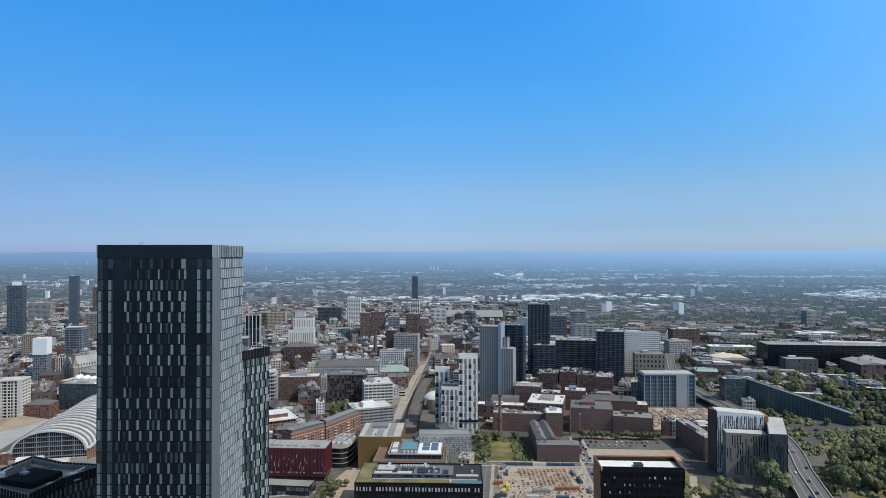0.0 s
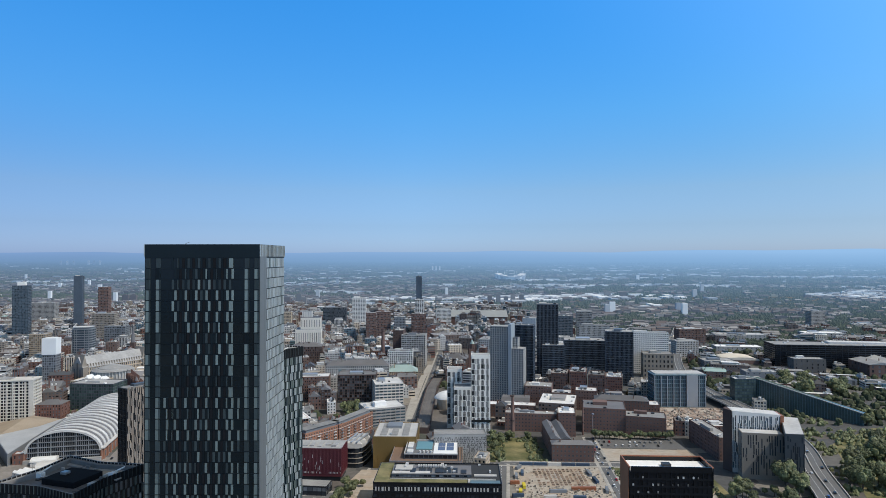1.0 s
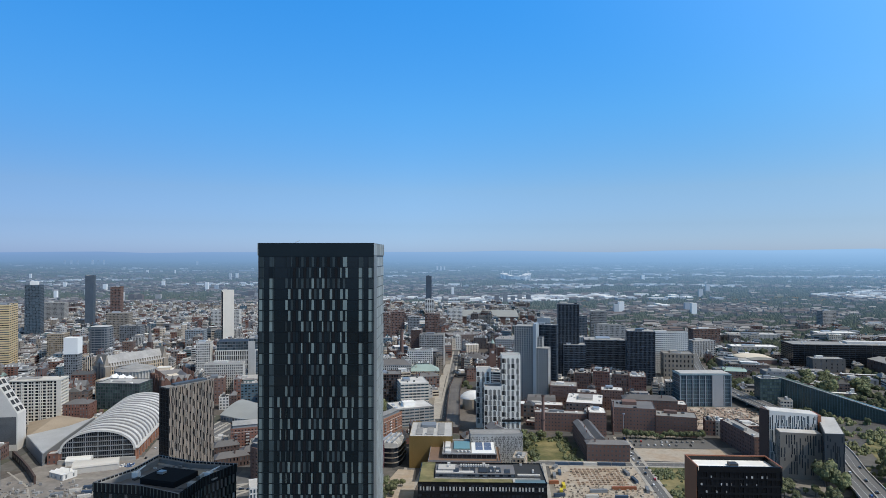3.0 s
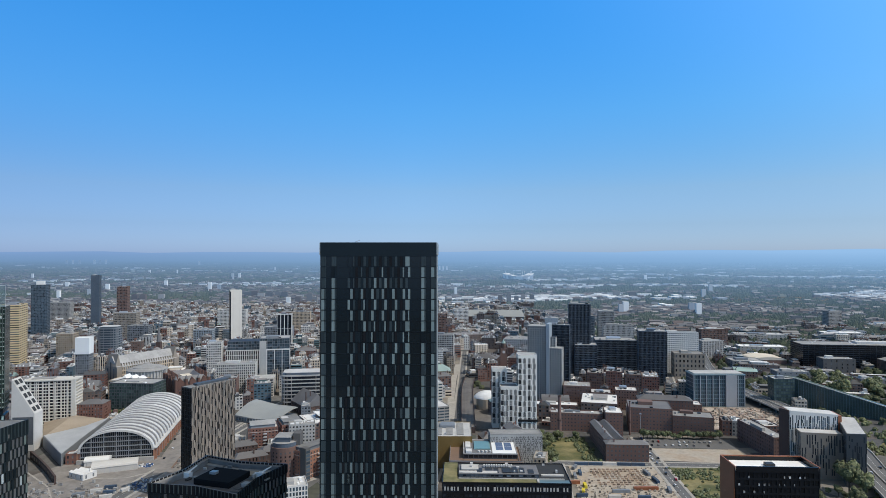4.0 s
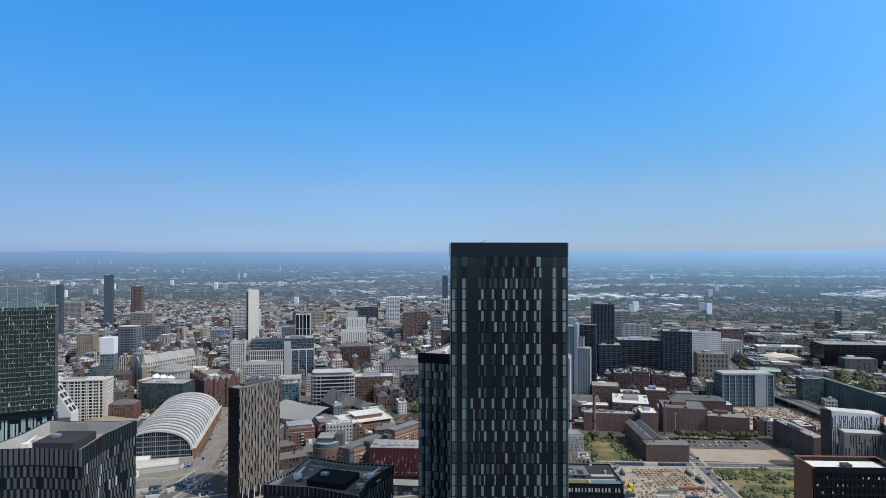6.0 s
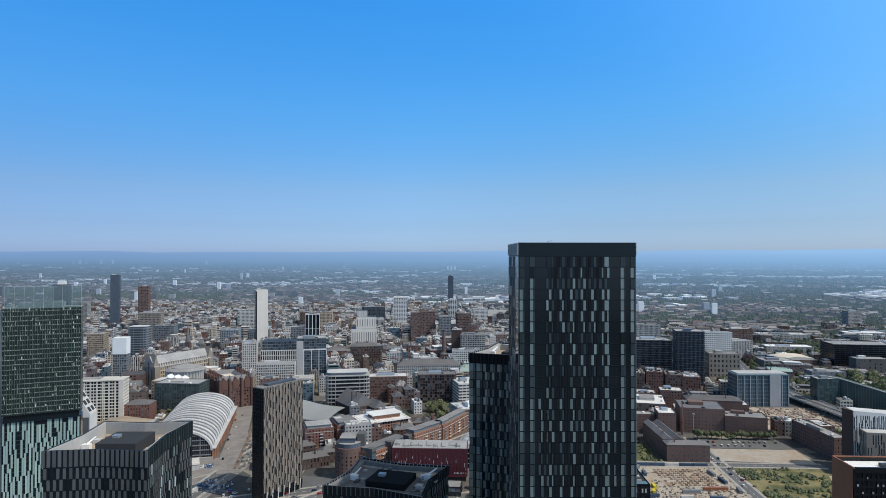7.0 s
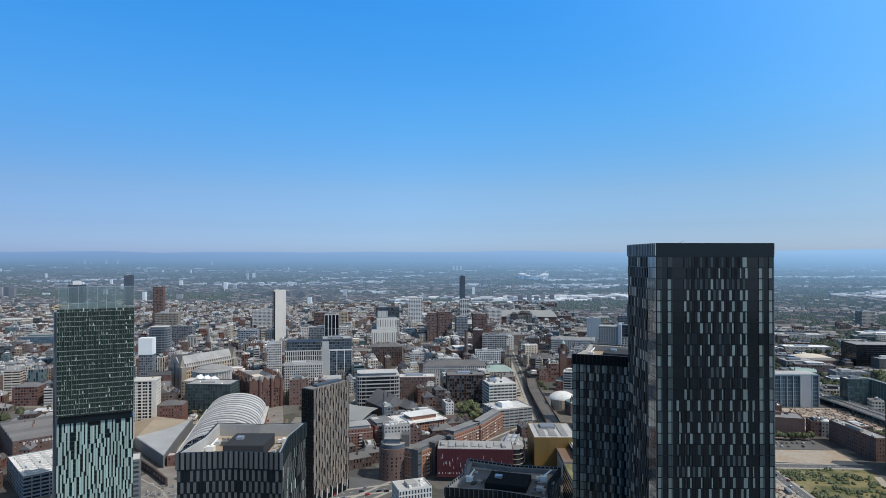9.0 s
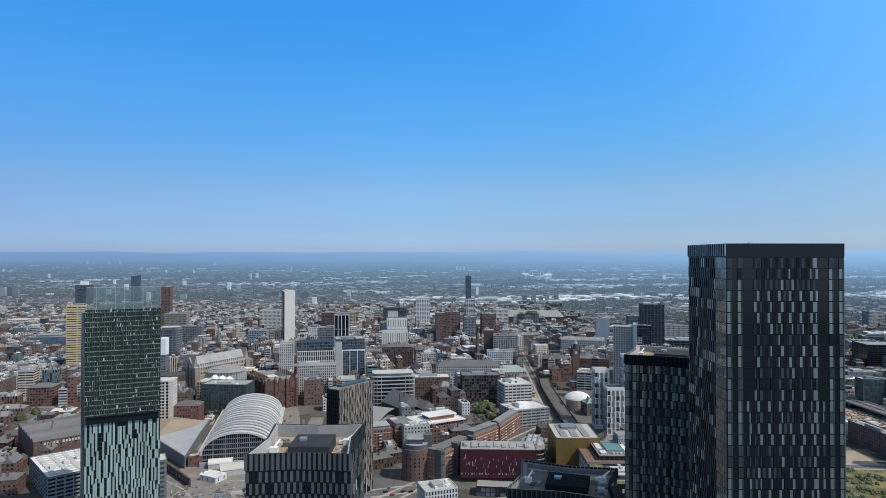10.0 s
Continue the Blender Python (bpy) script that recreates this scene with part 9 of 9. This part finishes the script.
for X, far, n, step, wide, h in ((-10290, 16000, 3, 170, 50, 105), (-9560, 16000, 3, 150, 50, 115), (-337, 8700, 3, 50, 22, 62), (-2100, 5600, 2, 60, 22, 44), (1500, 5200, 1, 60, 24, 40), (-6400, 15000, 1, 60, 45, 90)):
    y, z, s, flat = on_slope(far)
    for k in range(n):
        x = (X + k * step) * s
        sheds.box(x, x + wide * s, y, y + 14 * s, z - 3 * s, z + h * s)
y, z, s, flat = on_slope(5500)
stadium = thing("stadium", "far pale stadium with a swooping roof and masts", "stadium", 480 * s, y, z=z)
g = Geo()
N = 32
for i in range(N):
    P = []
    for a_ in (math.tau * i / N, math.tau * (i + 1) / N):
        c, q = math.cos(a_), math.sin(a_)
        top = 34 + 12 * math.cos(2 * a_)
        P.append([(130 * c * s, 100 * q * s, 0), (135 * c * s, 104 * q * s, (top - 12) * s), (140 * c * s, 108 * q * s, top * s), (85 * c * s, 62 * q * s, (top + 4) * s)])
    for k in range(3):
        g.quad(P[0][k], P[1][k], P[1][k + 1], P[0][k + 1])
part("bowl", g, "far_sheds", stadium)
for i in range(8):
    a_ = math.tau * (i + 0.5) / 8
    g = Geo()
    g.tube((128 * math.cos(a_) * s, 98 * math.sin(a_) * s, 0), (120 * math.cos(a_) * s, 92 * math.sin(a_) * s, 68 * s), 2.2 * s, 1.2 * s, 5)
    part("mast", g, "far_sheds", stadium)
for X, far, n, w, h, step in ((130, 2650, 5, 18, 34, 34), (-700, 2500, 3, 22, 40, 40), (-1500, 2700, 4, 26, 34, 44), (-1050, 2900, 6, 30, 28, 36), (-2300, 2900, 3, 24, 42, 50), (700, 2900, 2, 30, 26, 60)):
    for k in range(n):
        y, z, s, flat = on_slope(far + rg.uniform(-60, 60))
        x, hh = (X + k * step) * s, h * rg.uniform(0.7, 1.15)
        houses.box(x, x + w * s, y, y + 14 * s, z - 2 * s, z + hh * s)
        houses.box(x + w * 0.2 * s, x + w * 0.7 * s, y + 3 * s, y + 10 * s, z + hh * s, z + (hh + 3) * s)
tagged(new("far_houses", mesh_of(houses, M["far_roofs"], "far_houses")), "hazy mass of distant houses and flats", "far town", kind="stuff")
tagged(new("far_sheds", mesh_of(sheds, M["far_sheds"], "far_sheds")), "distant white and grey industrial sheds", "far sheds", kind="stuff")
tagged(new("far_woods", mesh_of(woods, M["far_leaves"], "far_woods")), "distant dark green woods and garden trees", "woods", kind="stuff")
